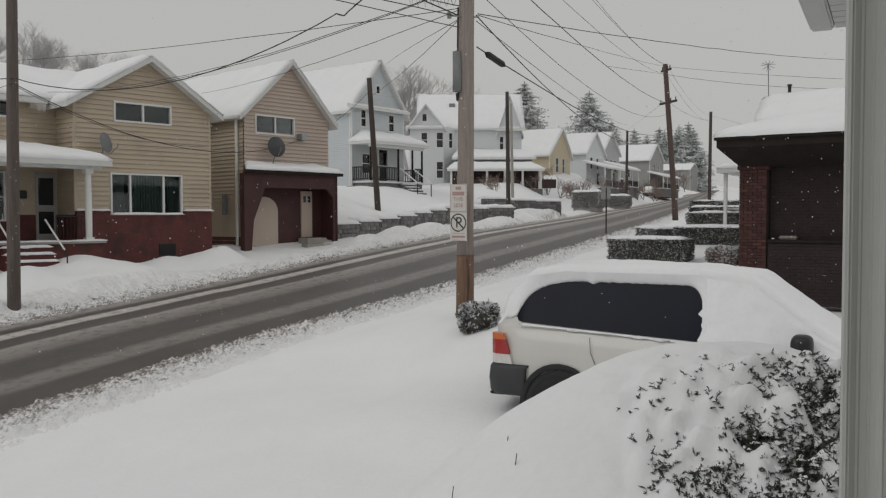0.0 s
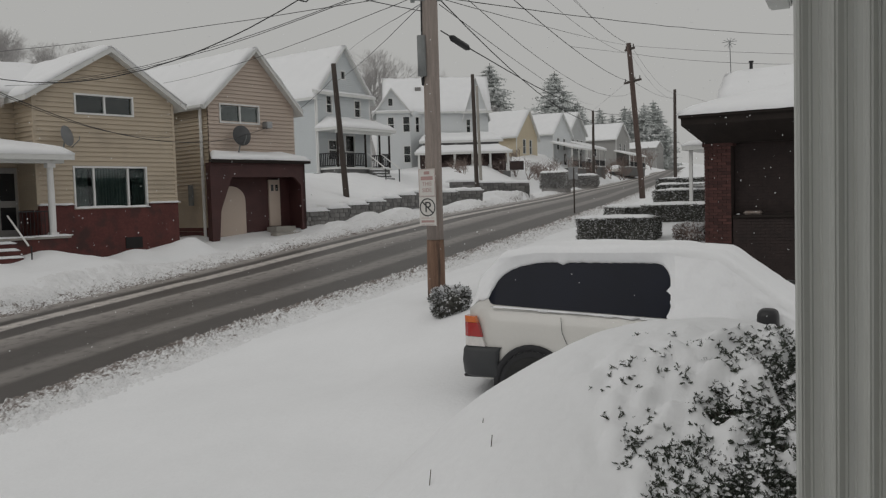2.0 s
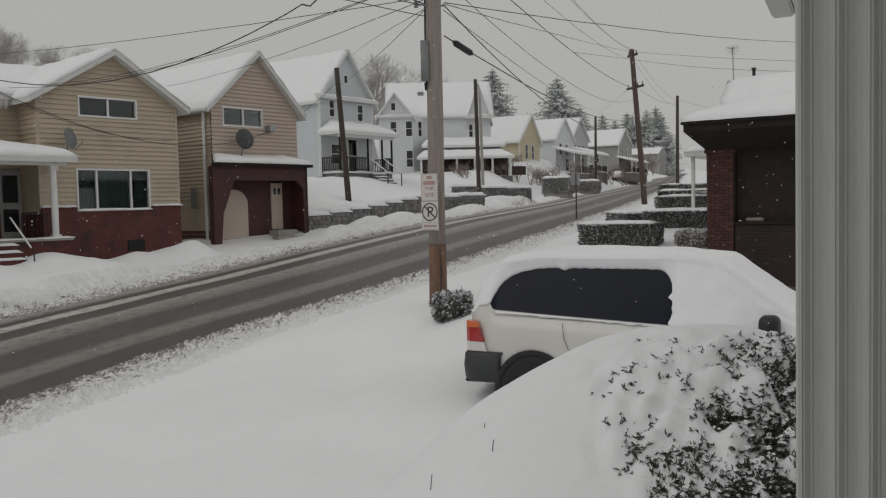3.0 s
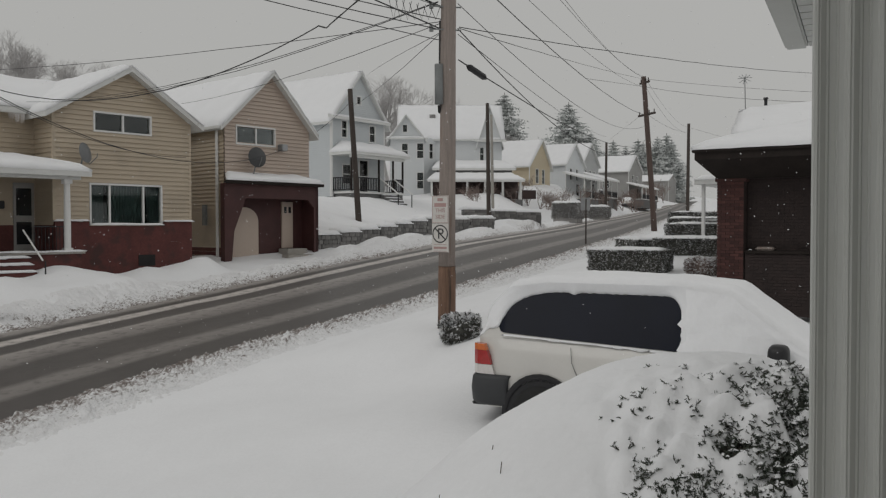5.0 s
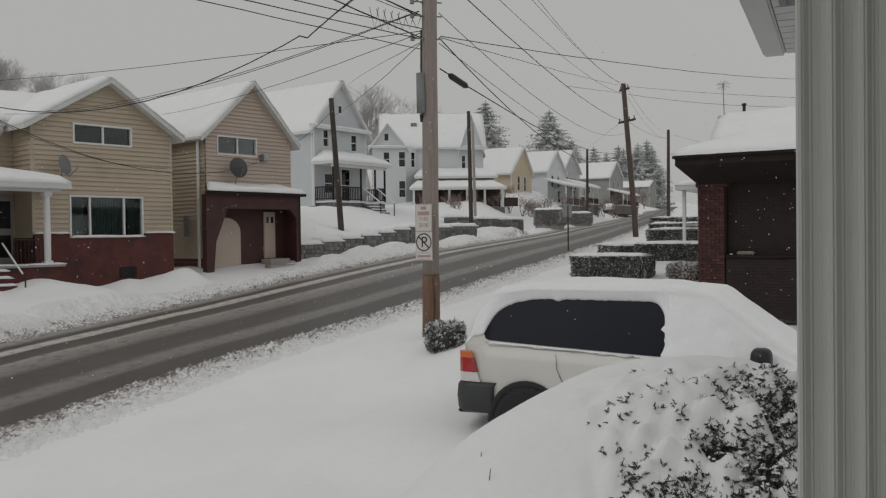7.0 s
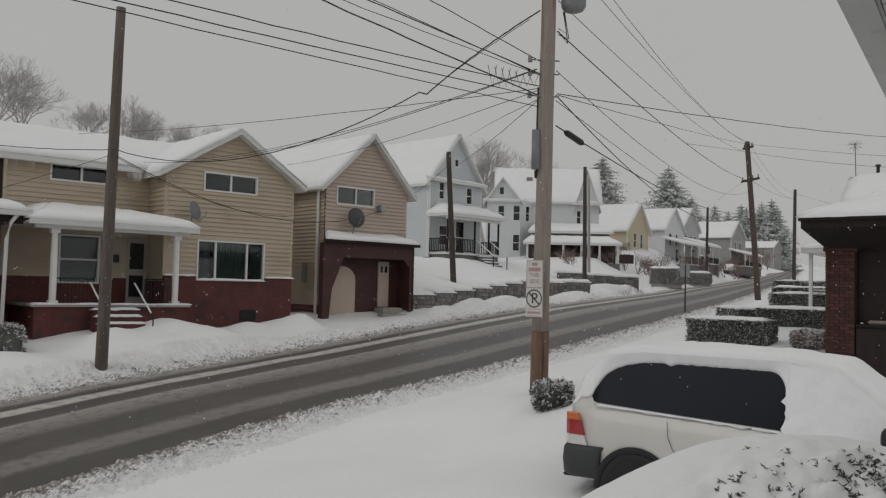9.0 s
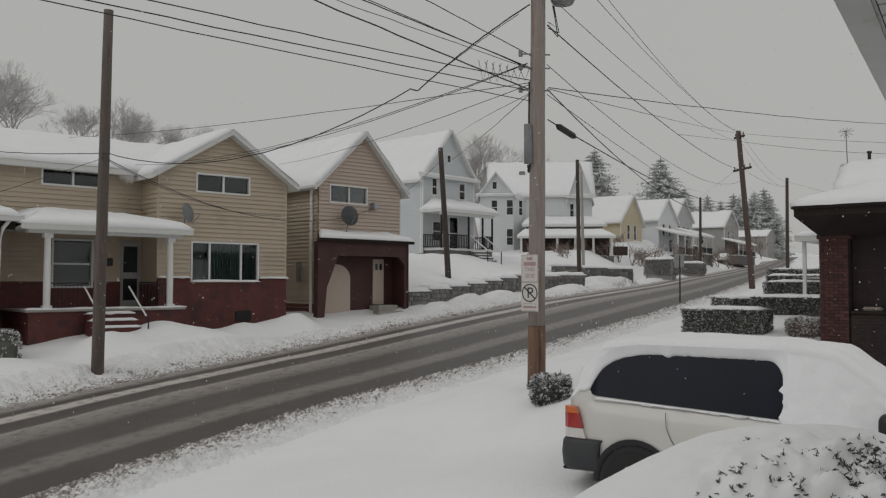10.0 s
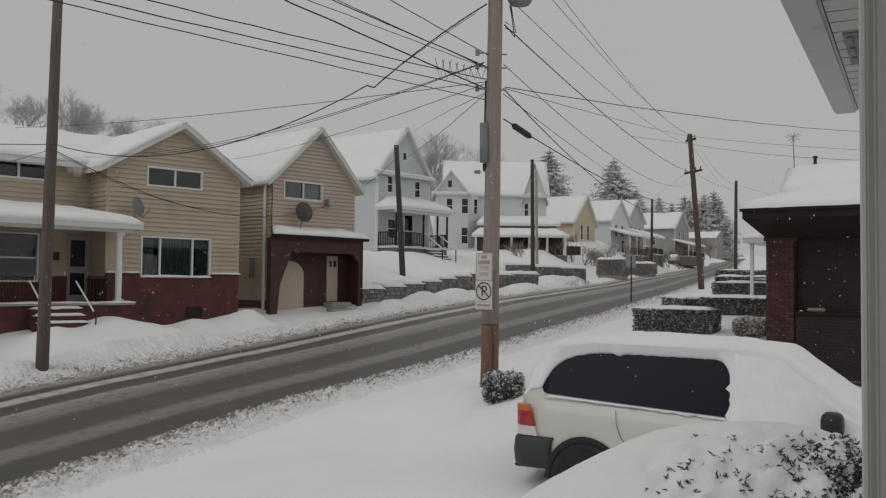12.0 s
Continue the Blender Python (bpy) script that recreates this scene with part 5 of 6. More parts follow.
    for s in (1, -1):
        skirt = bmesh.new()
        n_y, n_q = 90, 12
        vs = {}
        for i in range(n_y + 1):
            y = 0.0 + 2.38 * i / n_y
            b, t, h, r = car_section(y)
            low = max(glass_edges(y, s)[1], 0.02) if 0.24 <= y <= 2.28 else 0.30 + 0.05 * fuzz(y * 8, s)
            if y > 2.28:
                low = 0.05
            low += 0.016 * fuzz(y * 23, s, 3)
            for j in range(n_q + 1):
                q = low + (1.08 - low) * (j / n_q) ** 0.9
                off = 0.014 + 0.088 * (j / n_q) ** 0.6 * (0.2 + 0.8 * smooth_step(2.38, 2.15, y)) + 0.010 * fuzz(y * 6, q * 6, s)
                vs[i, j] = skirt.verts.new((s * (h * 0.97 + (r - h * 0.97) * min(q, 1.0) + off - 0.12 * max(0.0, q - 1.0)), y - (0.03 if i == 0 else 0), b + (t - b) * q * 0.97 + 0.02 * j / n_q))
            vs[i, -1] = skirt.verts.new((s * (h * 0.97 + (r - h * 0.97) * low), y, b + (t - b) * low * 0.97))
        for i in range(n_y):
            for j in range(-1, n_q):
                skirt.faces.new((vs[i, j], vs[i + 1, j], vs[i + 1, j + 1], vs[i, j + 1]))
        part("snow_skirt", skirt, SNOW, car, "snow hanging down to the window edge", True)
    for s in (1, -1):
        sb = bmesh.new()
        snow_sheet(sb, (s * 0.885 - 0.012, 0.34, 1.245), (s * 0.885 + 0.022, 0.34, 1.245), (s * 0.885 + 0.022, 2.3, 1.155), (s * 0.885 - 0.012, 2.3, 1.155), 0.008, 4, 60, s, 0.006, 0.015)
        part("sill_snow", sb, SNOW, car, "", True)
    return car


the_car = parked_car()


# ---- shrubs ----
def sprigs(bm, places, size, blades, rnd):
    """Tufts of flat needles, each at (point, direction)."""
    for p, d in places:
        d = d.normalized()
        for _ in range(blades):
            w = (d + Vector((rnd.gauss(0, 0.55), rnd.gauss(0, 0.55), rnd.gauss(0, 0.4)))).normalized()
            side = w.cross(Vector((rnd.gauss(0, 1), rnd.gauss(0, 1), rnd.gauss(0, 1)))).normalized() * size * rnd.uniform(0.10, 0.18)
            ln = w * size * rnd.uniform(0.6, 1.3)
            q = p + Vector((rnd.gauss(0, 0.25), rnd.gauss(0, 0.25), rnd.gauss(0, 0.2))) * size
            bm.face(q - side * 0.4, q + ln * 0.5 - side, q + ln, q + ln * 0.5 + side, q + side * 0.4)


def mound(x, y):
    """Height of the snow over the big foreground bush: a broad dome."""
    c, n = math.cos(-0.487), math.sin(-0.487)
    u, v = ((x - 4.253) * c + (y - 1.064) * n) / 1.447, (-(x - 4.253) * n + (y - 1.064) * c) / 1.485
    return 2.89 - 0.732 * (u * u + v * v) ** 0.873


def big_bush():
    rnd = random.Random(11)
    bush = thing("yew_bush", pose(0, 0, 0), "large dark yew bush loaded with lumpy snow", "bush")
    xs, ys = np.arange(1.9, 6.9, 0.026), np.arange(-1.3, 3.9, 0.026)

    def bare(x, y):
        """How thin the snow lies: 0 covered, 1 showing needles."""
        far = math.hypot(x, y) - 0.5 * smooth_step(0.9, 0.4, y)
        thin = smooth_step(1.85, 0.45, y + 0.35 * fuzz(x * 1.7, y * 1.7, 5) + 0.10 * fuzz(x * 6, y * 6, 9))
        ang = math.degrees(math.atan2(y, x)) + 1.5 * fuzz(x * 3, y * 3, 2)
        side = float(np.interp(math.hypot(x, y), (2.9, 3.2, 3.8), (17.5, 20.0, 22.0)))
        return thin * smooth_step(side + 2.0, side - 3.5, ang) * smooth_step(4.5, 3.75, far + 0.25 * fuzz(x * 2.5, y * 2.5, 8))

    def top(x, y):
        b = bare(x, y)
        return base(x, y) + 0.008 * fuzz(x * 9, y * 9, 3) + b * (0.12 * lumps(x, y) + 0.05 * fuzz(x * 15, y * 15, 2.0) + 0.012 * fuzz(x * 33, y * 33, 6.0))

    def lumps(x, y):
        return fuzz(x * 7.5 + 0.6 * fuzz(x * 5, y * 5, 4), y * 9.5, 1.0)

    def base(x, y):
        return mound(x, y) + 0.04 * fuzz(x * 2, y * 2, 0)

    bm = bmesh.new()
    rows = []
    for x in xs:
        rows.append([bm.verts.new((x, y, max(top(x, y), 0.3))) for y in ys])
    for a, b in zip(rows, rows[1:]):
        for j in range(len(ys) - 1):
            if max(a[j].co.z, b[j + 1].co.z) > 0.32:
                bm.faces.new((a[j], b[j], b[j + 1], a[j + 1]))
    part("snow_load", bm, SNOW, bush, "lumpy snow lying on the branches", True)
    core = bmesh.new()
    rows = []
    for x in np.arange(1.95, 5.6, 0.04):
        rows.append([core.verts.new((x, y, max(base(x, y) - 0.32 + 0.245 * smooth_step(0.15, 0.7, bare(x, y)) + 0.040 * smooth_step(1.3, 0.4, y) + 0.012 * fuzz(x * 25, y * 25, 6), 0.3))) for y in np.arange(-1.2, 2.3, 0.04)])
    for a, b in zip(rows, rows[1:]):
        for j in range(len(a) - 1):
            core.faces.new((a[j], b[j], b[j + 1], a[j + 1]))
    part("inner_foliage", core, NEEDLES, bush, "dark needles in the gaps of the snow")
    nb, tw, caps = Soup(), Soup(), Soup()
    made = 0
    while made < 6200:
        x, y = rnd.uniform(2.1, 5.6), rnd.uniform(-0.6, 2.1)
        if made % 5 < 2:
            x, y = rnd.uniform(2.1, 3.3), rnd.uniform(0.2, 1.1)
        b = bare(x, y)
        clump = 0.45 - 1.5 * lumps(x, y) + 0.5 * fuzz(x * 4.5, y * 4.5, 7.0)
        if mound(x, y) < 1.6 or rnd.random() > b * b * b * max(0.0, clump + 0.55 * smooth_step(1.2, 0.4, y)) * 1.1:
            continue
        made += 1
        lean = Vector((rnd.gauss(-0.25, 0.5), rnd.gauss(-0.05, 0.5), 0.42))
        for _ in range(rnd.choice((4, 5, 6))):
            x1, y1 = x + rnd.gauss(0, 0.017), y + rnd.gauss(0, 0.017)
            p = Vector((x1, y1, max(top(x1, y1), base(x1, y1) - 0.03) - 0.012))
            d = (lean + Vector((rnd.gauss(0, 0.6), rnd.gauss(0, 0.6), rnd.gauss(0, 0.2)))).normalized()
            ln = rnd.uniform(0.016, 0.038)
            u = d.orthogonal().normalized() * 0.0022
            v = d.cross(u)
            ring = (u, v * 0.87 - u * 0.5, v * -0.87 - u * 0.5)
            for i in range(3):
                tw.face(p - d * 0.02 + ring[i], p - d * 0.02 + ring[i - 1], p + d * ln + ring[i - 1] * 0.5, p + d * ln + ring[i] * 0.5)
            for k in range(10):
                q = p + d * ln * (k / 9)
                w = (d * 1.1 + Vector((rnd.gauss(0, 1), rnd.gauss(0, 1), rnd.gauss(0, 0.8))).normalized()).normalized()
                side = w.cross(d + Vector((0.01, 0.02, 0.3))).normalized() * 0.003
                e = q + w * rnd.uniform(0.010, 0.018)
                nb.face(q - side, e - side * 0.4, e + side * 0.4, q + side)
        if rnd.random() < 0.65:
            r = rnd.uniform(0.007, 0.017)
            c = p + d * ln * 0.6 + Vector((0, 0, 0.005))
            hub = [c + Vector((math.cos(a) * r * rnd.uniform(0.6, 1.5), math.sin(a) * r * rnd.uniform(0.6, 1.5), rnd.uniform(-0.3, 0.3) * r)) for a in (0.1, 1.3, 2.5, 3.8, 5.1)]
            up, low = c + Vector((0, 0, r * 0.7)), c - Vector((0, 0, r * 0.5))
            for i in range(5):
                caps.face(hub[i - 1], hub[i], up)
                caps.face(hub[i], hub[i - 1], low)
    soup_part("foliage", nb, NEEDLES, bush, "dark green needles poking through")
    soup_part("twig_wood", tw, TWIG, bush)
    soup_part("clotted_snow", caps, SNOW, bush, "clumps of snow caught on the twigs")
    for x, y in ((3.3, 1.75), (3.5, 1.9), (3.0, 1.9), (3.25, 2.05)):
        z = mound(x, y)
        part("stem", tube(bmesh.new(), [(x, y, z - 0.05), (x + 0.01, y - 0.01, z + rnd.uniform(0.03, 0.07))], [0.003, 0.002], 5), TWIG, bush, "thin stalk sticking out of the snow")


big_bush()


def clipped_hedge(name, label, m, lx, ly, lz, count, seed, leaf=0.05, snow=0.08, blades=7, leaf_mat=None):
    leaf_mat = leaf_mat or HEDGE
    """A boxy clipped hedge: dark core, leaf tufts on its faces, snow on top and in flecks."""
    rnd = random.Random(seed)
    h = thing(name, m, label, "hedge")
    core = box(bmesh.new(), -lx / 2 + 0.06, lx / 2 - 0.06, -ly / 2 + 0.06, ly / 2 - 0.06, -0.4, lz - 0.05, bevel=0.08)
    part("core", core, leaf_mat, h)
    leaves, flecks = [], []
    for _ in range(int(count * 1.5)):
        f = rnd.random()
        a, z = rnd.uniform(-0.5, 0.5), rnd.uniform(0.0, 1.0) * lz
        r = 0.06 * fuzz(a * 8, z * 4, seed)
        if f < 0.42:
            w = rnd.choice((-1, -1, 1))
            p, d = Vector((a * lx, w * (ly / 2 - r), z)), Vector((0, w, 0.2))
        elif f < 0.84:
            w = rnd.choice((-1, -1, -1, 1))
            p, d = Vector((w * (lx / 2 - r), a * ly, z)), Vector((w, 0, 0.2))
        else:
            p, d = Vector((a * lx, rnd.uniform(-0.5, 0.5) * ly, lz)), Vector((0, 0, 1))
        (leaves if rnd.random() < 0.60 else flecks).append((p, d + Vector((rnd.gauss(0, 0.4), rnd.gauss(0, 0.4), rnd.gauss(0, 0.4)))))
    lb, fb = Soup(), Soup()
    sprigs(lb, leaves, leaf, blades, rnd)
    sprigs(fb, flecks, leaf * 0.8, blades - 2, rnd)
    soup_part("foliage", lb, leaf_mat, h, "small dark leaves")
    soup_part("snow_dusting", fb, SNOW, h, "snow caught between the leaves")
    sb = bmesh.new()
    snow_sheet(sb, (-lx / 2, -ly / 2, lz), (lx / 2, -ly / 2, lz), (lx / 2, ly / 2, lz), (-lx / 2, ly / 2, lz), snow, 30, 14, seed, 0.03, 0.18)
    part("snow_cap", sb, SNOW, h, "rounded cap of snow", True)
    return h


clipped_hedge("hedge", "clipped hedge with a smooth cap of snow", pose(21.3, 7.3, 2.30, 0, 0, 2), 0.9, 1.95, 0.62, 3600, 3, 0.04)
clipped_hedge("hedge", "snowy clipped hedge along the neighbour's walk", pose(26.1, 6.9, 2.66, 0, 0, -6), 0.8, 2.3, 0.5, 3000, 5, 0.045)
clipped_hedge("hedge", "low snowy hedge running back from the walk", pose(27.6, 9.25, 2.74, 0, 0, 30), 3.6, 0.7, 0.36, 2600, 15, 0.045)
clipped_hedge("hedge", "tall snowy clipped hedge beside the porch", pose(32.4, 8.3, 3.0, 0, 0, -4), 0.9, 2.5, 0.62, 2600, 6, 0.05)
clipped_hedge("hedge", "far snowy clipped hedge up the walk", pose(40.0, 10.1, 3.42, 0, 0, -4), 0.9, 3.2, 0.5, 1600, 16, 0.07)
clipped_hedge("hedge", "far snowy clipped hedge up the walk", pose(48.0, 12.2, 3.85, 0, 0, -4), 0.9, 3.6, 0.5, 1400, 17, 0.08)
clipped_hedge("hedge", "rough snow-flecked hedge beside the far drive", pose(72.5, 30.7, 4.3, 0, 0, 10), 2.2, 2.4, 1.4, 2600, 8, 0.11, 0.2, leaf_mat=SHRUB_GREY)
clipped_hedge("hedge", "rough snow-flecked hedge beside the far drive", pose(88.0, 34.4, 4.6, 0, 0, 10), 2.2, 3.6, 1.1, 1800, 18, 0.12, 0.25, leaf_mat=SHRUB_GREY)


def round_shrub(m, rx, ry, rz, count, seed, label="small clipped shrub flecked with snow at the foot of the pole", leaf_mat=HEDGE, bare=0.6):
    rnd = random.Random(seed)
    h = thing("shrub", m, label, "shrub")
    def surface(d):
        """A rounded block, flatter on top."""
        q = Vector([math.copysign(abs(c) ** 0.62, c) for c in d])
        k = 0.92 + 0.16 * fuzz(d.x * 3, d.y * 3, d.z * 3 + seed)
        return Vector((q.x * rx * k, q.y * ry * k, rz + q.z * rz * k))
    core = bmesh.new()
    bmesh.ops.create_icosphere(core, subdivisions=3, radius=1.0)
    for v in core.verts:
        v.co = surface(v.co.normalized()) * 0.9
    part("core", core, leaf_mat, h)
    lb, fb = Soup(), Soup()
    leaves, flecks = [], []
    for _ in range(count):
        d = Vector((rnd.gauss(0, 1), rnd.gauss(0, 1), rnd.gauss(0.1, 1))).normalized()
        (leaves if rnd.random() < bare - 0.3 * d.z else flecks).append((surface(d), d))
    sprigs(lb, leaves, 0.055, 7, rnd)
    sprigs(fb, flecks, 0.05, 6, rnd)
    soup_part("foliage", lb, leaf_mat, h, "small dark leaves")
    soup_part("snow_dusting", fb, SNOW, h, "snow caught between the leaves")


round_shrub(pose(11.0, 6.42, 1.76, 0, 0, 30), 0.27, 0.30, 0.22, 1200, 9, bare=0.52)
round_shrub(pose(21.2, 5.4, 2.32), 0.42, 0.42, 0.22, 1300, 12, "low rusty shrub half buried in snow beside the brick pillar", SHRUB_RUST, 0.42)
round_shrub(pose(10.2, 22.0, 1.3), 0.5, 0.5, 0.55, 900, 13, "dark clipped shrub beside the porch steps")


# ---- brick house next door ----
def brick_house():
    h = thing("house", pose(20.1, 4.8, 0, 0, 0, 0), "dark brown brick house with deep snowy porch roof", "house")
    # The porch's shade is painted into the wall and its courses.
    part("porch_wall", boxes((0.30, 0.6, -6.0, -0.62, 3.0, 4.7)), BRICK_DARK, h, "brick wall with the porch shade put into its colour")
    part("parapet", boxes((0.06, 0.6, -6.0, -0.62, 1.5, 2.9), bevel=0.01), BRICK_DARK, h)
    part("parapet_cap", boxes((0.0, 0.36, -6.0, -0.62, 2.9, 2.98), bevel=0.015), DARK_WOOD, h)
    part("pillar_core", boxes((0.02, 0.60, -0.60, -0.02, 1.5, 4.62)), MORTAR, h, "brick corner pillar")
    rnd = random.Random(2)
    br, half = [mesh("brick", box(bmesh.new(), 0.004, ln - 0.004, 0.0, 0.06, 0.004, 0.068, bevel=0.005), BRICK) for ln in (0.2, 0.1)]
    for row in range(40):
        z = 1.75 + row * 0.072
        for k in range(4):
            if row % 2:
                o, piece = ((0.0, half), (0.1, br), (0.3, br), (0.5, half))[k]
            elif k < 3:
                o, piece = 0.2 * k, br
            else:
                continue
            for face in ("front", "side"):
                ob = new("brick", piece)
                ob.parent = h
                if face == "front":
                    ob.matrix_basis = pose(0.0, -o, z, 0, 0, -90) @ pose(0, rnd.uniform(-0.003, 0.003), 0)
                else:
                    ob.matrix_basis = pose(o, -0.06 + rnd.uniform(-0.003, 0.003), z)
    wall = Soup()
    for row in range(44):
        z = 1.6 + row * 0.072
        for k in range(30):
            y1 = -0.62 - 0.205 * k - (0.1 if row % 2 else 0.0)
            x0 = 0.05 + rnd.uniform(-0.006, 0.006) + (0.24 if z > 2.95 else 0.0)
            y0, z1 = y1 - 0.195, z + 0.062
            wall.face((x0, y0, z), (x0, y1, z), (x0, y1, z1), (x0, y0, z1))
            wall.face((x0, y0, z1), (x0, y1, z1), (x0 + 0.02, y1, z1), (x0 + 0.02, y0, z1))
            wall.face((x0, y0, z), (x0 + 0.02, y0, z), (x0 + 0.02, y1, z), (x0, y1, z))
    soup_part("brickwork", wall, BRICK_DARK, h, "brick courses coloured dark for the porch shade")
    part("pillar_cap", boxes((-0.04, 0.66, -0.66, 0.04, 4.56, 4.66), bevel=0.01), BRICK, h)
    # eaves and roof
    part("eave", boxes((-0.85, 6.0, -8.0, 0.3, 5.06, 5.2)), DARK_WOOD, h, "dark brown eave boards")
    sof = slab(bmesh.new(), ((-0.85, 0.3, 5.06), (-0.05, -0.02, 4.66), (-0.05, -8.0, 4.66), (-0.85, -8.0, 5.06)), 0.03)
    part("soffit", sof, DARK_WOOD, h, "dark sloping soffit")
    part("beam", boxes((-0.05, 0.12, -8.0, -0.62, 4.62, 5.06)), DARK_WOOD, h)
    roof = slab(bmesh.new(), ((-0.9, 0.35, 5.24), (-0.9, -8.0, 5.24), (3.0, -8.0, 6.2), (3.0, -2.4, 6.2)), 0.05)
    part("roof_slope", roof, DARK_WOOD, h)
    sb = bmesh.new()
    snow_sheet(sb, (-0.9, 0.35, 5.25), (-0.9, -8.0, 5.25), (3.0, -8.0, 6.2), (3.0, -2.4, 6.2), 0.2, 40, 14, 2.0, 0.02, 0.18)
    part("roof_snow", sb, SNOW, h, "deep smooth snow on the roof", True)
    roof2 = slab(bmesh.new(), ((-0.9, 0.35, 5.24), (3.0, -2.4, 6.2), (10.0, -2.4, 6.2), (10.0, 0.35, 5.24)), 0.05)
    part("roof_slope", roof2, DARK_WOOD, h)
    sb = bmesh.new()
    snow_sheet(sb, (-0.9, 0.35, 5.25), (10.0, 0.35, 5.25), (10.0, -2.4, 6.2), (3.0, -2.4, 6.2), 0.2, 40, 14, 4.0, 0.02, 0.18)
    part("roof_snow", sb, SNOW, h, "", True)
    part("planter", boxes((0.05, 0.3, -1.25, -0.85, 2.98, 3.06), bevel=0.03), POLE_WOOD, h, "stone planter on the parapet")


brick_house()


# ---- our own porch ----
def own_porch():
    """The fluted post and eave of the house the view is taken from."""
    post = thing("porch_post", pose(0.80, 0.108, 0), "white fluted porch corner post, slightly weathered", "post", "", "structure")
    prof = [(0.004, 0.0), (0.0, -0.004), (0.0, -0.007), (0.010, -0.013), (0.012, -0.022), (0.001, -0.030), (0.001, -0.036), (0.012, -0.042), (0.014, -0.050), (0.002, -0.058), (0.002, -0.064), (0.013, -0.069), (0.013, -0.076), (0.001, -0.082), (0.003, -0.086), (0.05, -0.089), (0.05, -0.103), (0.035, -0.104), (0.035, -0.30), (0.16, -0.30), (0.16, 0.0)]
    bm = bmesh.new()
    a = [bm.verts.new((x, y, 1.6)) for x, y in prof]
    b = [bm.verts.new((x, y, 4.7)) for x, y in prof]
    k = len(prof)
    for i in range(k):
        bm.faces.new((a[i], a[(i + 1) % k], b[(i + 1) % k], b[i]))
    bm.faces.new(a[::-1])
    bm.faces.new(b)
    bmesh.ops.recalc_face_normals(bm, faces=bm.faces)
    bmesh.ops.bevel(bm, geom=[e for e in bm.edges if abs(e.verts[0].co.z - e.verts[1].co.z) > 1], offset=0.002, segments=2, affect="EDGES")
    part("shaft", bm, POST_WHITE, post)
    eave = thing("own_eave", pose(5.5, 0.91, 4.6, 0, 0, 5.0), "white metal eave with slatted vented soffit", "eave", "", "structure")
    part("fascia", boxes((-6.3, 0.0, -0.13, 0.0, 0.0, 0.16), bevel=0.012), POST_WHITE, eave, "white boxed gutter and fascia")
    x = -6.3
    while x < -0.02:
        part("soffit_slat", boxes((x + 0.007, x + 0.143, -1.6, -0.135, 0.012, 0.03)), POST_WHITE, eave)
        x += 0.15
    part("soffit_back", boxes((-6.3, 0.0, -1.6, -0.135, 0.032, 0.06)), DARK_WOOD, eave)
    vent = boxes((-1.78, -1.22, -1.0, -0.17, 0.004, 0.011))
    for i in range(22):
        for j in range(3):
            box(vent, -1.74 + j * 0.18, -1.62 + j * 0.18, -0.98 + i * 0.037, -0.962 + i * 0.037, -0.004, 0.006)
    part("soffit_vent", vent, GREY_BOX, eave, "grey slotted soffit vent")
    part("roof_deck", boxes((-6.3, 0.05, -1.6, 0.02, 0.17, 0.3)), OLD_WHITE, eave)
    wall = thing("own_house_wall", pose(0, 0, 0), "white house wall behind the porch", "wall", "", "structure")
    part("wall", boxes((1.0, 5.0, -1.2, -1.0, 0.3, 4.6), (-3.0, -2.8, -3.0, 1.0, 0.3, 4.6), (-3.0, 1.0, -3.0, -2.8, 0.3, 4.6)), OLD_WHITE, wall)
    part("porch_floor", boxes((-2.8, 1.1, -2.8, 0.9, 1.7, 1.9)), CONCRETE, wall)


own_porch()


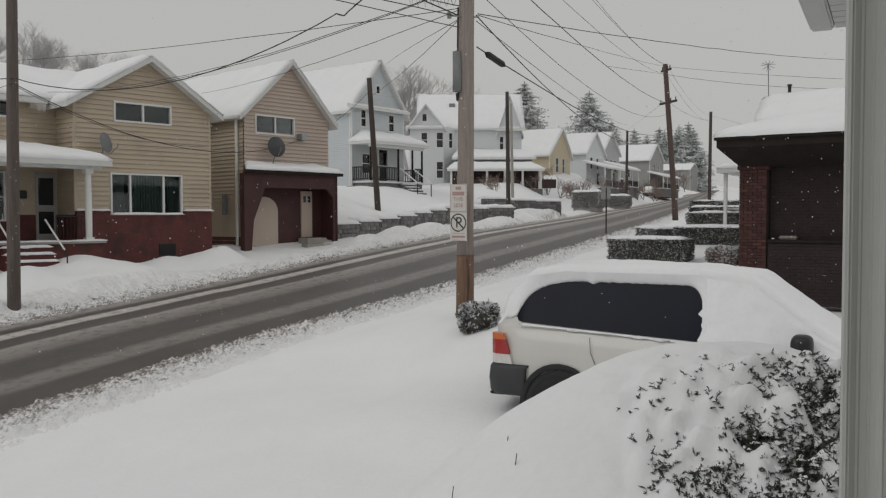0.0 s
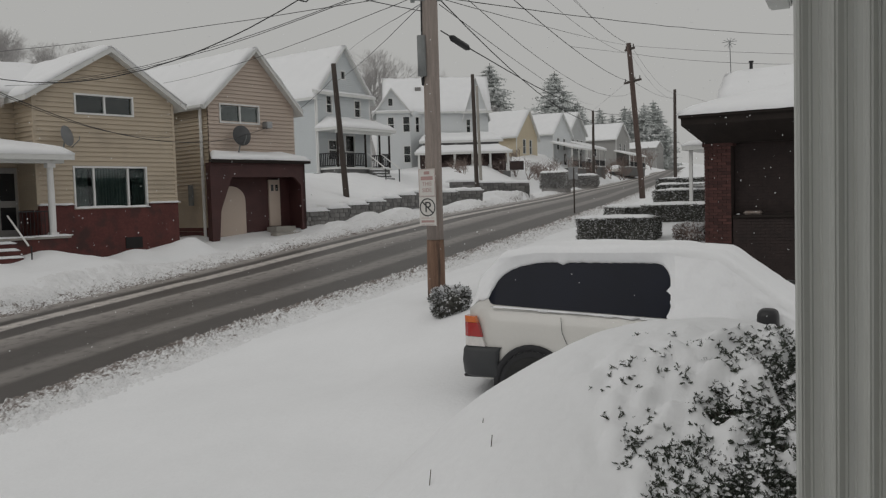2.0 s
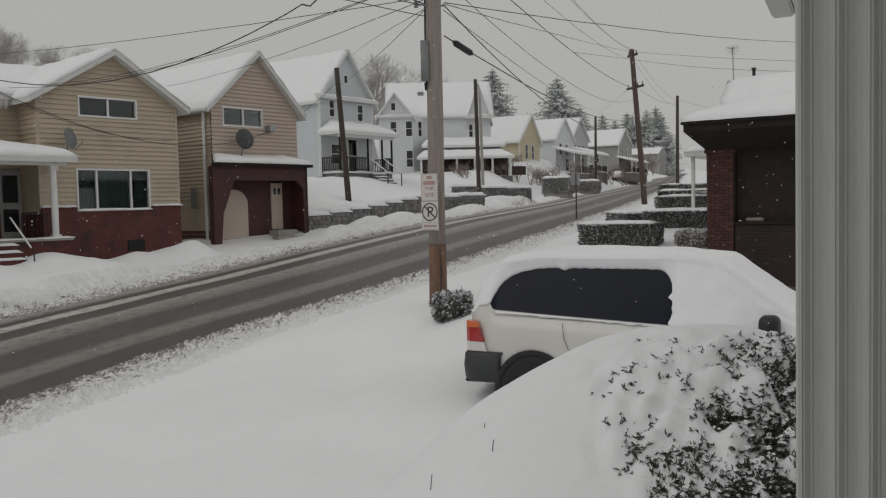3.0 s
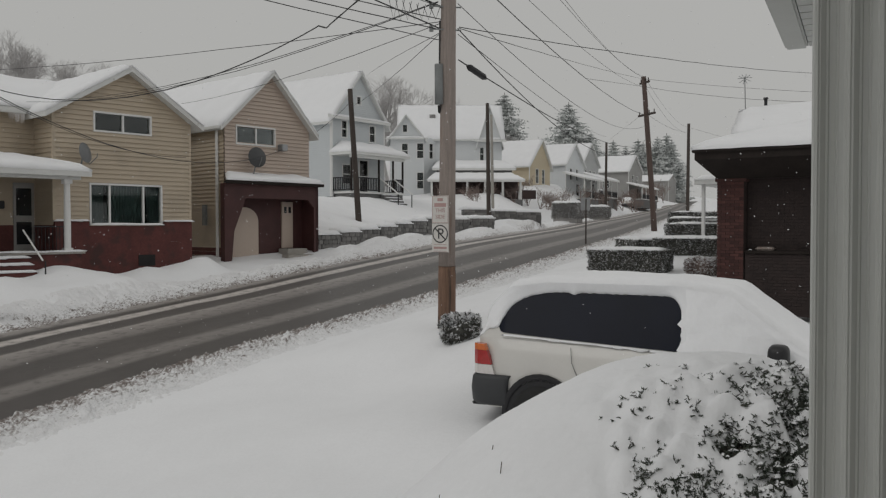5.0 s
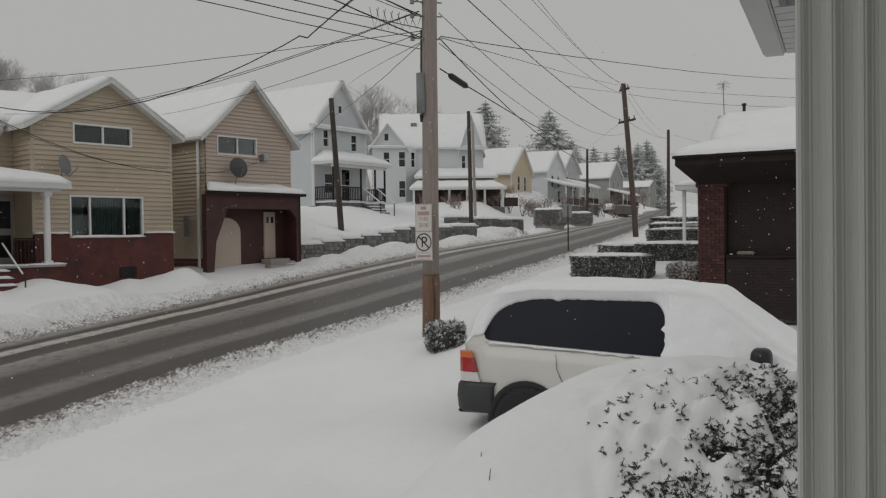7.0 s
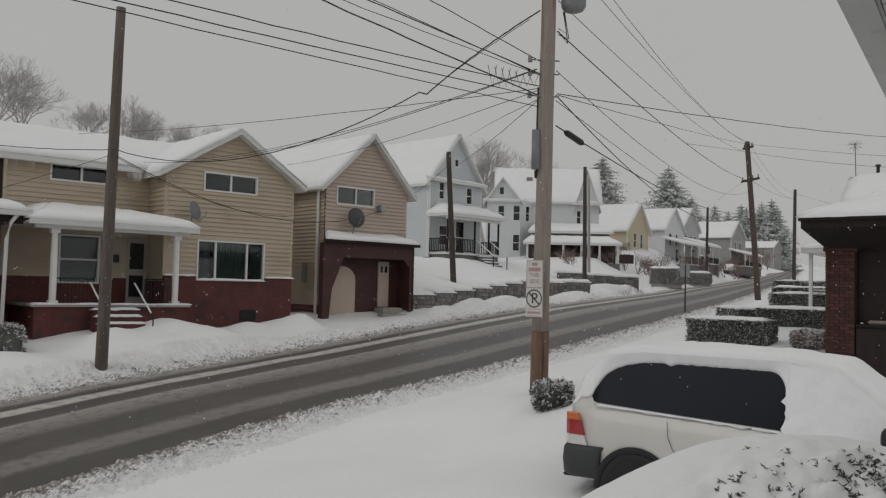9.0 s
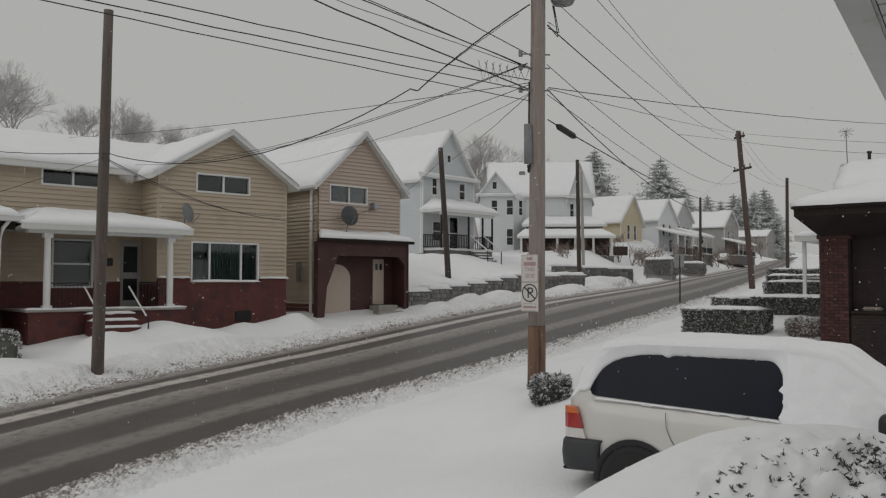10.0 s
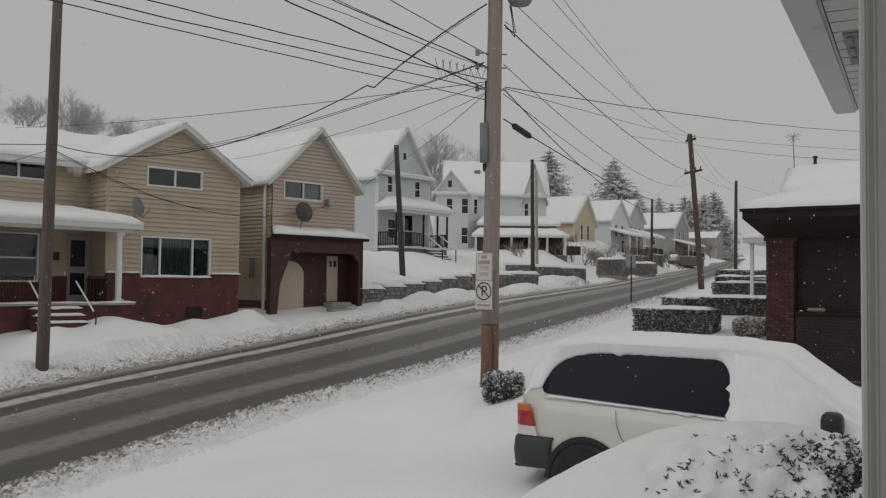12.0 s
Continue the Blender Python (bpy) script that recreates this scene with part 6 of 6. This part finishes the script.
# ---- overhead cables: start, end, sag, radius ----
CABLES = (
    ((11.47, 7.03, 7.21), (7.72, 9.45, 8.97), 0.0, 0.014),
    ((11.47, 7.04, 7.02), (4.12, 9.44, 8.28), 0.0, 0.016),
    ((11.48, 7.04, 7.0), (4.41, 9.44, 8.39), 0.0, 0.012),
    ((11.48, 7.04, 6.99), (4.54, 8.96, 7.78), -0.0, 0.01),
    ((11.49, 7.05, 6.66), (3.8, 8.95, 7.91), 0.01, 0.02),
    ((11.48, 7.04, 6.82), (-0.21, 8.96, 6.66), 0.09, 0.014),
    ((11.49, 7.05, 6.66), (-1.89, 8.95, 6.37), 0.07, 0.014),
    ((11.49, 7.05, 6.49), (-2.88, 8.95, 6.28), 0.07, 0.012),
    ((11.43, 7.03, 8.03), (11.93, 9.74, 7.1), -0.07, 0.022),
    ((11.93, 9.74, 7.1), (11.99, 9.98, 7.18), 0.0, 0.022),
    ((11.99, 9.98, 7.18), (11.09, 18.62, 6.66), 0.7, 0.02),
    ((11.33, 7.17, 7.88), (11.93, 9.56, 7.22), -0.03, 0.01),
    ((11.48, 7.05, 6.78), (17.84, 42.01, 10.42), 0.38, 0.012),
    ((11.44, 7.08, 7.09), (16.27, 23.65, 7.48), 0.33, 0.012),
    ((11.44, 7.08, 7.08), (15.61, 24.53, 7.39), 0.46, 0.012),
    ((11.47, 7.07, 6.75), (22.14, 25.0, 8.18), 0.17, 0.011),
    ((11.48, 7.06, 6.61), (40.64, 30.16, 12.42), -0.08, 0.011),
    ((11.48, 7.06, 6.6), (33.09, 25.41, 9.4), 0.12, 0.011),
    ((11.1, 18.62, 6.52), (33.05, 25.44, 9.63), 2.19, 0.02),
    ((11.1, 18.62, 6.48), (19.57, 21.91, 5.85), 0.35, 0.014),
    ((11.06, 18.66, 6.66), (11.37, 27.59, 7.69), 0.07, 0.02),
    ((11.05, 18.68, 6.55), (10.73, 25.25, 5.81), 0.0, 0.012),
    ((11.61, 6.81, 7.7), (50.06, 16.31, 10.31), 0.38, 0.02),
    ((11.65, 6.84, 6.68), (50.19, 16.24, 8.81), 1.45, 0.018),
    ((11.65, 6.84, 6.59), (68.26, 25.41, 11.14), 0.32, 0.012),
    ((11.67, 6.84, 6.19), (50.2, 16.25, 8.48), 0.58, 0.02),
    ((11.63, 6.83, 7.07), (50.16, 16.22, 9.64), 0.85, 0.012),
    ((11.6, 6.8, 8.2), (49.89, 16.4, 12.0), 0.42, 0.012),
    ((11.57, 6.78, 9.01), (49.99, 16.26, 12.47), 0.44, 0.012),
    ((11.57, 6.76, 9.38), (50.11, 16.1, 12.51), 0.72, 0.012),
    ((11.66, 6.82, 6.7), (33.97, 4.47, 9.18), 0.13, 0.014),
    ((11.66, 6.82, 6.68), (49.95, 16.32, 12.44), 0.07, 0.012),
    ((49.95, 16.32, 12.44), (43.09, 5.69, 9.82), 0.07, 0.014),
    ((29.6, 11.86, 9.02), (50.0, 16.27, 11.97), 0.0, 0.014),
    ((50.0, 16.27, 11.97), (43.1, 5.7, 9.36), 0.17, 0.016),
    ((50.11, 16.11, 12.31), (82.94, 22.53, 13.19), 0.57, 0.012),
    ((50.13, 16.12, 11.81), (82.96, 22.54, 12.66), 0.67, 0.012),
    ((50.22, 16.1, 10.31), (82.99, 22.5, 12.77), 0.31, 0.016),
    ((50.35, 16.03, 8.81), (83.08, 22.57, 9.84), 0.93, 0.016),
    ((82.97, 22.49, 13.19), (48.22, 10.61, 8.29), 0.0, 0.012),
    ((50.0, 16.39, 10.31), (94.34, 35.14, 13.44), 0.0, 0.012),
)


def cable(a, b, sag, r):
    """A hanging black cable."""
    a, b = Vector(a), Vector(b)
    pts = []
    for i in range(25):
        k = i / 24
        p = a.lerp(b, k)
        pts.append(p - Vector((0, 0, 4 * sag * k * (1 - k))) + Vector((0.006 * fuzz(k * 31, a.z), 0.006 * fuzz(a.y, k * 31), 0.012 * fuzz(k * 23, b.z))))
    single("overhead_cable", tube(bmesh.new(), pts, r * 0.54, 5), CABLE, "black overhead cable sagging between the poles", "cable", group="overhead cables")


for row in CABLES:
    cable(*row)


# ---- fittings on the poles ----
def text_mesh(body, size, depth=0.002):
    data = bpy.data.curves.new("text", "FONT")
    data.body, data.size, data.extrude, data.align_x, data.align_y = body, size, depth, "CENTER", "CENTER"
    ob = bpy.data.objects.new("text", data)
    scene.collection.objects.link(ob)
    bpy.context.view_layer.update()
    m = bpy.data.meshes.new_from_object(ob.evaluated_get(bpy.context.evaluated_depsgraph_get()))
    bpy.data.objects.remove(ob)
    return m


def parking_signs():
    """Two sheets on the near pole: a worded one over a crossed-out letter in a ring."""
    s = thing("parking_sign", pose(11.44, 7.045, 3.12, 0, 0, -90), "faded white no-parking signs with red words and black ring", "road sign")
    plate = part("upper_plate", boxes((-0.155, 0.155, -0.004, 0.0, 0.46, 0.90), bevel=0.0015), SIGN_WHITE, s, "faded worded plate")
    for word, z in (("THIS", 0.66), ("SIDE", 0.56)):
        m = text_mesh(word, 0.09)
        m.materials.append(SIGN_RED)
        ob = new("lettering", m)
        ob.parent = plate
        ob.matrix_basis = pose(0, -0.006, z, 90, 0, 0)
    for x0, x1, z0, z1 in ((-0.11, 0.11, 0.72, 0.78), (-0.05, 0.05, 0.81, 0.86), (-0.147, 0.147, 0.888, 0.894), (-0.147, 0.147, 0.466, 0.472), (-0.147, -0.141, 0.472, 0.888), (0.141, 0.147, 0.472, 0.888)):
        part("print_bar", boxes((x0, x1, -0.0065, -0.0045, z0, z1)), SIGN_RED, plate)
    low = part("lower_plate", boxes((-0.155, 0.155, -0.004, 0.0, 0.0, 0.455), bevel=0.0015), SIGN_WHITE, s, "plate with a crossed-out letter")
    ring = bmesh.new()
    k = 40
    for i in range(k):
        a0, a1 = i * math.tau / k, (i + 1) * math.tau / k
        ring.faces.new([ring.verts.new((r * math.cos(a), -0.0065, 0.29 + r * math.sin(a))) for r, a in ((0.125, a0), (0.145, a0), (0.145, a1), (0.125, a1))])
    part("ring", ring, SIGN_BLACK, low)
    slash = box(bmesh.new(), -0.13, 0.13, -0.0075, -0.0055, -0.011, 0.011, pose(0, 0, 0.29) @ pose(0, 0, 0, 0, 43, 0))
    part("slash", slash, SIGN_BLACK, low)
    m = text_mesh("P", 0.24)
    m.materials.append(SIGN_BLACK)
    ob = new("lettering", m)
    ob.parent = low
    ob.matrix_basis = pose(0.005, -0.006, 0.285, 90, 0, 0)
    for z0, z1 in ((0.118, 0.124), (0.01, 0.016), (0.05, 0.085)):
        part("print_bar", boxes((-0.12, 0.12, -0.0065, -0.0045, z0, z1)), SIGN_RED, low)


parking_signs()
single("cable_box", tube(bmesh.new(), [(11.43, 7.06, 5.47), (11.43, 7.06, 6.10)], 0.07, 12), GREY_BOX, "grey cylindrical splice box strapped to the pole", "junction box", smooth=True)
conduit = tube(bmesh.new(), [(11.50, 7.07, 6.8), (11.50, 7.08, 6.2), (11.51, 7.08, 5.5), (11.49, 7.09, 5.35), (11.45, 7.07, 5.45)], 0.025, 8)
part("conduit", conduit, CABLE, near_pole, "black cable clipped down the shaft").matrix_parent_inverse = near_pole.matrix_world.inverted()
for z, a in ((6.64, 0), (7.0, 2), (7.22, 1)):
    b = tube(bmesh.new(), [(11.46 - 0.14, 7.1, z), (11.46 + 0.18, 6.78, z)], 0.012, 6)
    tube(b, [(11.30, 7.12, z - 0.04), (11.30, 7.12, z + 0.05)], 0.035, 8)
    part("bracket", b, GREY_BOX, near_pole, "bolt and insulator").matrix_parent_inverse = near_pole.matrix_world.inverted()
single("transformer", tube(bmesh.new(), [(11.78, 6.62, 8.05), (11.78, 6.62, 8.12), (11.78, 6.62, 8.9), (11.78, 6.62, 8.98)], [0.16, 0.2, 0.2, 0.14], 20), GREY_BOX, "grey pole-mounted transformer can", "transformer", smooth=True)
for k, (dx, dz) in enumerate(((0.05, 0.35), (0.12, 0.5), (0.18, 0.42))):
    loop = [(11.66 + 0.02 * k, 6.74, 8.02), (11.68 + dx * 0.6, 6.70, 8.02 - dz), (11.62, 6.80, 7.75 - 0.05 * k)]
    part("lead", tube(bmesh.new(), loop, 0.009, 5), CABLE, near_pole, "looped transformer lead").matrix_parent_inverse = near_pole.matrix_world.inverted()
for k in range(7):
    y = 7.02 + 0.10 * k
    loop = [(11.42 - 0.05 * k, y + 0.02, 6.98 + 0.03 * k), (11.38 - 0.05 * k, y + 0.07, 6.80 + 0.05 * fuzz(k, 2.0)), (11.36 - 0.05 * k, y + 0.15, 6.99 + 0.03 * k)]
    part("drip_loop", tube(bmesh.new(), loop, 0.006, 4), CABLE, near_pole, "loose drip loop of service wire").matrix_parent_inverse = near_pole.matrix_world.inverted()
single("splice_case", tube(bmesh.new(), [(12.20, 6.985, 6.195), (12.28, 6.978, 6.175), (12.68, 6.937, 6.078), (12.76, 6.93, 6.058)], [0.02, 0.055, 0.055, 0.02], 12), BLACK, "black cable splice case on the wire", "splice case", smooth=True)
for z, y0, y1 in ((10.3, -0.9, 0.9), (12.2, -0.5, 0.5)):
    arm = boxes((-0.06, 0.06, y0, y1, z - 3.45, z - 3.33), bevel=0.01)
    for y in np.linspace(y0 + 0.1, y1 - 0.1, 4):
        tube(arm, [(0, y, z - 3.33), (0, y, z - 3.15)], 0.03, 6)
    ob = part("crossarm", arm, POLE_DARK, far_pole, "dark crossarm with insulators")
    ob.matrix_basis = pose(-0.09 * (z - 3.4), 0.045 * (z - 3.4), 0, 0, 0, -40)


# ---- things on the houses ----
def dish(m, label, size=0.36, mat=None):
    """A satellite dish on a bent arm."""
    d = thing("satellite_dish", m, label, "satellite dish", "satellite dishes")
    bm = bmesh.new()
    rings = []
    for i in range(7):
        r = size * i / 6
        rings.append([bm.verts.new((r * math.cos(a), -0.11 + 0.8 * r * r, r * 1.12 * math.sin(a))) for a in np.linspace(0, math.tau, 25)[:-1]])
    for a, b in zip(rings, rings[1:]):
        for i in range(24):
            bm.faces.new((a[i], a[(i + 1) % 24], b[(i + 1) % 24], b[i]))
    part("reflector", bm, mat or DISH_GREY, d, "dull grey oval reflector", True)
    part("mast", tube(bmesh.new(), [(0, 0, 0), (0, 0.1, -0.15), (-0.12, 0.22, -0.62)], 0.025, 8), GREY_BOX, d)
    part("feed_arm", tube(bmesh.new(), [(0, -0.1, -0.38), (0, -0.42, -0.22), (0, -0.45, -0.12)], 0.014, 6), GREY_BOX, d)
    return d


dish(pose(16.55, 23.05, 5.82, -12, 0, 18), "light grey satellite dish on the porch roof edge", 0.29, DISH_LIGHT)
dish(pose(24.15, 23.1, 6.22, -12, 0, -25), "dark satellite dish on the oxblood porch roof")

# upper roof of the brick house, aerial and flue
UP = thing("upper_roof", pose(25.6, 5.56, 0), "snow-covered upper roof of the brick house", "roof", "", "structure")
part("eave", boxes((-0.1, 8.0, -9.0, 0.05, 6.05, 6.2)), DARK_WOOD, UP)
part("wall", boxes((0.4, 7.5, -9.0, -0.4, 1.5, 6.05)), BRICK_DARK, UP)
sheet = bmesh.new()
snow_sheet(sheet, (-0.15, 0.1, 6.21), (-0.15, -9.0, 6.21), (2.3, -9.0, 7.25), (2.3, 0.4, 7.2), 0.18, 30, 10, 6.0, 0.02, 0.15)
part("roof_snow", sheet, SNOW, UP, "", True)
sheet = bmesh.new()
snow_sheet(sheet, (2.3, 0.4, 7.2), (2.3, -9.0, 7.25), (8.0, -9.0, 6.2), (8.0, 0.1, 6.2), 0.18, 30, 10, 8.0, 0.02, 0.15)
part("roof_snow", sheet, SNOW, UP, "", True)
aerial = thing("roof_aerial", pose(27.66, 5.75, 7.2), "thin television aerial on the snowy roof", "aerial")
part("mast", tube(bmesh.new(), [(0, 0, 0), (-0.03, 0.02, 1.02)], 0.014, 6), GREY_BOX, aerial)
for k in range(5):
    part("element", tube(bmesh.new(), [(-0.03, 0.02 - 0.22 * math.cos(k * 0.6), 0.98 - 0.2 * math.sin(k * 0.6)), (-0.03, 0.02 + 0.22 * math.cos(k * 0.6), 0.98 + 0.12 * math.sin(k * 0.6))], 0.008, 5), GREY_BOX, aerial)
flue = thing("roof_flue", pose(27.7, 5.15, 7.22), "short black flue pipe on the snowy roof", "flue pipe")
part("pipe", tube(bmesh.new(), [(0, 0, 0), (0, 0, 0.26)], 0.05, 10), BLACK, flue)
part("cap", tube(bmesh.new(), [(0, 0, 0.26), (0, 0, 0.31)], [0.08, 0.07], 10), BLACK, flue)

# ---- roadside sign and neighbour's porch ----
post = thing("signpost", pose(34.69, 13.86, 2.6), "small grey sign seen from behind on a dark post", "road sign")
part("post", tube(bmesh.new(), [(0, 0, -0.2), (-0.05, -0.03, 2.15)], 0.035, 8), POLE_DARK, post)
part("plate", boxes((-0.06, -0.05, -0.22, 0.22, 1.65, 2.2), bevel=0.004), METAL, post, "grey back of the sign plate")
nb = thing("porch", pose(31.1, 7.35, 2.75, 0, 0, 0), "white-posted neighbouring porch under snow", "porch")
for y in (0.0, 0.55):
    for x in (0.0, 2.4):
        part("porch_post", boxes((x - 0.06, x + 0.06, y - 0.06, y + 0.06, -0.4, 2.3), bevel=0.01), WHITE, nb)
for x0, x1, z in ((0.0, 2.4, 1.0), (0.0, 2.4, 0.35)):
    part("porch_rail", boxes((x0, x1, 0.52, 0.58, z, z + 0.07)), WHITE, nb)
part("porch_roof", boxes((-0.3, 3.0, -2.0, 0.8, 2.3, 2.45)), OLD_WHITE, nb)
sheet = bmesh.new()
snow_sheet(sheet, (-0.3, 0.8, 2.455), (-0.3, -2.0, 2.455), (3.0, -2.0, 2.455), (3.0, 0.8, 2.455), 0.2, 14, 14, 1.0, 0.02, 0.15)
part("roof_snow", sheet, SNOW, nb, "", True)


# ---- trees ----
def bare_tree(height, seed, mat, depth=7):
    """A leafless tree: trunk, limbs and fine twigs."""
    rnd = random.Random(seed)
    t = thing("bare_tree", pose(0, 0, -200), "leafless tree, its colour paled by haze, against the grey sky", "tree", "bare trees")
    trunk, twigs = bmesh.new(), bmesh.new()

    def grow(p, d, ln, r, k):
        q = p + d * ln
        mid = p + d * ln * 0.5 + Vector((rnd.gauss(0, 1), rnd.gauss(0, 1), 0)) * ln * 0.04
        tube(trunk if k > 3 else twigs, [p, mid, q], [r, r * 0.85, r * 0.68], 5 if k > 3 else 3, False)
        if k == 0:
            return
        for i in range(3 if k < depth else 5):
            e = (d + Vector((rnd.gauss(0, 0.48), rnd.gauss(0, 0.48), rnd.gauss(0.16, 0.28)))).normalized()
            grow(q if i else p + d * ln * rnd.uniform(0.6, 1.0), e, ln * rnd.uniform(0.62, 0.85), r * 0.62, k - 1)

    grow(Vector((0, 0, -0.5)), Vector((0, 0, 1)), height * 0.24, height * 0.015, depth)
    part("trunk", trunk, mat, t)
    tagged(part("crown", twigs, mat, t), kind="stuff")
    return t


def fir(height, seed):
    """A conifer: trunk and whorls of drooping boughs with snow patches, coloured for haze."""
    rnd = random.Random(seed)
    t = thing("fir_tree", pose(0, 0, -200), "tall fir tree, its colour paled by haze, in the falling snow", "tree", "fir trees")
    part("trunk", tube(bmesh.new(), [(0, 0, -1), (0, 0, height)], [height * 0.02, 0.03], 8), POLE_DARK, t)
    bm = Soup()
    levels = int(height * 2.6)
    for i in range(levels):
        z = height * (0.08 + 0.92 * i / levels)
        reach = height * (0.40 if height < 12 else 0.50) * (1 - i / levels) ** 0.75 * rnd.uniform(0.8, 1.15) + 0.15
        for _ in range(15):
            a = rnd.uniform(0, math.tau)
            ln = reach * rnd.uniform(0.65, 1.1)
            d = Vector((math.cos(a), math.sin(a), -0.28))
            for k in range(7):
                f = (k + 1) / 7
                p = Vector((0, 0, z)) + d * ln * f + Vector((0, 0, 0.12 * ln * f * f))
                w = ln * 0.30 * (1.15 - f) + 0.12
                for _ in range(2):
                    e = Vector((rnd.gauss(0, 1), rnd.gauss(0, 1), rnd.gauss(-0.2, 0.5))).normalized()
                    g = e.cross(Vector((rnd.gauss(0, 1), rnd.gauss(0, 1), rnd.gauss(0, 1)))).normalized()
                    bm.face(p - g * w * 0.3, p + e * w, p + g * w * 0.3)
    soup_part("crown", bm, FIR, t, "dense boughs with haze in their colour")
    return t


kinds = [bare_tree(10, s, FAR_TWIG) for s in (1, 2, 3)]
rnd = random.Random(5)
for i, (x, y, z, k) in enumerate((
    (31, 70, 8, 1.0), (38, 68, 8, 0.75), (42, 68, 8, 0.85), (45, 69, 8, 0.75), (48, 68, 8, 0.8), (52, 70, 8, 0.75), (57, 69, 8, 0.7), (28, 72, 8, 0.8), (64, 68, 8, 0.65),
    (35, 73, 8, 0.75), (84, 59.5, 9, 1.75), (92, 59, 9, 1.25), (97, 58, 9, 1.3), (101, 57, 9, 1.2), (88, 60, 9, 1.3), (106, 58, 9, 1.0), (81, 61, 9, 1.2), (94, 58.5, 9, 1.4))):
    ob = copy_thing(kinds[i % 3], pose(x, y, land(x, y) - 0.4, 0, 0, 67 * i))
    ob.scale = (k, k, k)
scrub = bare_tree(3.2, 9, SHRUB_RUST, 5)
for i, (x, n) in enumerate(((70, 26), (74, 27), (78, 26.5), (82, 27), (86, 27.5), (66, 28), (90, 27), (76, 28.5), (98, 27), (106, 28), (84, 29))):
    px, py = on_road(x, n)
    ob = tagged(copy_thing(scrub, pose(px, py, land(px, py) - 0.8, 0, 0, 50 * i)), "rusty brown bare shrub dusted with snow", "shrub", "roadside shrubs")
    ob.name = "bare_shrub"
for i, (x, y, k) in enumerate(((73.3, 36.6, 1.1), (74.8, 36.5, 1.3), (76.5, 36.7, 1.2), (79.8, 36.9, 1.35), (82, 37.1, 1.2), (84, 37.2, 1.4), (87, 37.6, 1.3), (93, 39.5, 1.3), (99, 40.0, 1.2), (112, 42.5, 1.5), (124, 44.5, 1.5), (131, 46.0, 1.6), (140, 47.5, 1.6), (146, 49.0, 1.7), (170, 56.5, 1.9), (178, 58.0, 2.0), (150, 50.5, 2.4), (156, 52.0, 2.6), (163, 53.5, 2.4), (186, 60.0, 2.8), (215, 68.0, 3.2), (240, 74.0, 3.4), (262, 79.0, 3.4), (108, 41.5, 1.6), (101, 41.0, 1.5))):
    ob = tagged(copy_thing(scrub, pose(x, y, land(x, y) - 0.5, 0, 0, 71 * i)), "rusty brown bare shrub dusted with snow", "shrub", "roadside shrubs")
    ob.name = "bare_shrub"
    ob.scale = (k, k, k)
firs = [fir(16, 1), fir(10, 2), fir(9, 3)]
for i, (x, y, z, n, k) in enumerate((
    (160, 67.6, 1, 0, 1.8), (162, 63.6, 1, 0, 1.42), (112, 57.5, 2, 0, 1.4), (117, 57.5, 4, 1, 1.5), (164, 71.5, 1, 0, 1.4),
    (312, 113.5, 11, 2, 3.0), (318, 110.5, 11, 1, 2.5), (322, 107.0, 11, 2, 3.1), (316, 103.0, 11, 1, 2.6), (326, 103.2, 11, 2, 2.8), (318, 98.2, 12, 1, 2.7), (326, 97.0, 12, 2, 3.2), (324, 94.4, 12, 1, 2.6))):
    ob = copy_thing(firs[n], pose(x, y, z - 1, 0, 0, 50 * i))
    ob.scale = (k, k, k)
for t in kinds + firs + [scrub]:
    for c in t.children:
        bpy.data.objects.remove(c)
    bpy.data.objects.remove(t)

# ---- parked cars far up the road ----
for x, n, turn, label in ((118, 21.6, -76, "snow-covered car parked at the far roadside"), (150, 20.6, -76, "snow-covered car parked at the far roadside"), (166, 20.8, -76, "snow-covered car parked far up the road")):
    px, py = on_road(x, n)
    tagged(copy_thing(the_car, pose(px, py, land(px, py) - 0.05, 0, 0, turn)), label, group="far parked cars")

# ---- snow in the air ----
flakes = bmesh.new()
rnd = random.Random(8)
for _ in range(2600):
    d = 4.5 + 21 * rnd.random() ** 1.3
    a = radians(rnd.uniform(-2, 72))
    p = Vector((d * math.cos(a), d * math.sin(a), 3.5 + d * rnd.uniform(-0.16, 0.40)))
    if p.z < land(p.x, p.y) + 0.1 or (p.x < 6.5 and p.y < 3 and p.z < 3.0):
        continue
    r = rnd.uniform(0.0025, 0.0055) * min(1.5, 0.6 + d / 16)
    vs = [flakes.verts.new(p + Vector(v) * r * rnd.uniform(0.6, 1.3)) for v in ((1, 0, 0), (-1, 0, 0), (0, 1, 0), (0, -1, 0), (0, 0, 1), (0, 0, -1))]
    for i, j, k in ((0, 2, 4), (2, 1, 4), (1, 3, 4), (3, 0, 4), (2, 0, 5), (1, 2, 5), (3, 1, 5), (0, 3, 5)):
        flakes.faces.new((vs[i], vs[j], vs[k]))
single("falling_snow", flakes, SNOW, "loose white snowflakes drifting down", "snowflakes", kind="stuff")
